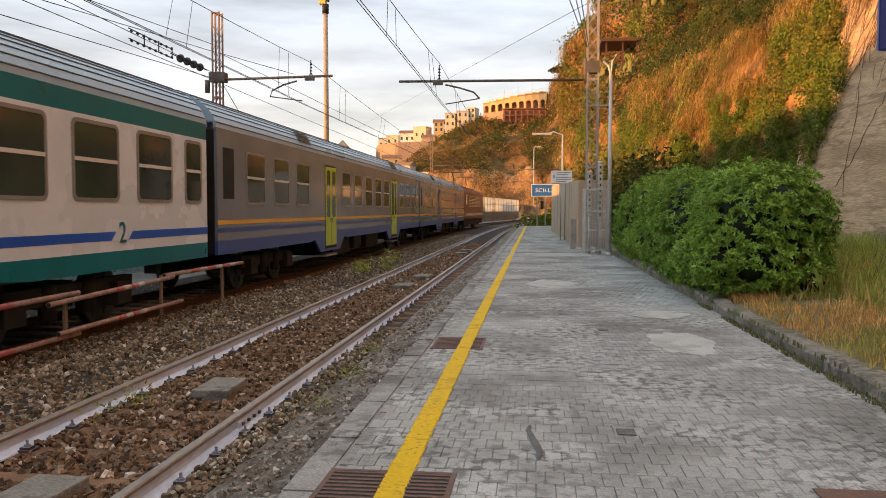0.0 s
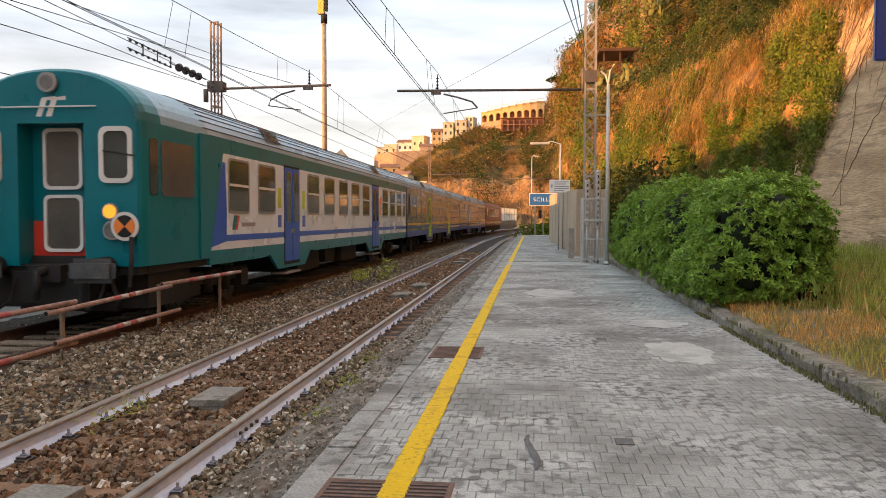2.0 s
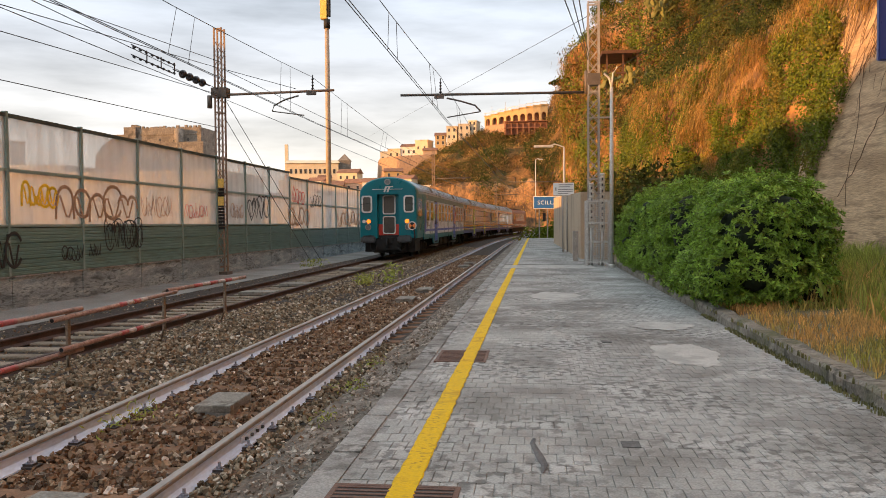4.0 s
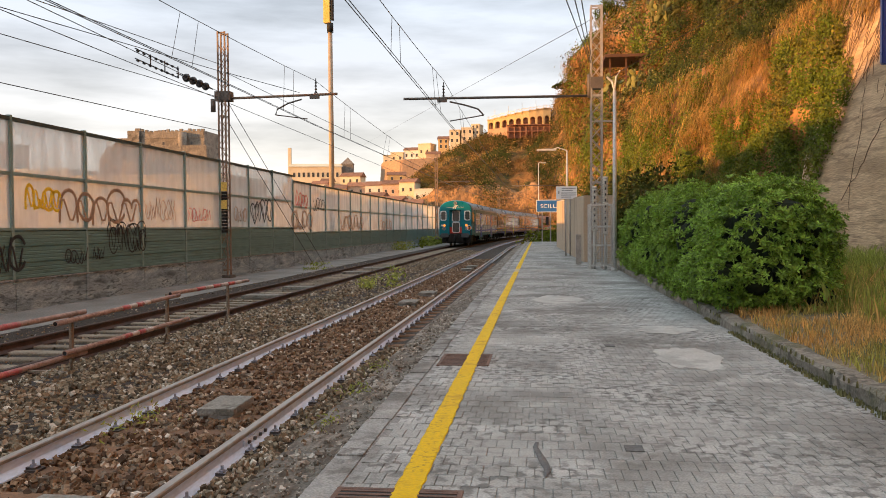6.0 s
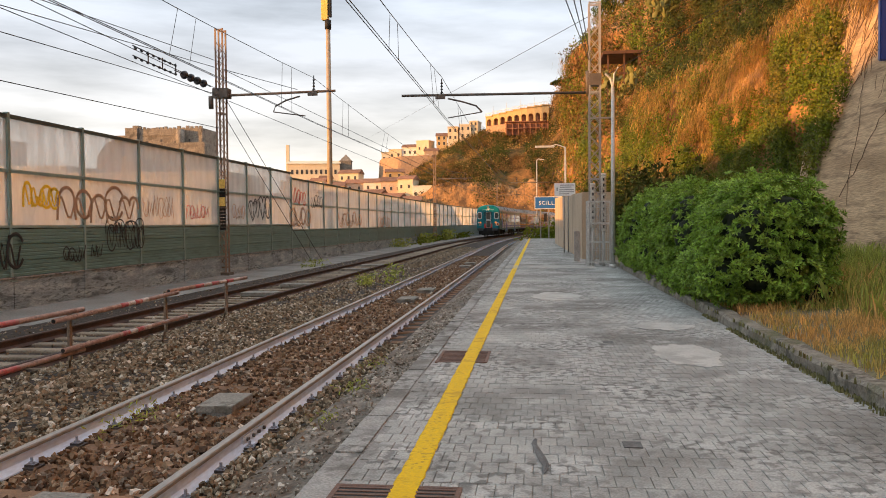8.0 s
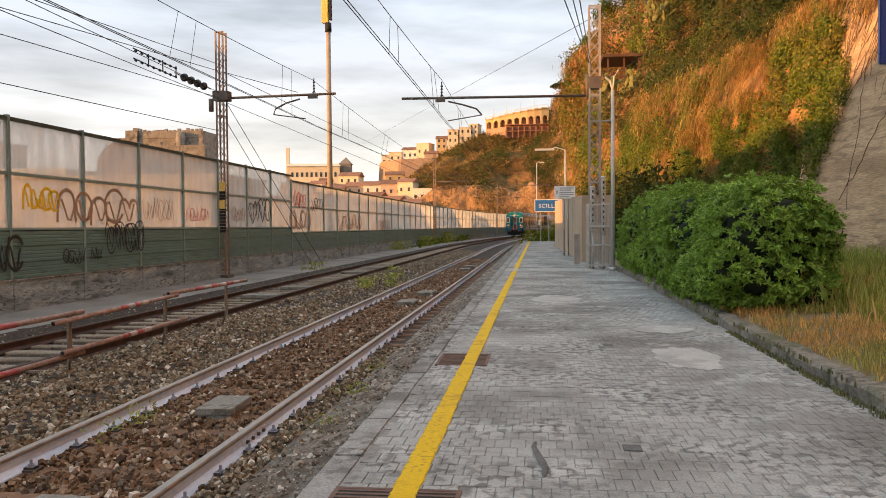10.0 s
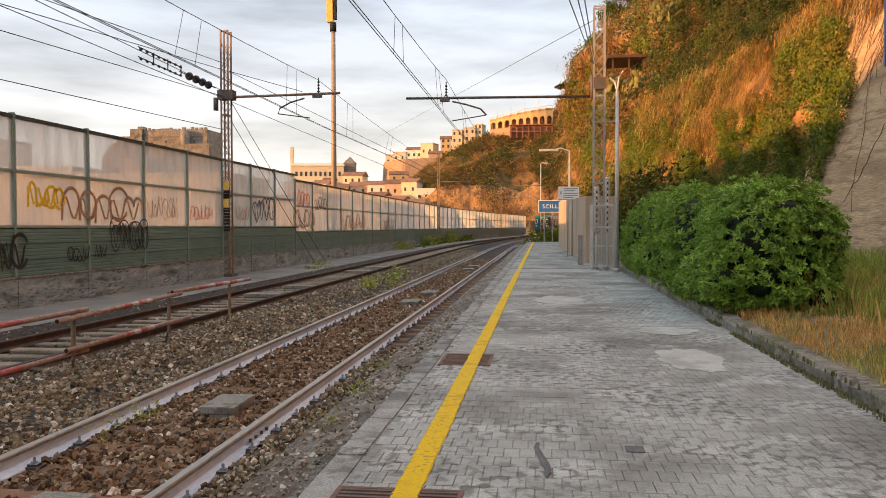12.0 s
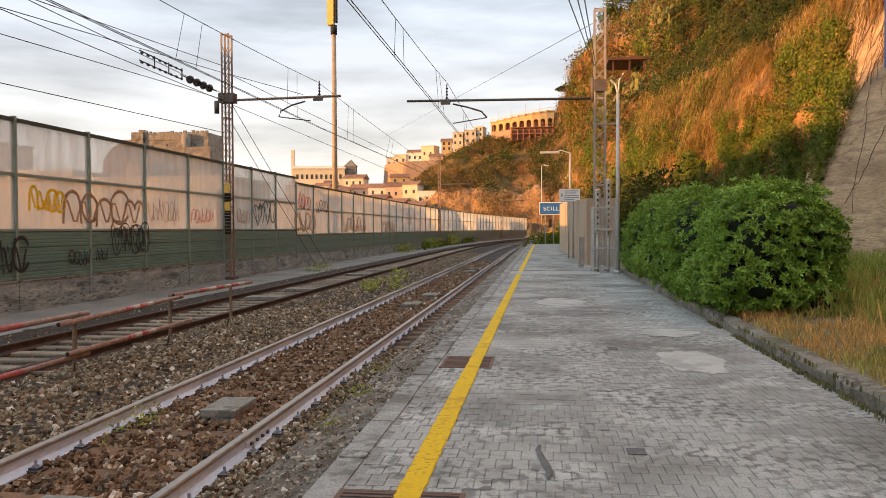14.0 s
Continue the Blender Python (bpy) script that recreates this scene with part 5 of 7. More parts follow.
def hut():
    t = thing("concrete_hut", "low board-marked concrete hut at the back of the platform", "hut", pose(0, 0, 0), kind="structure")
    a, b_, c, d = (1.80, 33.0), (1.25, 58.0), (3.1, 58.0), (3.1, 33.0)
    bm = bmesh.new()
    lo = [bm.verts.new((x, y, -0.3)) for x, y in (a, b_, c, d)]
    hi = [bm.verts.new((x, y, z)) for (x, y), z in zip((a, b_, c, d), (2.72, 3.25, 3.25, 2.72))]
    bm.faces.new(hi)
    for i in range(4):
        j = (i + 1) % 4
        bm.faces.new((lo[i], lo[j], hi[j], hi[i]))
    part("wall", bm, M["hut_concrete"], t, bevel=0.03)
    c = thing("cabinet", "narrow grey metal cabinet against the hut", "cabinet", pose(1.50, 31.2, 0))
    part("body", box(bmesh.new(), -0.10, -0.2, 0.0, 0.10, 0.2, 1.15), M["mast_grey"], c, bevel=0.01)
    part("door", box(bmesh.new(), -0.08, -0.215, 0.06, 0.08, -0.203, 1.1), M["mast_grey"], c)
    # notice on two posts
    n = thing("notice_board", "white notice plate with grey print on two posts", "sign", pose(1.36, 40.0, 0))
    part("plate", box(bmesh.new(), -0.52, -0.02, 2.82, 0.50, 0.02, 3.44), M["sign_white"], n, bevel=0.008)
    for x in (-0.05, 0.16):
        part("post", tube(bmesh.new(), (x, 0.05, 0), (x, 0.05, 3.42), 0.03, n=8), M["mast_grey"], n)
    for k, (x0, x1) in enumerate(((-0.25, 0.44), (-0.25, 0.30), (-0.28, 0.44), (-0.28, 0.44), (-0.28, 0.2))):
        z = 3.34 - k * 0.10 - (0.03 if k > 1 else 0)
        part("print", box(bmesh.new(), x0, -0.026, z - 0.02, x1, -0.0215, z + 0.02), M["print_grey"], n)
    part("print", box(bmesh.new(), -0.42, -0.026, 3.06, -0.36, -0.0215, 3.22), M["print_grey"], n)
    # station name board
    s = thing("station_name_board", "blue station name board with white letters", "sign", pose(1.05, 79.0, 0))
    part("board", box(bmesh.new(), -1.32, -0.03, 2.84, 1.32, 0.03, 4.06), M["sign_white"], s, bevel=0.01)
    part("field", box(bmesh.new(), -1.26, -0.04, 2.90, 1.26, -0.032, 4.00), M["sign_blue"], s)
    lettering("SCILLA", 0.54, M["sign_white"], s, pose(0.02, -0.046, 3.42, 90, 0, 0), "white capital letters")
    for x in (-0.75, 0.05):
        part("post", box(bmesh.new(), x - 0.06, 0.04, -0.3, x + 0.06, 0.14, 4.0), M["mast_grey"], s)
    part("signal_box", box(bmesh.new(), -0.42, -0.1, 1.6, -0.12, 0.04, 2.4), M["t_black"], s, "small black box")
    # platform lamps behind the mast
    for x, y, h, reach in ((1.62, 47.0, 5.95, -1.75), (-0.05, 98.0, 9.2, 0.9)):
        l = thing("platform_lamp", "slim platform lamp with a flat horizontal head", "street lamp", pose(x, y, -0.1))
        part("pole", tube(bmesh.new(), (0, 0, 0), (0, 0, h), 0.06, 0.045, n=10), M["lamp_grey"], l)
        b = bmesh.new()
        bars(b, [(0, 0, h), (reach * 0.3, 0, h + 0.18), (reach * 0.45, 0, h + 0.1)], 0.03)
        part("arm", b, M["lamp_grey"], l)
        part("head", box(bmesh.new(), min(reach, reach * 0.35), -0.12, h, max(reach, reach * 0.35), 0.12, h + 0.12), M["lamp_grey"], l, bevel=0.03)
    # hanging blue board close by
    n = thing("platform_sign", "navy blue platform sign with a white disc on a post", "sign", pose(3.235, 8.0, 0))
    part("panel", box(bmesh.new(), -0.04, -0.03, 2.98, 0.62, 0.03, 4.3), M["sign_navy"], n, bevel=0.01)
    part("disc", tube(bmesh.new(), (0.32, -0.032, 3.37), (0.32, -0.040, 3.37), 0.17, n=32), M["sign_white"], n)
    part("bar", box(bmesh.new(), 0.22, -0.046, 3.34, 0.42, -0.041, 3.40), M["sign_navy"], n)
    part("post", tube(bmesh.new(), (0.32, 0.08, 0), (0.32, 0.08, 4.3), 0.045, n=10), M["lamp_grey"], n)
    # tall pole behind the sound wall
    p = thing("antenna_pole", "tall tan tubular pole with a yellow antenna cover", "antenna pole", pose(-14.0, 53.2, -0.7))
    part("tube", tube(bmesh.new(), (0, 0, 0), (0, 0, 15.8), 0.20, 0.15, n=16), M["pole_tan"], p)
    part("joint", tube(bmesh.new(), (0, 0, 15.4), (0, 0, 16.0), 0.22, n=16), M["t_black"], p)
    part("cover", box(bmesh.new(), -0.42, -0.2, 16.0, 0.05, 0.2, 18.6), M["antenna_yellow"], p, bevel=0.04)
    part("cover", box(bmesh.new(), 0.08, -0.16, 16.2, 0.24, 0.16, 18.6), M["t_black"], p, bevel=0.02)


# ---- hedge ----
def hedge():
    rng = np.random.default_rng(21)
    lobes = []
    for k in range(44):
        y = 13.0 + 13.2 * (k / 43)
        w = 1.05 if y > 16 else 1.25
        for j in range(3):
            lobes.append((2.55 + w * rng.uniform(0.55, 1.5) + (0.25 if y < 16 else 0), y + rng.uniform(-0.3, 0.3), rng.uniform(0.75, 1.55) + 0.03 * (y - 13), rng.uniform(0.55, 0.85)))
    for k in range(14):
        lobes.append((rng.uniform(3.2, 4.15), rng.uniform(12.95, 13.9), rng.uniform(0.65, 1.4), rng.uniform(0.5, 0.75)))
    for k in range(40):
        lobes.append((2.55 + rng.uniform(0.30, 0.42), 12.7 + 13.3 * k / 39, rng.uniform(0.35, 0.8), rng.uniform(0.34, 0.44)))
    for k in range(10):
        lobes.append((2.85 + 0.15 * k, rng.uniform(12.55, 12.8), rng.uniform(0.4, 0.75), rng.uniform(0.32, 0.42)))
    lobes = [(min(x, 4.62 - r) if y < 16.5 else x, y, z, r) for x, y, z, r in lobes]
    t = thing("hedge", "dense glossy green evergreen hedge shrub beside the kerb", "hedge")
    # added spheres, coloured as the shade behind the leaves
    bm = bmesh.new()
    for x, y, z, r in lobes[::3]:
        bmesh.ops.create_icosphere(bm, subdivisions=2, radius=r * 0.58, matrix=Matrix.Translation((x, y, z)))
    part("inner_growth", bm, M["hedge_core"], t, "near-black cores that paint the shade inside the hedge")
    L_ = np.array(lobes)
    # shoots: whorls of long leaves at the tips of the twigs
    tips, axes = [], []
    for x, y, z, r in lobes:
        k = int(520 * r * r * (1.7 if y < 17 else 1.0))
        d = rng.normal(0, 1, (k, 3))
        d /= np.linalg.norm(d, axis=1)[:, None]
        tips.append(np.array((x, y, z)) + d * r * rng.uniform(0.78, 1.13, (k, 1)))
        axes.append(d)
    p, d = np.concatenate(tips), np.concatenate(axes)
    keep = np.ones(len(p), bool)
    for x, y, z, r in lobes:
        keep &= np.linalg.norm(p - np.array((x, y, z)), axis=1) > r * 0.76
    keep &= (p[:, 2] > 0.14) & (p[:, 0] > 2.45)
    # layered boughs with dark gaps between
    keep &= np.array([noise.fractal(Vector((a * 2.0, b * 2.0, c * 4.2)), 1.0, 2.0, 3) > -0.32 for a, b, c in p])
    p, d = p[keep], d[keep]
    ax = d + np.array((0, 0, 0.55)) + rng.normal(0, 0.25, d.shape)
    ax /= np.linalg.norm(ax, axis=1)[:, None]
    u = np.cross(ax, rng.normal(0, 1, ax.shape))
    u /= np.linalg.norm(u, axis=1)[:, None]
    w = np.cross(ax, u)
    quads = []
    for ring, (count, tilt, size) in enumerate(((6, 1.15, 0.094), (5, 0.65, 0.070))):
        for j in range(count):
            a = 2 * math.pi * (j + 0.5 * ring) / count + rng.uniform(-0.3, 0.3, (len(p), 1))
            rad = u * np.cos(a) + w * np.sin(a)
            go = ax * math.cos(tilt) + rad * math.sin(tilt)
            side = np.cross(go, ax)
            side /= np.linalg.norm(side, axis=1)[:, None] + 1e-9
            up = np.cross(side, go)
            ln = size * rng.uniform(0.7, 1.25, (len(p), 1))
            base = p - ax * 0.02 * (1 - ring)
            quads.append(np.stack([base, base + go * ln * 0.55 + side * ln * 0.19 + up * ln * 0.06, base + go * ln - up * ln * 0.10, base + go * ln * 0.55 - side * ln * 0.19 + up * ln * 0.06], 1))
    v = np.concatenate(quads).reshape(-1, 3)
    ob = new("foliage", raw("foliage", v.tolist(), np.arange(len(v)).reshape(-1, 4).tolist(), M["hedge"]))
    ob.parent = t
    tagged(ob, kind="stuff")


# ---- cliff ----
FOOT = [(-40, 12.5), (0, 10.0), (15, 9.0), (25, 8.7), (45, 8.6), (70, 8.0), (100, 6.6), (130, 6.1), (150, 7.0), (175, 10), (200, 15), (240, 30)]


def foot_x(y):
    for (a, p), (b, q) in zip(FOOT, FOOT[1:]):
        if a <= y <= b:
            return p + (q - p) * (y - a) / (b - a)
    return FOOT[-1][1]


def ledge_z(y):
    """The sloping ledge that parts the lower face from the wooded upper one."""
    return 9.2 + 0.083 * (y - 30) + 0.7 * noise.noise((y * 0.22, 0.0, 4.0))


def cliff_point(y, z):
    """A point on the rock face: leaning back, ledged and rough."""
    x = foot_x(y) + 0.12 * min(1, max(0, (118 - y) / 30)) * z + 0.16 * max(0, z - 11) * min(1, max(0, (118 - y) / 20)) + 1.10 * max(0, z - 26.5) * min(1, max(0, (y - 90) / 25))
    step = min(1.0, max(0.0, (z - ledge_z(y)) / 1.3)) * min(1.0, max(0.0, (y - 24) / 6))
    x += 2.6 * step * step * (3 - 2 * step) * min(1.0, max(0.0, (120 - y) / 14))
    rough = min(1.0, max(0.0, (y - 20) / 10)) if z < 9 else 1.0
    rough = max(0.12, rough)
    p = Vector((x, y * 0.5, z * 0.5))
    n1 = noise.fractal(p * 0.32, 1.0, 2.1, 4)
    n2 = noise.fractal(Vector((x * 0.4, y * 0.9, z * 0.35)) + Vector((7, 3, 1)), 1.0, 2.2, 4)
    far = 1.0 if y < 60 else 1.0 + (y - 60) / 80
    rib = noise.fractal(Vector((y * 1.1, z * 0.22, 11.0)), 0.9, 2.1, 3)
    return Vector((x - rough * (1.1 * n1 * far + 0.55 * n2 + 0.30 * rib), y, z))


def cliff_top(y):
    return 40 if y < 110 else 40 - 0.05 * (y - 110) + 2 * math.sin(y * 0.2)


def cliff():
    ny, nz = 420, 110
    verts, faces = [], []
    ys = [-40 + 280 * (j / ny) for j in range(ny + 1)]
    for y in ys:
        top = cliff_top(y)
        for i in range(nz + 1):
            verts.append(tuple(cliff_point(y, -0.7 + (top + 0.7) * (i / nz) ** 1.15)))
        last = verts[-1]
        verts.append((last[0] + 18, y, top + 2 + 2 * noise.noise((y * 0.1, 0, 0))))
        verts.append((last[0] + 90, y, top + 4))
    w = nz + 3
    for j in range(ny):
        for i in range(w - 1):
            a = j * w + i
            faces.append((a, a + w, a + w + 1, a + 1))
    tagged(new("cliff", raw("cliff", verts, faces, M["rock"], True)), "tall ochre rock cliff above the station", "cliff", kind="structure")
    # sprayed concrete apron at the near end
    verts, faces = [], []
    n, m = 60, 24
    for j in range(n + 1):
        y = -20 + 52 * j / n
        for i in range(m + 1):
            z = -0.3 + 13.3 * i / m
            p = cliff_point(y, z)
            verts.append((foot_x(y) + 0.12 * z - 0.42 + 0.35 * max(0, (y - 27.5)) + 0.10 * noise.fractal(Vector((y * 0.5, z * 0.5, 0)), 1, 2, 3), y, z))
    for j in range(n):
        for i in range(m):
            a = j * (m + 1) + i
            faces.append((a, a + m + 1, a + m + 2, a + 1))
    tagged(new("wall_slope", raw("wall_slope", verts, faces, M["slope_concrete"], True)), "rough sprayed-concrete retaining slope with creeper stems", "retaining wall", kind="structure")
    # bare creeper stems on the concrete
    rng = random.Random(5)
    t = thing("creeper_stems", "bare dark creeper stems on the concrete slope", "creeper")
    for k in range(170):
        y, z = rng.uniform(17.5, 27.0), rng.uniform(5.0, 12.6)
        pts = []
        dy, dz = rng.uniform(-0.04, 0.34), rng.uniform(-0.30, -0.14)
        low = 1.6 if rng.random() < 0.12 else rng.uniform(4.2, 7.0)
        for i in range(20):
            pts.append((foot_x(y) + 0.12 * z - 0.47 + 0.35 * max(0, y - 27.5), y, z))
            y += dy + rng.uniform(-0.12, 0.12)
            z += dz + rng.uniform(-0.08, 0.10)
            if z < low:
                break
        if len(pts) < 3:
            continue
        b = bmesh.new()
        bars(b, pts, rng.uniform(0.004, 0.011), 4)
        part("stem", b, M["stem"], t)


def strands(name, tops, length, width, mat, rng):
    """Long thin blades that hang down from the given points."""
    c = np.asarray(tops, float)
    k = len(c)
    ln = length * rng.uniform(0.4, 1.3, (k, 1))
    side = np.stack([rng.normal(0, 0.35, k), np.ones(k), np.zeros(k)], 1) * width * rng.uniform(0.6, 1.3, (k, 1))
    lean = np.stack([-rng.uniform(0.05, 0.35, k), rng.normal(0, 0.25, k), np.zeros(k)], 1)
    v = np.empty((k, 5, 3))
    v[:, 0], v[:, 1] = c - side, c + side
    m = c + lean * ln * 0.7 + np.array((0, 0, -0.45)) * ln
    v[:, 2], v[:, 4] = m + side * 0.8, m - side * 0.8
    v[:, 3] = c + lean * ln + np.array((0, 0, -1.0)) * ln
    return raw(name, v.reshape(-1, 3).tolist(), np.arange(k * 5).reshape(k, 5).tolist(), mat)


def plant_cover():
    """Creepers, hanging grass and scrub over the rock, dense where it grows in the place."""
    rng = np.random.default_rng(31)

    def mask(y, z):
        n = noise.fractal(Vector((y * 0.13, z * 0.20, 2.0)), 1.0, 2.0, 4)
        m = noise.fractal(Vector((y * 0.45, z * 0.30, 6.0)), 1.0, 2.0, 3)
        left = 26.3 - 0.68 * (z - 2.6) if z < 5.3 else 24.5 + 0.8 * (z - 5.5)
        if y < left + 0.8 * n + 0.5 * m:
            return "dry_grass" if z > 7.5 and m > 0.34 else None
        if y < 34.5 and z < 8.2 + 0.9 * m:
            return "ivy" if m > -0.36 else None
        top = ledge_z(y) + 0.35 * m
        if y < 72:
            if z > top + (0 if y > 29 else 3):
                return "ivy_dark" if n > -0.5 else "ivy"
            if y < 30 and z > 8.4:
                return "dry_grass" if m > 0.18 else None
            if z > top - 2.9 - 1.5 * m - (0 if y > 34 else -2.2):
                if rng.uniform() < 0.30 + 0.5 * n:
                    return "ivy"
                return "dry_grass" if m > -0.30 else None
            if n + 0.5 * m > -0.22:
                return "ivy"
            return "dry_grass" if m > -0.25 else None
        if y < 112:
            if z < 5.5 + 3 * n:
                return "ivy_dark"
            if z < top - 3 + 3 * n:
                return "ivy" if n + 0.6 * m > 0.02 else ("dry_grass" if m > 0.05 else None)
            return "brush" if n + 0.5 * m < -0.05 else ("ivy" if n > 0.22 else "ivy_dark")
        if z < 13 + 5 * n:
            return "ivy" if n + 0.5 * m > 0.15 else ("dry_grass" if m > 0.10 else None)
        return ("ivy" if m > 0.0 else "brush") if n + 0.4 * m > -0.12 else "dry_grass"

    buckets = {}

    def shower(count, y0, y1, z0, z1, size, lift, per):
        for _ in range(count):
            y, z = rng.uniform(y0, y1), rng.uniform(z0, z1)
            kind = mask(y, z)
            if not kind:
                continue
            p = cliff_point(y, z)
            base = np.array((p.x, p.y, p.z))
            out = rng.uniform(0.0, lift)
            swell = max(0.0, noise.fractal(Vector((y * 0.42, z * 0.26, 15.0)), 1.0, 2.0, 2) + 0.12)
            out += swell * (3.0 if kind == "ivy_dark" and z > 8 else 1.1) * min(1.0, max(0.0, (y - 26) / 6))
            if y < 33:
                base[0] = min(base[0], foot_x(y) + 0.12 * z - 0.42 + 0.35 * max(0, y - 27.5))
            c = base + np.array((-out, 0, 0)) + rng.normal(0, size * (2.2 if kind == "dry_grass" else (1.7 if y > 78 else 1.4)), (per, 3))
            buckets.setdefault((kind, size), []).append(c)

    shower(15000, 22, 46, 0.3, 16, 0.085, 0.24, 20)
    shower(15000, 43, 80, 0.3, 26, 0.14, 0.35, 14)
    shower(14000, 78, 165, 0.3, 40, 0.28, 0.6, 11)
    for cy, cz, cx, rr, cnt in ((131, 27.0, 6.4, 1.6, 260), (128, 30.0, 8.6, 1.8, 300), (126, 33.5, 10.6, 2.2, 320), (134, 24.0, 5.6, 1.2, 160), (125, 35.5, 12.0, 2.6, 420), (122, 38.0, 14.0, 3.0, 460)):
        for _ in range(cnt):
            v = rng.normal(0, 1, 3)
            v *= rr * rng.uniform(0.5, 1.0) / np.linalg.norm(v)
            buckets.setdefault(("ivy_dark" if rng.uniform() < 0.6 else "ivy", 0.26), []).append(np.array((cx, cy, cz)) + v + rng.normal(0, 0.25, (8, 3)))
    words = {"ivy": "green and yellowing creeper covering the rock", "ivy_dark": "dark green scrub hanging on the cliff", "dry_grass": "dry ochre grass hanging on the rock", "brush": "rusty brown brush growing on the cliff"}
    for (kind, size), lists in buckets.items():
        c = np.concatenate(lists)
        if kind == "dry_grass":
            tagged(new("hanging_grass", strands("hanging_grass", c, size * 3.4, size * 0.10, M[kind], rng)), words[kind], "dry grass", kind="stuff")
            continue
        n = np.tile((-0.8, -0.35, 0.45), (len(c), 1))
        asp = 0.85
        tagged(new("cliff_creeper", leaves("cliff_plants", c, n, size, M[kind], rng, 0.55, asp, 0.12)), words[kind], "creeper", kind="stuff")


def cliff_shed():
    """A brown flat-roofed shelter on the ledge, half hidden by plants."""
    t = thing("ledge_shelter", "rusty brown flat-roofed shelter on the cliff ledge", "shelter", pose(10.4, 95, 0))
    part("roof", box(bmesh.new(), -3.0, -3, 20.4, 4.2, 3, 20.75), M["shed_roof"], t, bevel=0.03)
    part("back_wall", box(bmesh.new(), 1.2, -2.4, 13.5, 4.0, 2.6, 20.4), M["brick_red"], t)
    for x in (-2.4, -0.6, 1.0):
        part("post", box(bmesh.new(), x - 0.09, -2.6, 13.0, x + 0.09, -2.42, 20.4), M["shed_roof"], t)
    part("balustrade", box(bmesh.new(), -2.5, -2.62, 18.2, 1.2, -2.54, 18.35), M["shed_roof"], t)


def prickly_pear(x, y, z, count, spread, seed):
    """A clump of flat oval pads, each grown from the rim of another."""
    rng = random.Random(seed)
    t = thing("prickly_pear", "yellow-green prickly pear clump on the cliff", "cactus", pose(x, y, z))
    pads = [(Vector((rng.uniform(-spread, spread) * 0.5, rng.uniform(-0.4, 0.4), 0)), rng.uniform(-0.5, 0.5), rng.uniform(0, 360)) for _ in range(7)]
    k = 0
    while k < len(pads) and len(pads) < count:
        at, tilt, yaw = pads[k]
        up = Vector((math.sin(tilt), 0, math.cos(tilt)))
        for _ in range(rng.choice((1, 2, 2))):
            pads.append((at + up * rng.uniform(0.38, 0.55) + Vector((rng.uniform(-0.15, 0.15), rng.uniform(-0.2, 0.2), 0)), tilt + rng.uniform(-0.75, 0.75), rng.uniform(0, 360)))
        k += 1
    b = bmesh.new()
    bmesh.ops.create_icosphere(b, subdivisions=2, radius=1)
    for v in b.verts:
        v.co = Vector((v.co.x * 0.19 * (1.0 + 0.25 * v.co.z), v.co.y * 0.045, 0.30 + v.co.z * 0.31))
    pad = finish(b, "pad", M["cactus"])
    for at, tilt, yaw in pads:
        ob = new("pad", pad)
        ob.parent = t
        ob.matrix_basis = pose(*at, 0, math.degrees(tilt), 0) @ pose(0, 0, 0, 0, 0, yaw)


# ---- distance: headland, town, castle ----
RIDGE = [(-260, 2), (-200, 4), (-160, 6), (-100, 8), (-70, 12), (-58, 16), (-48, 20), (-40, 27), (-27, 33.5), (-20, 35.5), (-8, 37), (4, 42), (7, 49), (14, 52)]


def ridge_z(x):
    for (a, p), (b, q) in zip(RIDGE, RIDGE[1:]):
        if a <= x <= b:
            return p + (q - p) * (x - a) / (b - a)
    return RIDGE[-1][1] if x > 0 else RIDGE[0][1]


def land(x, y):
    top = ridge_z(x) * (1.0 if y < 305 else 1.0)
    cut = 11.0 if x > -30 else max(1.0, 11 + (x + 30) * 0.5)
    front = 232 + (0 if x > -30 else (-30 - x) * 0.4)
    a = min(1, max(0, (y - front) / 7))
    b = min(1, max(0, (y - front - 5) / (296 - front)))
    rocky = noise.fractal(Vector((x * 0.06, y * 0.06, 0)), 1, 2.1, 5)
    return min(top, cut) * a + max(0, top - cut) * b ** 0.85 + (2.6 * rocky + 1.2 * noise.noise((x * 0.4, y * 0.4, 2))) * a * (1 if b < 0.92 else 0.25) - 0.8 * (1 - a)


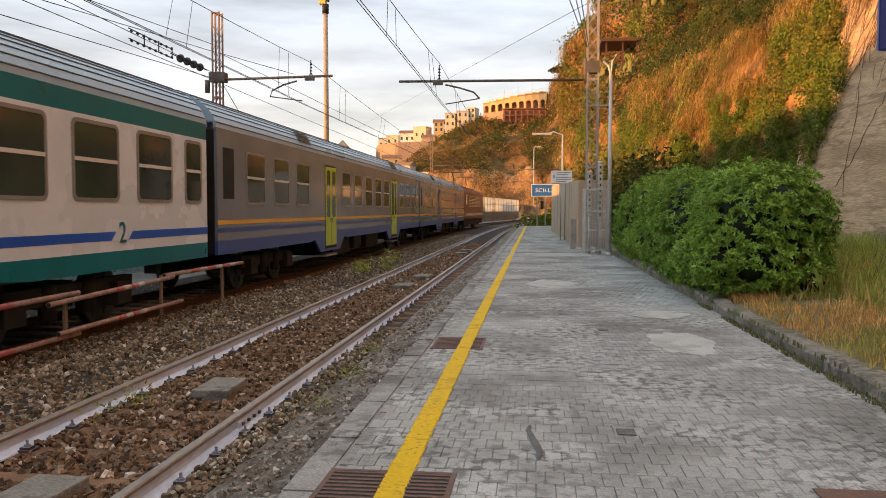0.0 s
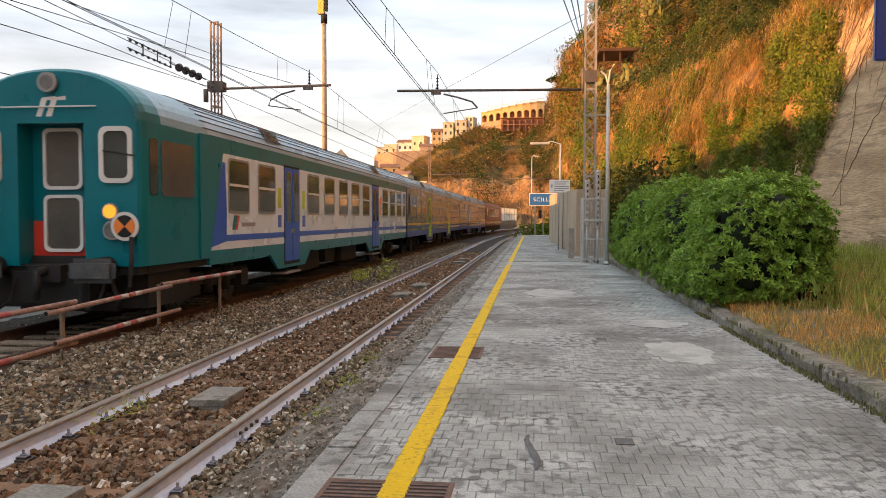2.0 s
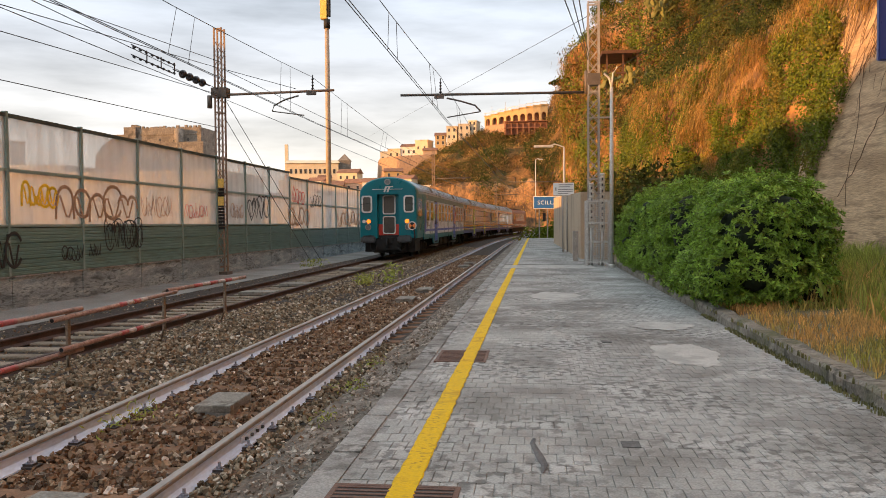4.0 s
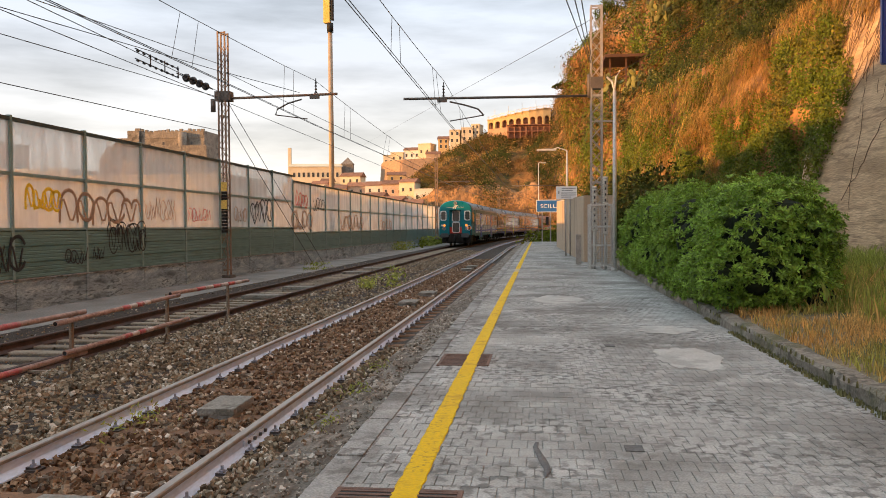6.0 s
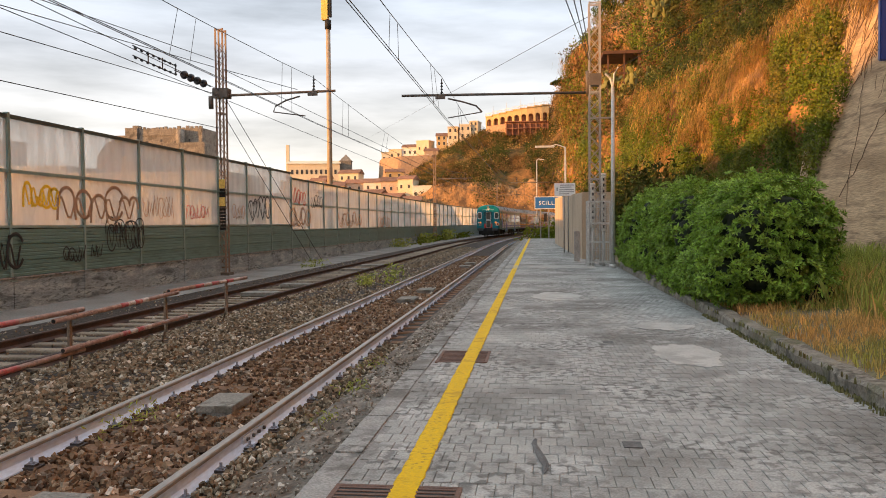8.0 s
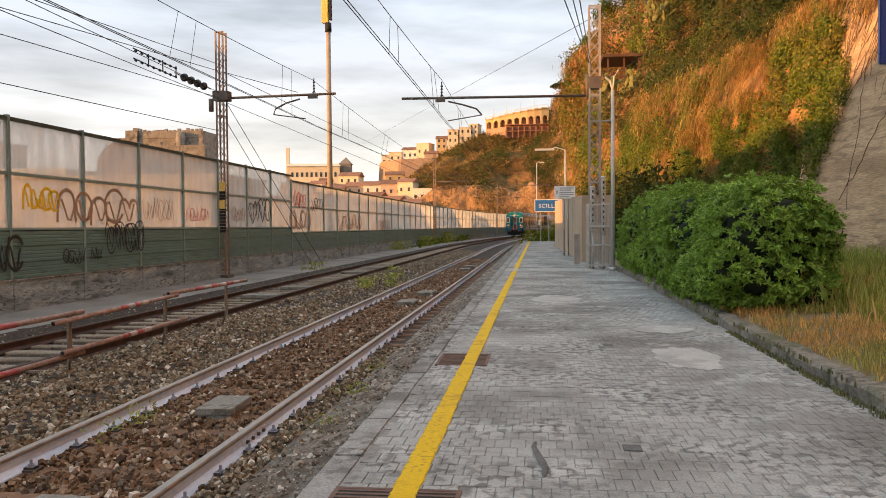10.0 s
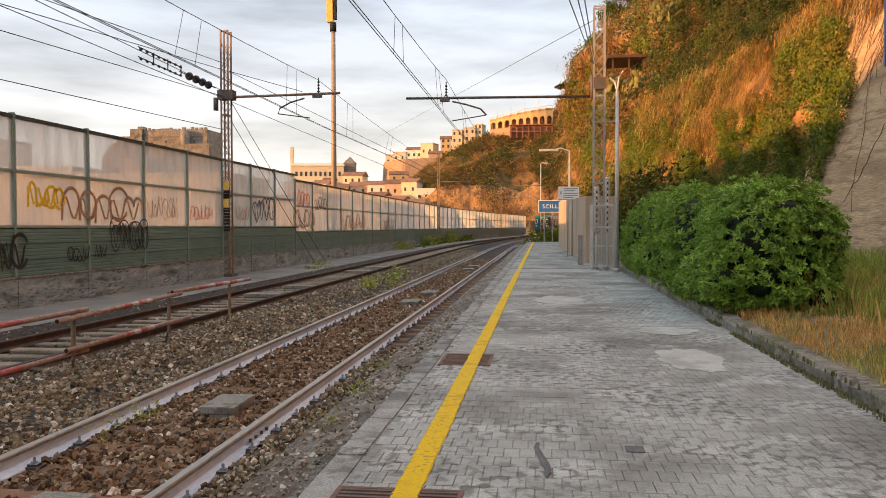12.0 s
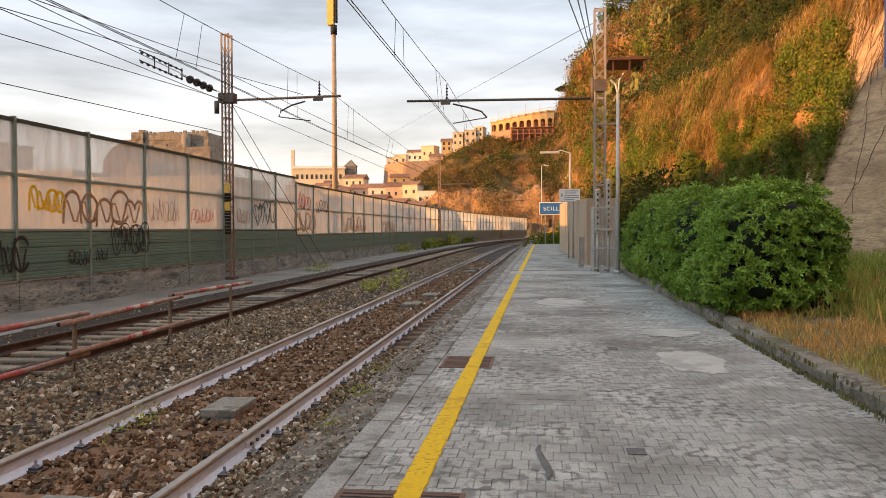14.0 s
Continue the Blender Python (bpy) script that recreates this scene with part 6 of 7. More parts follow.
def headland():
    verts, faces = [], []
    nx, ny = 170, 60
    for i in range(nx + 1):
        x = -260 + 276 * (i / nx) ** 0.72
        for j in range(ny + 1):
            y = 226 + 120 * (j / ny) ** 1.3
            verts.append((x + 0.9 * noise.noise((x * 0.2, y * 0.2, 7)), y, land(x, y)))
    for i in range(nx):
        for j in range(ny):
            a = i * (ny + 1) + j
            faces.append((a, a + ny + 1, a + ny + 2, a + 1))
    me = raw("headland", verts, faces, M["scrub"], True)
    me.materials.append(M["rock"])
    for f in me.polygons:
        c, n = f.center, f.normal
        rock = noise.fractal(Vector((c.x * 0.08, c.z * 0.12, 3)), 1, 2, 4)
        if (c.y < 243 and c.x > -40) or abs(n.z) < 0.55 + 0.25 * rock:
            f.material_index = 1
    tagged(new("headland", me), "scrub-covered rocky headland beyond the station", "hillside", kind="structure")
    rng = np.random.default_rng(41)
    for kind, cnt, size in (("ivy_dark", 9500, 0.42), ("brush", 8500, 0.40), ("dry_grass", 3500, 0.34)):
        pts = []
        for _ in range(cnt):
            x, y = rng.uniform(-60, 14), rng.uniform(234, 300)
            if noise.fractal(Vector((x * 0.09, y * 0.05, 4 if kind == "ivy_dark" else (9 if kind == "dry_grass" else 17))), 1, 2, 3) < (-0.16 if y > 250 else 0.10):
                continue
            pts.append(np.array((x, y, land(x, y) + 0.5)) + rng.normal(0, rng.uniform(0.4, 1.0), (10, 3)) * (1, 1, 0.8))
        c = np.concatenate(pts)
        tagged(new("hillside_scrub", leaves("hillside_scrub", c, np.tile((-0.3, -0.6, 0.6), (len(c), 1)), size, M[kind], rng, 0.7, 0.8, 0.15)), "patchy bushes on the far hillside", "scrub", kind="stuff")


WINDOW_MESH = {}


def house(x, y, z, w, d, h, turn, wall, floors, cols, roof="flat", side_cols=2, name="house", label="", category="house"):
    """A plain plastered house: walls, a tiled roof or parapet, and set-in windows. It faces -y before the turn."""
    t = thing(name, label or "plastered house with small dark windows", category, pose(x, y, z, 0, 0, turn), group="houses of the town")
    part("wall", box(bmesh.new(), -w / 2, -d / 2, -9, w / 2, d / 2, h), M[wall], t)
    if roof == "tile":
        b = bmesh.new()
        o = 0.35
        pts = [(-w / 2 - o, -d / 2 - o, h), (w / 2 + o, -d / 2 - o, h), (w / 2 + o, d / 2 + o, h), (-w / 2 - o, d / 2 + o, h)]
        lo = [b.verts.new(p) for p in pts]
        r0, r1 = b.verts.new((-w / 2 - o, 0, h + d * 0.22)), b.verts.new((w / 2 + o, 0, h + d * 0.22))
        for q in ((lo[0], lo[1], r1, r0), (lo[2], lo[3], r0, r1), (lo[1], lo[2], r1), (lo[3], lo[0], r0), (lo[3], lo[2], lo[1], lo[0])):
            b.faces.new(q)
        part("roof", b, M["roof_tile"], t, "terracotta tiled roof")
    else:
        b = bmesh.new()
        box(b, -w / 2 - 0.15, -d / 2 - 0.15, h, w / 2 + 0.15, d / 2 + 0.15, h + 0.25)
        part("parapet", b, M[wall], t)
    if "w" not in WINDOW_MESH:
        b = bmesh.new()
        box(b, -0.5, -0.04, 0, 0.5, 0.06, 1.6)
        WINDOW_MESH["w"] = finish(b, "window", M["dark_window"])
        b = bmesh.new()
        box(b, -0.62, -0.10, -0.12, 0.62, 0.02, 0.0)
        WINDOW_MESH["sill"] = finish(b, "sill", M["plaster_white"])
        b = box(bmesh.new(), -0.62, -0.09, 1.6, 0.62, 0.02, 1.72)
        WINDOW_MESH["lintel"] = finish(b, "lintel", M["plaster_white"])
    fh = h / floors
    for f in range(floors):
        zz = f * fh + fh * 0.28
        spots = [((i + 0.5) / cols * w - w / 2, -d / 2, 0) for i in range(cols)]
        spots += [(-w / 2, (i + 0.5) / side_cols * d - d / 2, -90) for i in range(side_cols)]
        for px, py, a in spots:
            win = new("window", WINDOW_MESH["w"])
            win.parent = t
            win.matrix_basis = pose(px, py, zz, 0, 0, a) @ Matrix.Diagonal((0.72, 1, 0.72, 1)) if w < 9 else pose(px, py, zz, 0, 0, a)
            for piece in ("sill", "lintel"):
                s = new(piece, WINDOW_MESH[piece])
                s.parent = win
    return t


def town():
    C = "plaster_cream plaster_pink plaster_white plaster_ochre".split()
    rng = random.Random(12)
    # houses along the skyline, descending to the left of the terrace
    for x, y, z, w, d, h, mat, fl, co, rf in (
            (-31, 299, 32.2, 3.8249999999999997, 6, 5.04, "plaster_cream", 2, 2, "flat"), (-26.5, 298, 32.7, 4.25, 6, 5.18, "plaster_cream", 2, 2, "flat"), (-35.5, 299, 30.2, 3.8249999999999997, 6, 3.96, "plaster_ochre", 2, 2, "tile"),
            (-22.8, 299, 35.2, 3.06, 6, 3.96, "plaster_cream", 2, 2, "flat"), (-42, 301, 28.0, 5, 6, 4.6, "plaster_cream", 1, 2, "flat"), (-47.5, 302, 27, 6, 6, 3.5, "plaster_white", 1, 3, "tile"),
            (-53, 302, 26.0, 5, 6, 3.6, "plaster_cream", 1, 2, "flat"), (-57, 302, 24.6, 4, 6, 4, "plaster_cream", 1, 2, "flat"),
            (-38.5, 292, 24.5, 5, 5, 3.6, "plaster_pink", 1, 2, "tile"), (-60, 262, 9, 6, 7, 6, "plaster_pink", 2, 2, "tile"), (-53, 258, 9, 6, 7, 6.0, "plaster_white", 2, 2, "tile"),
            (-46, 252, 7, 6.5, 7, 8, "plaster_pink", 2, 3, "tile"), (-40.5, 250, 7.5, 5, 6, 8, "plaster_cream", 2, 2, "tile"), (-35, 246, 5, 6, 6, 8, "plaster_white", 2, 3, "flat"),
            (-50, 244, 4, 6, 6, 7, "plaster_white", 2, 2, "tile"), (-58, 246, 4, 7, 6, 6.5, "plaster_cream", 2, 3, "flat"), (-43, 238, 2.5, 6, 6, 7, "plaster_cream", 2, 3, "tile"),
            (-66, 256, 6, 7, 7, 8, "plaster_cream", 2, 2, "tile"), (-72, 250, 4, 8, 7, 8, "plaster_ochre", 2, 3, "flat"), (-37, 236, 2.0, 5, 6, 6.5, "plaster_pink", 2, 2, "tile"),
            (-29, 231, 0, 8, 6, 6.5, "plaster_white", 1, 4, "flat"), (-64, 272, 13, 7, 7, 6, "plaster_cream", 2, 3, "tile"), (-48, 268, 14, 6, 6, 5, "plaster_ochre", 2, 2, "tile"), (-18, 228, -0.5, 9, 5, 5.0, "plaster_white", 1, 4, "flat")):
        house(x, y, z, w, d, h, rng.uniform(-14, 14), mat, fl, co, rf, label="sunlit %s house on the hillside" % mat.replace("_", " ").replace("plaster ", "").strip())
    # the crowded lower quarter
    for k in range(26):
        x, y = rng.uniform(-82, -38), rng.uniform(234, 276)
        z = 1.0 + (y - 234) * 0.27 + rng.uniform(-0.8, 0.8)
        mat = rng.choice(("plaster_cream", "plaster_white", "plaster_pink", "plaster_ochre", "plaster_cream"))
        house(x, y, z, rng.uniform(3.6, 6.0), rng.uniform(4, 6), rng.uniform(3.6, 6.2), rng.uniform(-20, 20), mat, 2, 2, rng.choice(("tile", "tile", "flat")), 2, label="small sunlit %s house in the lower quarter" % mat.replace("plaster_", ""))
    # masonry bluff under the skyline houses
    b = bmesh.new()
    outline = [(-60, 296), (-58, 288), (-50, 284), (-38, 286), (-35, 296)]
    lo = [b.verts.new((x * 1.0, y, 8)) for x, y in outline]
    hi = [b.verts.new((x * 0.985, y + 1.5, 25.4 + (x + 60) * 0.05)) for x, y in outline]
    b.faces.new(hi)
    for i in range(5):
        b.faces.new((lo[i], lo[(i + 1) % 5], hi[(i + 1) % 5], hi[i]))
    solo("bastion", b, M["bluff"], "rounded brown masonry bastion below the skyline houses", "bastion", bevel=0.4)
    # church
    c = thing("church", "pale church with a long nave, tower and dome", "church", pose(-80, 284, 14, 0, 0, 10))
    part("nave", box(bmesh.new(), -9.5, -5, -10, 9.0, 5, 9.3), M["plaster_cream"], c)
    b = bmesh.new()
    lo = [b.verts.new(p) for p in ((-9.9, -5.4, 9.3), (9.4, -5.4, 9.3), (9.4, 5.4, 9.3), (-9.9, 5.4, 9.3))]
    r = [b.verts.new((-9.9, 0, 10.7)), b.verts.new((9.4, 0, 10.7))]
    for q in ((lo[0], lo[1], r[1], r[0]), (lo[2], lo[3], r[0], r[1]), (lo[1], lo[2], r[1]), (lo[3], lo[0], r[0])):
        b.faces.new(q)
    part("roof", b, M["plaster_cream"], c)
    part("tower", box(bmesh.new(), -10.5, -1, -10, -9.4, 1, 16.4), M["plaster_cream"], c)
    part("facade", box(bmesh.new(), 9.1, -3.6, -10, 13, 4, 10.4), M["castle_stone"], c)
    b = bmesh.new()
    bmesh.ops.create_cone(b, cap_ends=True, segments=4, radius1=3.4, radius2=0.1, depth=2.6, matrix=Matrix.Translation((11.0, 0, 11.7)) @ Matrix.Rotation(radians(45), 4, "Z"))
    part("gable", b, M["castle_stone"], c)
    for k in range(10):
        part("window", box(bmesh.new(), -8.2 + k * 1.7, -5.1, 5.6, -7.4 + k * 1.7, -4.95, 7.2), M["dark_window"], c)
    part("aisle", box(bmesh.new(), -11.5, -9, -10, 8, -5.4, 3.2), M["plaster_cream"], c)
    # castle on its rock
    k = thing("castle", "weathered stone fortress with stepped walls and towers", "castle", pose(-134.5, 280, 0))
    part("keep", box(bmesh.new(), -8, -6, 8, 16, 8, 36.4), M["castle_stone"], k)
    part("gatehouse", box(bmesh.new(), -12.5, -7, 8, -8.1, 6, 36.8), M["castle_stone"], k)
    part("rampart", box(bmesh.new(), -17, -6, 8, -12.6, 6, 34.3), M["castle_stone"], k)
    part("lower_wall", box(bmesh.new(), 2, -9, 8, 18, -6.2, 31), M["castle_stone"], k)
    part("turret", tube(bmesh.new(), (8.5, -7.5, 26), (8.5, -7.5, 35.8), 1.6, n=14), M["castle_stone"], k)
    for i in range(4):
        part("window", box(bmesh.new(), -5 + i * 5.3, -6.12, 31.0 + 0.6 * (i % 2), -4.4 + i * 5.3, -5.95, 32.0 + 0.6 * (i % 2)), M["dark_window"], k)
    rr = random.Random(8)
    for i in range(15):
        x = -7.9 + i * 1.62
        part("parapet", box(bmesh.new(), x, -6.02, 36.4, x + rr.uniform(0.9, 1.5), -5.2, 36.4 + rr.uniform(0.2, 0.9)), M["castle_stone"], k)
    part("look_out", box(bmesh.new(), -11.2, -4, 36.8, -9.2, -1, 38.0), M["castle_stone"], k)
    part("string_course", box(bmesh.new(), -8.1, -6.2, 33.9, 16.1, -5.9, 34.3), M["castle_stone"], k)
    b = bmesh.new()
    sweep(b, [(-24, 8), (-23, 27), (-20, 31.2), (-17.2, 32.6), (-15, 33), (-13, 8)], -7, 7, 12)
    for v in b.verts:
        v.co += Vector((1, 0.4, 1)) * 1.2 * noise.fractal(v.co * 0.22, 1, 2.1, 4)
    part("outcrop", b, M["castle_stone"], k, "rough rock outcrop below the walls")
    b = bmesh.new()
    bmesh.ops.create_icosphere(b, subdivisions=5, radius=1, matrix=Matrix.LocRotScale((-138, 284, 4), None, (25, 20, 29)))
    for v in b.verts:
        v.co += v.normal * 2.6 * noise.fractal(v.co * 0.09, 1, 2.1, 5)
    solo("castle_rock", b, M["castle_stone"], "bare rock crag carrying the fortress", "rock", kind="structure")
    # arcaded terrace on the ridge
    t = thing("arcaded_terrace", "curved cream terrace with round arches over a red-brown building", "terrace", pose(0, 0, 0))
    n = 9
    for i in range(n):
        u0, u1 = i / n, (i + 1) / n
        p, q = Vector((-18.6 + 22.8 * u0, 293 - 7 * math.sin(u0 * 2.2), 0)), Vector((-18.6 + 22.8 * u1, 293 - 7 * math.sin(u1 * 2.2), 0))
        z0, z1 = 36.9 + 0.6 * u0, 40.2 + 3.3 * u0
        yaw = math.degrees(math.atan2(q.y - p.y, q.x - p.x))
        ln = (q - p).length
        b = bmesh.new()
        # a pier-and-arch bay: outline with an arched opening
        A = [(0, 0), (ln, 0), (ln, z1 - z0), (0, z1 - z0)]
        hw, spring = ln * 0.34, (z1 - z0) * 0.42
        arch = [(ln / 2 + hw * math.cos(a), spring + hw * math.sin(a)) for a in [math.pi * s / 10 for s in range(11)]]
        loop = [(0, 0), (0, z1 - z0), (ln, z1 - z0), (ln, 0), (ln / 2 + hw, 0)] + arch + [(ln / 2 - hw, 0)]
        f0 = [b.verts.new((x, 0, z)) for x, z in loop]
        f1 = [b.verts.new((x, 0.8, z)) for x, z in loop]
        b.faces.new(f0)
        b.faces.new(f1[::-1])
        for s in range(len(loop)):
            e = (s + 1) % len(loop)
            b.faces.new((f0[e], f0[s], f1[s], f1[e]))
        ob = part("arch", b, M["plaster_ochre"], t)
        ob.matrix_basis = pose(p.x, p.y, z0, 0, 0, yaw)
        ob = part("plinth", box(bmesh.new(), 0, 0.05, -5, ln, 1.7, 0), M["bluff"], t)
        ob.matrix_basis = pose(p.x, p.y, z0, 0, 0, yaw)
        ob = part("recess", box(bmesh.new(), 0, 1.4, 0, ln, 1.7, z1 - z0), M["brick_red"], t)
        ob.matrix_basis = pose(p.x, p.y, z0, 0, 0, yaw)
        ob = part("deck", box(bmesh.new(), -0.1, -0.3, z1 - z0, ln + 0.1, 6, z1 - z0 + 0.3), M["plaster_ochre"], t)
        ob.matrix_basis = pose(p.x, p.y, z0, 0, 0, yaw)
        b = bmesh.new()
        for s in range(5):
            tube(b, (s * ln / 5, -0.2, z1 - z0 + 0.3), (s * ln / 5, -0.2, z1 - z0 + 1.2), 0.06, n=5)
        box(b, 0, -0.24, z1 - z0 + 1.1, ln, -0.16, z1 - z0 + 1.25)
        ob = part("railing", b, M["plaster_white"], t)
        ob.matrix_basis = pose(p.x, p.y, z0, 0, 0, yaw)
        if i % 2 == 1:
            ob = part("lamp", tube(bmesh.new(), (0, 0.5, z1 - z0), (0, 0.5, z1 - z0 + 3.4), 0.07, n=5), M["lamp_grey"], t)
            ob.matrix_basis = pose(p.x, p.y, z0, 0, 0, yaw)
    b = bmesh.new()
    box(b, -11, 283.5, 32.5, 4, 290, 36.9)
    part("lower_storey", b, M["brick_red"], t, "red-brown storey")
    for i in range(8):
        part("pillar", box(bmesh.new(), -10.8 + i * 2.05, 282.4, 32.5, -10.4 + i * 2.05, 283.4, 36.4), M["brick_red"], t)
    for zz in (34.6, 36.9):
        part("balcony", box(bmesh.new(), -11.2, 282.2, zz, 4.1, 283.5, zz + 0.25), M["brick_red"], t)
    # umbrella pine on the crest
    p = thing("umbrella_pine", "small umbrella pine on the cliff crest", "tree", pose(4.4, 136, 22))
    part("trunk", tube(bmesh.new(), (1.6, 0, -2), (0.2, 0, 2.5), 0.16, 0.1, n=8), M["t_grime"], p)
    r2 = np.random.default_rng(3)
    a = r2.uniform(0, 2 * np.pi, 900)
    rr = np.sqrt(r2.uniform(0, 1, 900)) * 2.2
    c_ = np.stack([np.cos(a) * rr, np.sin(a) * rr, 2.7 + r2.uniform(0, 0.8, 900) * (1 - (rr / 2.4) ** 2)], 1)
    ob = new("crown", leaves("crown", c_, np.tile((0, 0, 1.0), (900, 1)), 0.35, M["ivy_dark"], r2, 0.6, 0.5))
    ob.parent = p


def near_town():
    """Houses beyond the sound wall; unseen blocks are added to keep the station in shade."""
    # the first five stand out of view, added to cast shade
    for x, y, w, d, h, mat, fl, co, sc in (
            (-34, 12, 14, 26, 10.8, "plaster_cream", 3, 5, 8), (-34, -14, 14, 24, 13.8, "plaster_pink", 4, 5, 8), (-36, -42, 16, 26, 14, "plaster_cream", 4, 5, 8), (-36, -74, 16, 30, 15, "plaster_white", 4, 5, 8),
            (-54, 37, 14, 38, 9.6, "plaster_ochre", 3, 5, 6), (-44, 80, 28, 12, 7.2, "plaster_cream", 1, 0, 3), (-31, 112, 20, 12, 5.4, "plaster_cream", 1, 0, 3),
            (-86, 112, 12, 12, 15.2, "plaster_white", 4, 4, 4), (-71, 112, 10, 12, 10.6, "plaster_white", 3, 3, 4)):
        house(x, y, -0.7, w, d, h, 0, mat, fl, co, "flat", sc, label="plastered house or added unseen shade block behind the sound wall", category="apartment house")
    for x, y, w, d, h, mat, turn in ((-70, 132, 26, 12, 7.5, "plaster_cream", -8), (-62, 160, 20, 12, 6.2, "plaster_pink", 8), (-92, 128, 24, 12, 9.5, "plaster_ochre", 0),
                                     (-48, 168, 14, 12, 5.2, "plaster_cream", 12), (-40, 192, 16, 12, 5.6, "plaster_white", 0), (-104, 160, 30, 14, 11, "plaster_cream", 0)):
        house(x, y, -0.7, w, d, h, turn, mat, 2, 6, "tile", 3, label="long sunlit house seen through the sound screen", category="house")


# ---- trackside small things ----
def weeds():
    rng = np.random.default_rng(61)
    for (x, y, r, n, s) in ((-4.9, 22.5, 0.3, 160, 0.16), (-4.4, 24.0, 0.35, 60, 0.25), (-1.95, 8.3, 0.15, 60, 0.06), (-1.9, 6.9, 0.12, 50, 0.05), (-2.05, 9.8, 0.2, 50, 0.05), (-3.7, 6.9, 0.25, 90, 0.06), (-9.4, 33, 0.5, 120, 0.15), (-10.8, 62, 0.8, 200, 0.3), (-10.6, 75, 1.0, 260, 0.4), (-10.4, 90, 1.2, 300, 0.5)):
        c = np.stack([rng.normal(x, r * 0.5, n), rng.normal(y, r, n), rng.uniform(-0.31, -0.31 + s * 2.2, n)], 1)
        t = tagged(new("weed_tuft", leaves("weed_tuft", c, np.tile((0.2, -0.4, 0.5), (n, 1)), s, M["grass"], rng, 0.9, 0.25)), "green weed tuft growing in the ballast", "weeds", kind="stuff")
    # scrub at the end of the platform and along the far wall
    for x, y, rx, ry, h, n in ((1.6, 86, 2.6, 4, 1.3, 1600), (4.6, 98, 3, 9, 2.4, 2200), (4.8, 112, 2.6, 8, 2.2, 1600), (-10.6, 84, 0.5, 14, 0.5, 420), (-9.7, 112, 0.6, 16, 0.6, 600), (5.6, 44, 1.6, 10, 4.6, 3200), (5.4, 62, 1.8, 12, 4.4, 2800), (4.8, 32, 1.0, 4, 3.4, 1500), (7.5, 135, 2, 8, 3, 1200)):
        c = np.stack([rng.normal(x, rx * 0.5, n), rng.normal(y, ry * 0.5, n), rng.uniform(0, 1, n) ** 1.4 * h - 0.3], 1)
        tagged(new("trackside_bush", leaves("trackside_bush", c, np.tile((-0.2, -0.5, 0.7), (n, 1)), 0.34 if y > 70 else 0.26, M["ivy"] if y > 70 else M["ivy_dark"], rng, 0.8, 0.6)), "untidy green bushes beside the line", "bush", kind="stuff")


# ---- train ----
WHEELS = []
COACH_L, HALF = 25.95, 1.42


def bogie(parent, y):
    b = bmesh.new()
    for sx in (-1, 1):
        box(b, sx * 1.02 - 0.06, y - 1.7, 0.48, sx * 1.02 + 0.06, y + 1.7, 0.72)
        for yy in (y - 1.25, y + 1.25):
            box(b, sx * 1.08 - 0.12, yy - 0.2, 0.32, sx * 1.08 + 0.12, yy + 0.2, 0.66)
        for yy in (-0.45, 0.45):
            tube(b, (sx * 1.08, y + yy, 0.3), (sx * 1.08, y + yy, 0.75), 0.11, n=10)
    box(b, -1.0, y - 0.25, 0.4, 1.0, y + 0.25, 0.75)
    part("bogie_frame", b, M["t_grime"], parent)
    for yy in (y - 1.25, y + 1.25):
        w = bmesh.new()
        tube(w, (-0.95, 0, 0), (0.95, 0, 0), 0.07, n=10)
        for sx in (-1, 1):
            tube(w, (sx * 0.68, 0, 0), (sx * 0.81, 0, 0), 0.46, n=28)
            tube(w, (sx * 0.815, 0, 0), (sx * 0.835, 0, 0), 0.16, n=12)
            for s in range(6):
                a = s * math.pi / 3
                tube(w, (sx * 0.81, 0.3 * math.cos(a), 0.3 * math.sin(a)), (sx * 0.825, 0.3 * math.cos(a), 0.3 * math.sin(a)), 0.07, n=8)
        ob = part("wheelset", w, M["t_steel"], parent)
        ob.matrix_basis = pose(0, yy, 0.46)
        WHEELS.append((ob, yy))


def roof_profile(n=26):
    """From the right cantrail over to the left one, in even steps."""
    fine = []
    for k in range(201):
        a = math.pi * k / 200
        c, s = math.cos(a), math.sin(a)
        fine.append((HALF * math.copysign(abs(c) ** 0.94, c), 3.16 + 0.80 * abs(s)))
    run = [0.0]
    for p, q in zip(fine, fine[1:]):
        run.append(run[-1] + math.hypot(q[0] - p[0], q[1] - p[1]))
    pts, j = [], 0
    for k in range(n + 1):
        want = run[-1] * k / n
        while j < 199 and run[j + 1] < want:
            j += 1
        u = (want - run[j]) / (run[j + 1] - run[j])
        pts.append((fine[j][0] + (fine[j + 1][0] - fine[j][0]) * u, fine[j][1] + (fine[j + 1][1] - fine[j][1]) * u))
    return pts


def coach_window(t, y0, y1, side, split=True, z0=1.80, z1=2.86, frame_mat="t_frame"):
    x = side * HALF
    o, i = rounded(y0, z0, y1, z1, 0.10), rounded(y0 + 0.05, z0 + 0.05, y1 - 0.05, z1 - 0.05, 0.07)
    w = part("window", slab_plate(bmesh.new(), i, x - side * 0.03, x + side * 0.006), M["t_glass"], t)
    part("window_frame", ring_plate(bmesh.new(), o, i, x - side * 0.02, x + side * 0.014), M[frame_mat], w)
    if split:
        part("glazing_bar", box(bmesh.new(), min(x, x + side * 0.018), y0 + 0.05, z0 + 0.52, max(x, x + side * 0.018), y1 - 0.05, z0 + 0.57), M["t_rubber"], w)


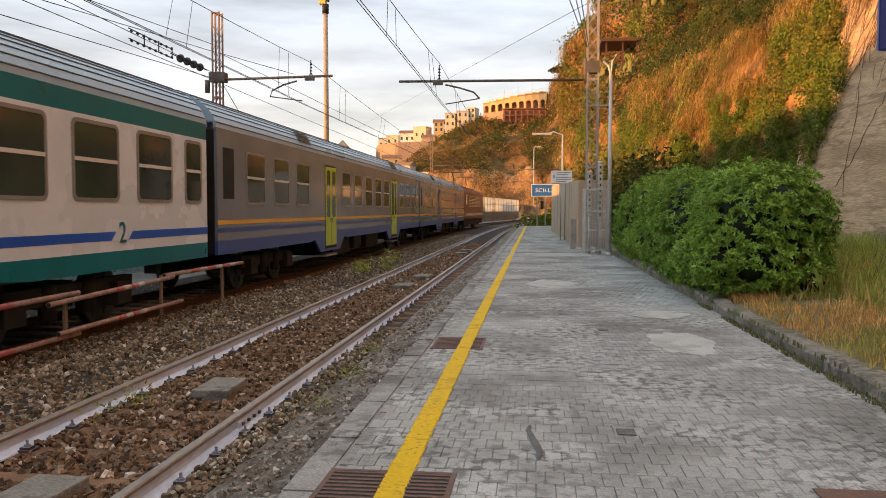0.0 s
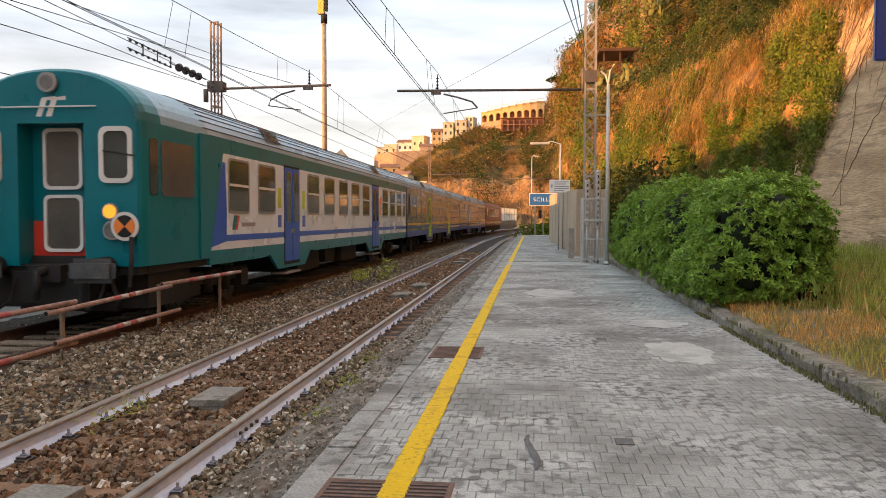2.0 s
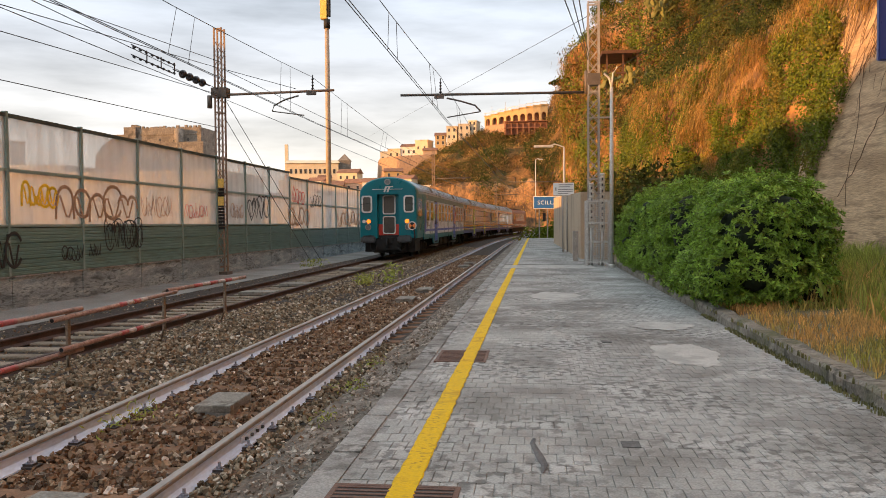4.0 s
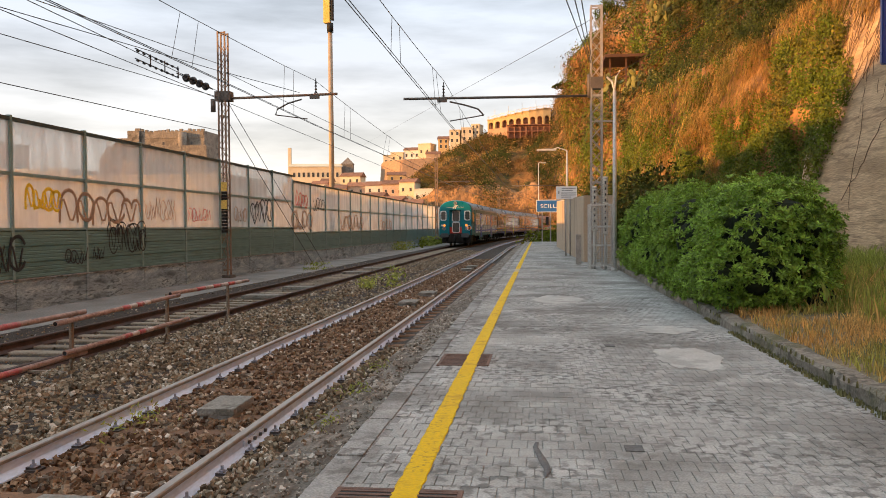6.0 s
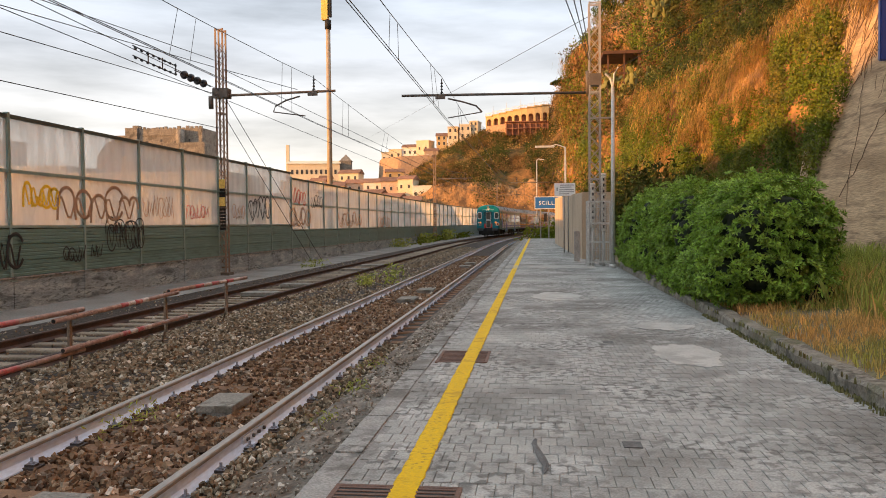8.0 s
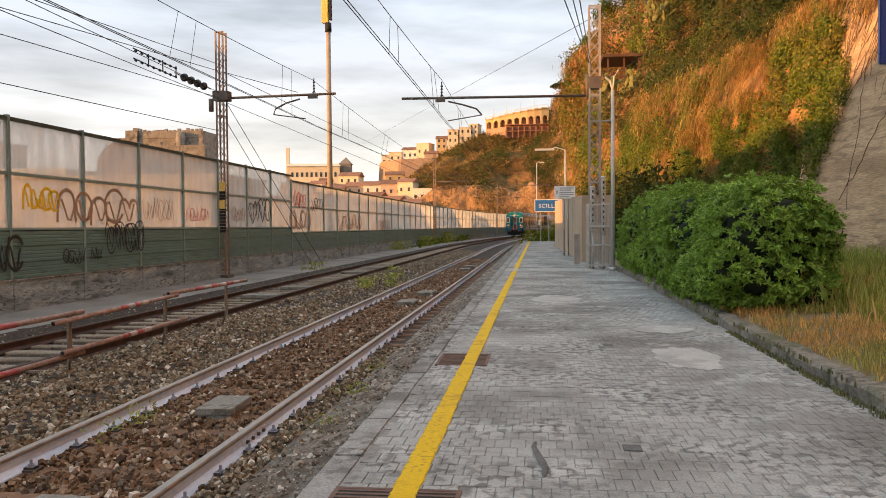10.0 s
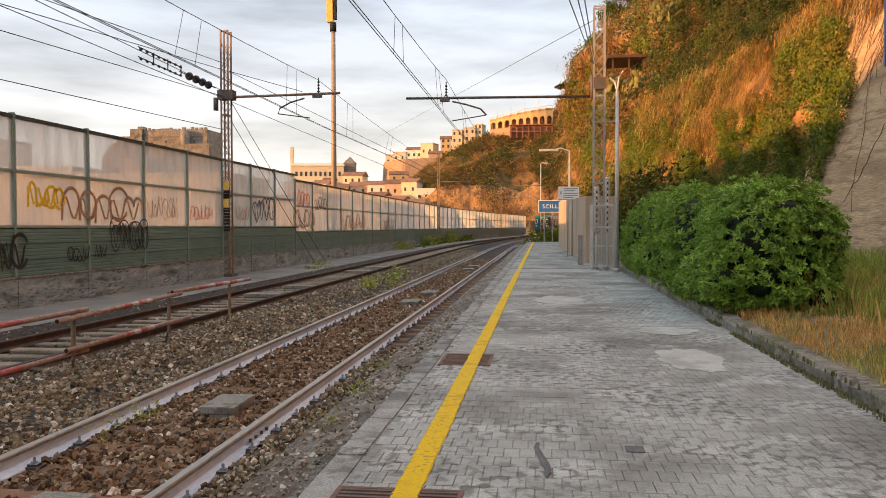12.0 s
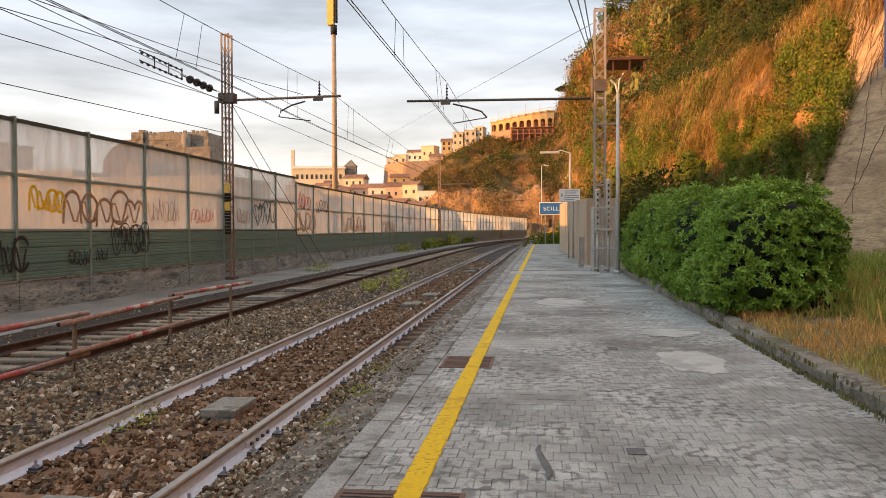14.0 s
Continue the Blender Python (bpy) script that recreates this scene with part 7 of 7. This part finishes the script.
def coach_door(t, y0, y1, side, mat):
    x = side * HALF
    d = part("door", box(bmesh.new(), min(x - side * 0.03, x + side * 0.004), y0, 0.62, max(x - side * 0.03, x + side * 0.004), y1, 2.95), M["t_black"], t)
    m = (y0 + y1) / 2
    for a, b in ((y0 + 0.04, m - 0.02), (m + 0.02, y1 - 0.04)):
        leaf = part("door_leaf", box(bmesh.new(), min(x - side * 0.02, x + side * 0.016), a, 0.70, max(x - side * 0.02, x + side * 0.016), b, 2.90), M[mat], d)
        wn = rounded(a + 0.10, 1.50 if mat != "t_blue" else 1.62, b - 0.10, 2.80, 0.08)
        part("door_glass", slab_plate(bmesh.new(), wn, x, x + side * 0.022), M["t_glass"], leaf)
        part("handle", box(bmesh.new(), min(x, x + side * 0.04), b - 0.10 if a < m - 0.3 else a + 0.02, 1.36, max(x, x + side * 0.04), b - 0.02 if a < m - 0.3 else a + 0.10, 1.46), M["t_frame"], leaf)


def skirt(t, mat, doors, y0, y1, top):
    """Lower side sheet with dips at the doors and a rise over the bogies."""
    pts = [(y0, 0.86)]
    for a, b in doors:
        pts += [(a - 1.55, 0.86), (a - 1.0, 0.90), (a - 0.45, 0.55), (b + 0.45, 0.55), (b + 1.0, 0.90), (b + 1.55, 0.86)]
    pts += [(y1, 0.86)]
    for side in (-1, 1):
        b = bmesh.new()
        x = side * HALF
        slab_plate(b, pts + [(y1, top), (y0, top)], x - side * 0.06, x)
        part("skirt", b, M[mat], t)


def coach(name, label, livery, cab=False, door_paint=""):
    """Local y runs along the coach from its rear end; z is over the rail."""
    t = thing(name, label, "train coach")
    y0, y1 = (0.0, COACH_L)
    side_mat, low, band, roofline, door_mat = {"white": ("t_white", "t_green", "t_blue", "t_green", "t_blue"), "grey": ("t_grey", "t_indigo", "t_indigo", "t_grey", "t_lime")}[livery]
    door_mat = door_paint or door_mat
    doors = [(7.7, 8.95), (18.0, 19.3)]
    sy = 3.35 if cab else 0.12
    # sides
    for side in (-1, 1):
        x = side * HALF
        part("side_wall", box(bmesh.new(), min(x - side * 0.05, x), sy, 1.12, max(x - side * 0.05, x), y1 - 0.1, 2.92), M[side_mat], t)
        part("cantrail", box(bmesh.new(), min(x - side * 0.05, x), sy, 2.92, max(x - side * 0.05, x), y1 - 0.1, 3.20), M[roofline], t)
        spans = [(sy, doors[0][0]), (doors[0][1], doors[1][0]), (doors[1][1], y1 - 0.1)]
        for a, b in spans:
            part("stripe", box(bmesh.new(), min(x, x + side * 0.004), a, 1.27, max(x, x + side * 0.004), b, 1.39 if livery == "white" else 1.36), M[band], t)
            if livery == "grey":
                part("stripe", box(bmesh.new(), min(x, x + side * 0.004), a, 1.42, max(x, x + side * 0.004), b, 1.50), M["t_yellow"], t)
        for a, b in doors:
            coach_door(t, a, b, side, door_mat)
        ws = [9.65 + 1.69 * k for k in range(5)] + [20.04, 21.70, 23.35]
        ws += [4.25, 5.92] if cab else [1.6, 3.3, 5.0]
        for a in ws:
            coach_window(t, a, a + 1.14, side)
        coach_window(t, 24.95, 25.62, side, True)
        if not cab:
            part("end_panel", box(bmesh.new(), min(x, x + side * 0.004), 0.4, 1.9, max(x, x + side * 0.004), 0.95, 2.86), M["t_black"], t)
    skirt(t, low, doors, sy, y1 - 0.1, 1.12)
    # roof with ribs
    rp = roof_profile()
    b = bmesh.new()
    sweep(b, rp, sy - (0.0 if not cab else 2.6), y1 - 0.06)
    part("roof", b, M["t_roof"], t)
    for k in range(1, len(rp) - 1):
        x, z = rp[k]
        r = part("roof_rib", tube(bmesh.new(), (x, sy - (0 if not cab else 0.4), z + 0.004), (x, y1 - 0.1, z + 0.004), 0.012, n=5), M["t_rib"], t)
    for yy in ((6.6, 18.6) if cab else (5.5, 18.6)):
        for side in (-1, 1):
            b = bmesh.new()
            for k in range(10):
                z = 3.40 + 0.03 * k
                x = side * (1.345 - 0.018 * k)
                box(b, min(x, x + side * 0.05), yy, z, max(x, x + side * 0.05), yy + 1.0, z + 0.014)
            part("roof_vent", b, M["t_grey"], t)
    # ends, bellows, floor, under-floor gear
    part("floor_pan", box(bmesh.new(), -1.36, 0.4, 0.86, 1.36, y1 - 0.15, 1.12), M["t_black"], t)
    part("end_wall", box(bmesh.new(), -1.36, y1 - 0.16, 0.9, 1.36, y1 - 0.1, 3.3), M["t_black"], t)
    if not cab:
        part("end_wall", box(bmesh.new(), -1.36, 0.12, 0.9, 1.36, 0.18, 3.3), M["t_black"], t)
    b = bmesh.new()
    for k in range(3):
        sweep(b, [(x * 0.93, z - 0.05) for x, z in rp] + [(-1.2, 1.0), (1.2, 1.0)], y1 - 0.1 + k * 0.07, y1 - 0.05 + k * 0.07)
    part("gangway", b, M["t_black"], t)
    for a, e, h in ((9.6, 11.8, 0.32), (12.4, 13.6, 0.42), (14.4, 16.6, 0.36)):
        part("equipment_box", box(bmesh.new(), -1.15, a, h, 1.15, e, 0.88), M["t_grime"], t, bevel=0.03)
    if not cab:
        bogie(t, 3.9)
        bogie(t, 22.1)
    for side in (-1, 1):
        for a, e in doors:
            part("step", box(bmesh.new(), min(side * 1.1, side * 1.45), a, 0.40, max(side * 1.1, side * 1.45), e, 0.45), M["t_frame"], t)
    return t


def cab_end(t):
    """The rounded green driving end with its inset gangway door."""
    # body of the cab: side profile carried from the face to the saloon
    rp = roof_profile()
    ring = [(HALF, 0.98), (HALF, 2.0), *rp, (-HALF, 2.0), (-HALF, 0.98)]
    b = bmesh.new()
    rows = []
    for y, k in ((0.10, 0.955), (0.16, 0.985), (0.30, 1.0), (3.34, 1.0)):
        rows.append([b.verts.new((x * k, y, 1.0 + (z - 1.0) * (0.5 + 0.5 * k) if z > 3.2 else z)) for x, z in ring])
    n = len(ring)
    for p, q in zip(rows, rows[1:]):
        for i in range(n):
            j = (i + 1) % n
            b.faces.new((p[i], p[j], q[j], q[i]))
    b.faces.new(rows[-1])
    part("cab_shell", b, M["t_green"], t)
    # front wall in four pieces round the door recess
    w0 = HALF * 0.955
    b = bmesh.new()
    top = [(x * 0.955, 1.0 + (z - 1.0) * 0.9775) for x, z in rp]
    zt = 3.12
    for sx in (-1, 1):
        pts = [(sx * 0.53, 0.98), (sx * w0, 0.98), (sx * w0, 2.0)]
        arcs = [p for p in top if p[0] * sx >= 0.53]
        arcs.sort(key=lambda p: p[1])
        pts += arcs
        zc = max(p[1] for p in arcs)
        pts += [(sx * 0.53, zc + 0.02)]
        a_ = [b.verts.new((x, 0.10, z)) for x, z in pts]
        b.faces.new(a_)
    mid = sorted([p for p in top if abs(p[0]) <= 0.56], key=lambda p: p[0])
    a_ = [b.verts.new((x, 0.10, z)) for x, z in [(-0.53, zt)] + [(-0.53, mid[0][1])] + mid + [(0.53, mid[-1][1])] + [(0.53, zt)]]
    b.faces.new(a_)
    for sx in (-1, 1):
        b.faces.new([b.verts.new(p) for p in ((sx * 0.53, 0.10, 0.98), (sx * 0.53, 0.10, zt), (sx * 0.53, 0.50, zt), (sx * 0.53, 0.50, 0.98))])
    b.faces.new([b.verts.new(p) for p in ((-0.53, 0.10, zt), (0.53, 0.10, zt), (0.53, 0.50, zt), (-0.53, 0.50, zt))])
    part("cab_face", b, M["t_green"], t)
    part("door_recess", box(bmesh.new(), -0.53, 0.48, 0.98, 0.53, 0.52, zt), M["t_green"], t)
    for z0, z1 in ((2.14, 3.08), (1.18, 2.06)):
        o, i = rounded(-0.32, z0, 0.32, z1, 0.10), rounded(-0.27, z0 + 0.05, 0.27, z1 - 0.05, 0.08)
        turn = pose(0, 0, 0, 0, 0, 90)
        g = bmesh.new()
        slab_plate(g, i, 0.43, 0.458)
        ring_b = bmesh.new()
        ring_plate(ring_b, o, i, 0.40, 0.46)
        for q in (g, ring_b):
            for v in q.verts:
                v.co = Vector((v.co.y, v.co.x, v.co.z))
        p = part("end_door_glass", g, M["t_cabglass"], t)
        part("end_door_frame", ring_b, M["t_rubber"], p)
    part("threshold_panel", box(bmesh.new(), -0.525, 0.462, 0.99, 0.525, 0.478, 1.66), M["t_red"], t, "red lower panel")
    for sx in (-1, 1):
        a, c = (sx * 1.30, sx * 0.78) if sx < 0 else (sx * 0.78, sx * 1.30)
        o, i = rounded(a, 2.22, c, 3.06, 0.12), rounded(a + 0.07, 2.29, c - 0.07, 2.99, 0.09)
        g, r = bmesh.new(), bmesh.new()
        slab_plate(g, i, 0.085, 0.12)
        ring_plate(r, o, i, 0.06, 0.12)
        for q in (g, r):
            for v in q.verts:
                v.co = Vector((v.co.y, v.co.x, v.co.z))
        p = part("windscreen", g, M["t_cabglass"] if sx < 0 else M["t_glass"], t)
        part("windscreen_gasket", r, M["t_rubber"], p, "pale rubber gasket")
        part("wiper", tube(bmesh.new(), (sx * 0.85, 0.05, 2.70), (sx * 1.36, 0.05, 2.62), 0.012, n=5), M["t_black"], t)
        # lamps
        cl = part("lamp_housing", tube(bmesh.new(), (sx * 0.98, 0.09, 1.52), (sx * 0.98, 0.045, 1.52), 0.145, n=20), M["t_frame"], t)
        part("lamp_lens", tube(bmesh.new(), (sx * 0.98, 0.05, 1.52), (sx * 0.98, 0.035, 1.52), 0.115, n=20), M["t_lens"], cl)
        cl = part("lamp_housing", tube(bmesh.new(), (sx * 0.95, 0.09, 1.80), (sx * 0.95, 0.045, 1.80), 0.125, n=20), M["t_frame"], t)
        part("lamp_lens", tube(bmesh.new(), (sx * 0.95, 0.05, 1.80), (sx * 0.95, 0.035, 1.80), 0.10, n=20), M["t_lamp"], cl, "glowing amber lens")
        # buffers
        bf = part("buffer_stem", tube(bmesh.new(), (sx * 0.88, 0.3, 0.98), (sx * 0.88, -0.30, 0.98), 0.16, 0.14, n=16), M["t_black"], t)
        part("buffer_head", box(bmesh.new(), sx * 0.88 - 0.36, -0.40, 0.76, sx * 0.88 + 0.36, -0.26, 1.12), M["t_buffer"], bf, bevel=0.11)
        b = bmesh.new()
        bars(b, [(sx * 0.52, 0.0, 0.8), (sx * 0.56, -0.12, 0.45), (sx * 0.70, -0.14, 0.36), (sx * 0.86, -0.1, 0.5), (sx * 0.9, 0.1, 0.9)], 0.026)
        part("brake_hose", b, M["t_black"], t)
    part("lamp_side", tube(bmesh.new(), (-1.18, 0.09, 1.80), (-1.18, 0.04, 1.80), 0.085, n=16), M["t_rubber"], t)
    # round tail disc, four sectors
    d = part("tail_disc", tube(bmesh.new(), (1.20, 0.03, 1.58), (1.20, 0.01, 1.58), 0.215, n=28), M["t_rubber"], t, "round orange and black tail disc")
    for k in range(4):
        b = bmesh.new()
        c = b.verts.new((1.20, 0.004, 1.58))
        arc = [b.verts.new((1.20 + 0.165 * math.cos(a), 0.004, 1.58 + 0.165 * math.sin(a))) for a in [radians(45 + 90 * k + 9 * s) for s in range(11)]]
        for p, q in zip(arc, arc[1:]):
            b.faces.new((c, p, q))
        part("sector", b, M["t_black"] if k % 2 == 0 else M["t_orange"], d)
    # roof lamp, emblem shapes, line
    c = part("roof_lamp", tube(bmesh.new(), (0.0, 0.10, 3.72), (0.0, 0.02, 3.72), 0.15, n=20), M["t_frame"], t)
    part("roof_lamp_lens", tube(bmesh.new(), (0.0, 0.03, 3.72), (0.0, 0.01, 3.72), 0.10, n=20), M["t_lens"], c)
    for dx in (-0.10, 0.06):
        b = bmesh.new()
        pts = [(-0.12 + dx, 3.22), (-0.03 + dx, 3.22), (0.06 + dx, 3.46), (0.20 + dx, 3.46), (0.20 + dx, 3.52), (-0.02 + dx, 3.50)]
        va = [b.verts.new((x, 0.094, z)) for x, z in pts]
        b.faces.new(va)
        part("emblem", b, M["t_rubber"], t)
    part("grab_rail", tube(bmesh.new(), (-0.75, 0.06, 3.36), (0.75, 0.06, 3.36), 0.014, n=5), M["t_rubber"], t)
    # cab sides
    for side in (-1, 1):
        x = side * HALF
        o = rounded(0.75, 2.05, 1.95, 2.92, 0.08)
        w = part("cab_side_window", slab_plate(bmesh.new(), o, x, x + side * 0.012), M["t_cabglass"], t)
        part("cab_side_window", slab_plate(bmesh.new(), rounded(0.36, 2.05, 0.62, 2.92, 0.06), x, x + side * 0.012), M["t_glass"], t)
        part("cab_door_frame", box(bmesh.new(), min(x, x + side * 0.03), 2.45, 1.0, max(x, x + side * 0.03), 3.32, 3.18), M["t_green"], t)
        b = bmesh.new()
        slab_plate(b, [(3.36, 1.13), (3.42, 1.13), (4.02, 2.92), (3.36, 2.92)], x, x + side * 0.005)
        part("livery_wedge", b, M["t_green"], t)
        b = bmesh.new()
        slab_plate(b, [(3.42, 1.18), (4.15, 1.27), (4.17, 1.9), (4.10, 2.75), (3.99, 2.75)], x, x + side * 0.008)
        part("livery_wedge", b, M["t_blue"], t)
        part("logo_patch", slab_plate(bmesh.new(), [(4.45, 1.48), (4.62, 1.48), (4.75, 1.76), (4.55, 1.76)], x, x + side * 0.005), M["t_green"], t)
        part("logo_patch", slab_plate(bmesh.new(), [(4.64, 1.48), (4.72, 1.48), (4.86, 1.76), (4.77, 1.76)], x, x + side * 0.005), M["t_red"], t)
        part("logo_bar", box(bmesh.new(), min(x, x + side * 0.004), 4.95, 1.54, max(x, x + side * 0.004), 5.75, 1.62), M["print_grey"], t)
        part("notice_patch", box(bmesh.new(), min(x, x + side * 0.004), 7.25, 1.95, max(x, x + side * 0.004), 7.5, 2.4), M["t_lime"], t)
        part("notice_patch", box(bmesh.new(), min(x, x + side * 0.004), 7.25, 1.50, max(x, x + side * 0.004), 7.5, 1.78), M["t_blue"], t)
        part("notice_patch", box(bmesh.new(), min(x, x + side * 0.004), 9.2, 1.95, max(x, x + side * 0.004), 9.45, 2.4), M["t_lime"], t)
        part("notice_patch", box(bmesh.new(), min(x, x + side * 0.004), 9.2, 1.50, max(x, x + side * 0.004), 9.45, 1.78), M["t_blue"], t)
        part("notice_patch", box(bmesh.new(), min(x, x + side * 0.004), 19.5, 1.88, max(x, x + side * 0.004), 19.78, 2.5), M["t_red"], t)
        part("notice_ring", slab_plate(bmesh.new(), [(19.64 + 0.10 * math.cos(k * math.pi / 10), 2.10 + 0.13 * math.sin(k * math.pi / 10)) for k in range(20)], x, x + side * 0.007), M["t_white"], t)
        part("notice_bar", box(bmesh.new(), min(x, x + side * 0.009), 19.57, 2.07, max(x, x + side * 0.009), 19.71, 2.13), M["t_red"], t)
        lettering("2", 0.42, M["t_green"], t, pose(x + side * 0.012, 22.9, 1.36, 90, 0, 90 * side))
        part("number_field", slab_plate(bmesh.new(), [(22.6, 1.26), (23.05, 1.26), (23.2, 1.40), (22.75, 1.40)], x, x + side * 0.007), M["t_white"], t)
    # coupling and underparts
    b = bmesh.new()
    box(b, -1.35, 0.15, 0.85, 1.35, 0.6, 1.0)
    box(b, -0.25, -0.1, 0.75, 0.25, 0.3, 1.0)
    tube(b, (0, 0.1, 0.95), (0, -0.3, 0.9), 0.07)
    tube(b, (0, -0.28, 0.95), (0, -0.30, 0.5), 0.05)
    box(b, -0.80, 0.5, 0.26, 0.80, 0.8, 0.55)
    box(b, -1.25, 0.62, 0.30, 1.25, 2.4, 0.97)
    box(b, -0.62, 0.05, 0.42, 0.62, 0.6, 0.9)
    part("coupling", b, M["t_black"], t)
    b = bmesh.new()
    bars(b, [(1.30, 0.02, 1.42), (1.34, -0.06, 1.1), (1.30, -0.05, 0.7), (1.1, 0.0, 0.45), (0.95, 0.05, 0.8)], 0.035)
    part("jumper_cable", b, M["t_black"], t)


LOCO_L = 17.6


def locomotive():
    t = thing("locomotive", "brick-red electric locomotive with louvred sides", "locomotive")
    b = bmesh.new()
    ring = [(HALF, 0.95), (HALF, 3.2), (1.15, 3.62), (-1.15, 3.62), (-HALF, 3.2), (-HALF, 0.95)]
    sweep(b, ring, 0.3, LOCO_L)
    part("body", b, M["t_loco"], t, bevel=0.05)
    for side in (-1, 1):
        x = side * HALF
        for a in (3.4, 6.2, 9.0, 11.8):
            for k in range(8):
                part("louvre", box(bmesh.new(), min(x, x + side * 0.03), a, 2.0 + k * 0.13, max(x, x + side * 0.03), a + 2.3, 2.07 + k * 0.13), M["t_grey"], t)
        part("stripe", box(bmesh.new(), min(x, x + side * 0.006), 0.5, 1.2, max(x, x + side * 0.006), LOCO_L - 0.3, 1.45), M["t_grey"], t)
        part("cab_window", slab_plate(bmesh.new(), rounded(1.0, 2.2, 1.9, 3.0, 0.08), x, x + side * 0.012), M["t_glass"], t)
    for a in (-0.9, 0.25):
        part("end_window", box(bmesh.new(), a, 0.27, 2.3, a + 0.65, 0.31, 3.0), M["t_glass"], t)
    part("underframe", box(bmesh.new(), -1.3, 0.5, 0.4, 1.3, LOCO_L - 0.3, 0.95), M["t_black"], t)
    b = bmesh.new()
    box(b, -0.7, 2, 3.62, 0.7, 15, 3.80)
    for y in (3.0, 13.0):
        bars(b, [(0, y, 3.8), (0, y + 1.3, 4.3), (0, y, 4.95)], 0.04)
        tube(b, (-0.8, y, 4.97), (0.8, y, 4.97), 0.03)
    part("pantograph", b, M["t_grime"], t)
    for y in (3.4, 13.8):
        bogie(t, y)
    return t


CAB_CUT = 0.75


def shorten(t):
    """The driving coach has a shorter cab: draw the saloon in by CAB_CUT."""
    for ob in t.children_recursive:
        at = ob.matrix_basis.translation.y
        if at > 3.3:
            ob.matrix_basis = Matrix.Translation((0, -CAB_CUT, 0)) @ ob.matrix_basis
        elif ob.type == "MESH":
            for v in ob.data.vertices:
                v.co.y -= CAB_CUT * min(1.0, max(0.0, (v.co.y - 1.95) / 1.35))


def train():
    c = coach("driving_coach", "white and green driving coach with blue doors", "white", True)
    cab_end(c)
    shorten(c)
    bogie(c, 3.7)
    bogie(c, 22.1 - CAB_CUT)
    a = coach("coach", "grey and indigo coach with lime green doors", "grey")
    b = coach("coach", "grey coach with indigo lower side and amber stripe", "grey", door_paint="t_indigo")
    l = locomotive()
    n = COACH_L - CAB_CUT
    return [(c, 0.0, n), (a, n + 0.25, COACH_L), (b, n + COACH_L + 0.5, COACH_L), (l, n + 2 * COACH_L + 0.75, LOCO_L)]


TRAIN_CARS = []


def on_track(s):
    """A place on the far track's centre line, s metres along it."""
    if s <= BEND_AT:
        return Vector((FAR_X, s, RAIL_Z))
    a = (s - BEND_AT) / RADIUS
    return Vector((FAR_X + RADIUS * (1 - math.cos(a)), BEND_AT + RADIUS * math.sin(a), RAIL_Z))


def tail(t):
    """How far along the track the rear end of the train stands: it gathers speed, then holds it."""
    u = min(t, 4.2)
    return -11.5 + 10.24 * u + 0.5516 * u * u + 15.04 * (t - u)


def car_pose(s, length):
    p, q = on_track(s + 3.9), on_track(s + length - 3.9)
    d = (q - p).normalized()
    yaw = math.degrees(math.atan2(-d.x, d.y))
    o = p - d * 3.9
    return pose(o.x, o.y, o.z, 0, 0, yaw)


def motions():
    times = [k * 0.25 for k in range(57)]
    for ob, offset, length in TRAIN_CARS:
        walk(ob, [(t, car_pose(tail(t) + offset, length)) for t in times])
    # wheels roll with the train, at most 80 degrees a step
    for ob, y in WHEELS[:8]:
        rows, a, last = [], 0.0, tail(0)
        for k in range(421):
            t = k / 30
            a -= min(80.0, math.degrees((tail(t) - last) / 0.46))
            last = tail(t)
            rows.append((t, pose(0, y, 0.46, a, 0, 0)))
        walk(ob, rows)


ground_sheet()
paving = platform_body()
kerb()
bank()
trackbed()
cliff()
headland()
sound_wall()
tracks()
masts()
overhead()
hut()
cage()
pipe_fence()
hedge()
plant_cover()
cliff_shed()
for spot in ((8.2, 84, 15.2, 60, 3.4, 1), (9.6, 92, 15.4, 56, 3.4, 2), (11.3, 76, 20.2, 48, 3.0, 3), (8.8, 70, 13.2, 30, 2.2, 4), (8.4, 88, 13.4, 44, 3.0, 5)):
    prickly_pear(*spot)
town()
near_town()
TRAIN_CARS += train()
weeds()
platform_marks()
stones()
pavers(paving)
motions()
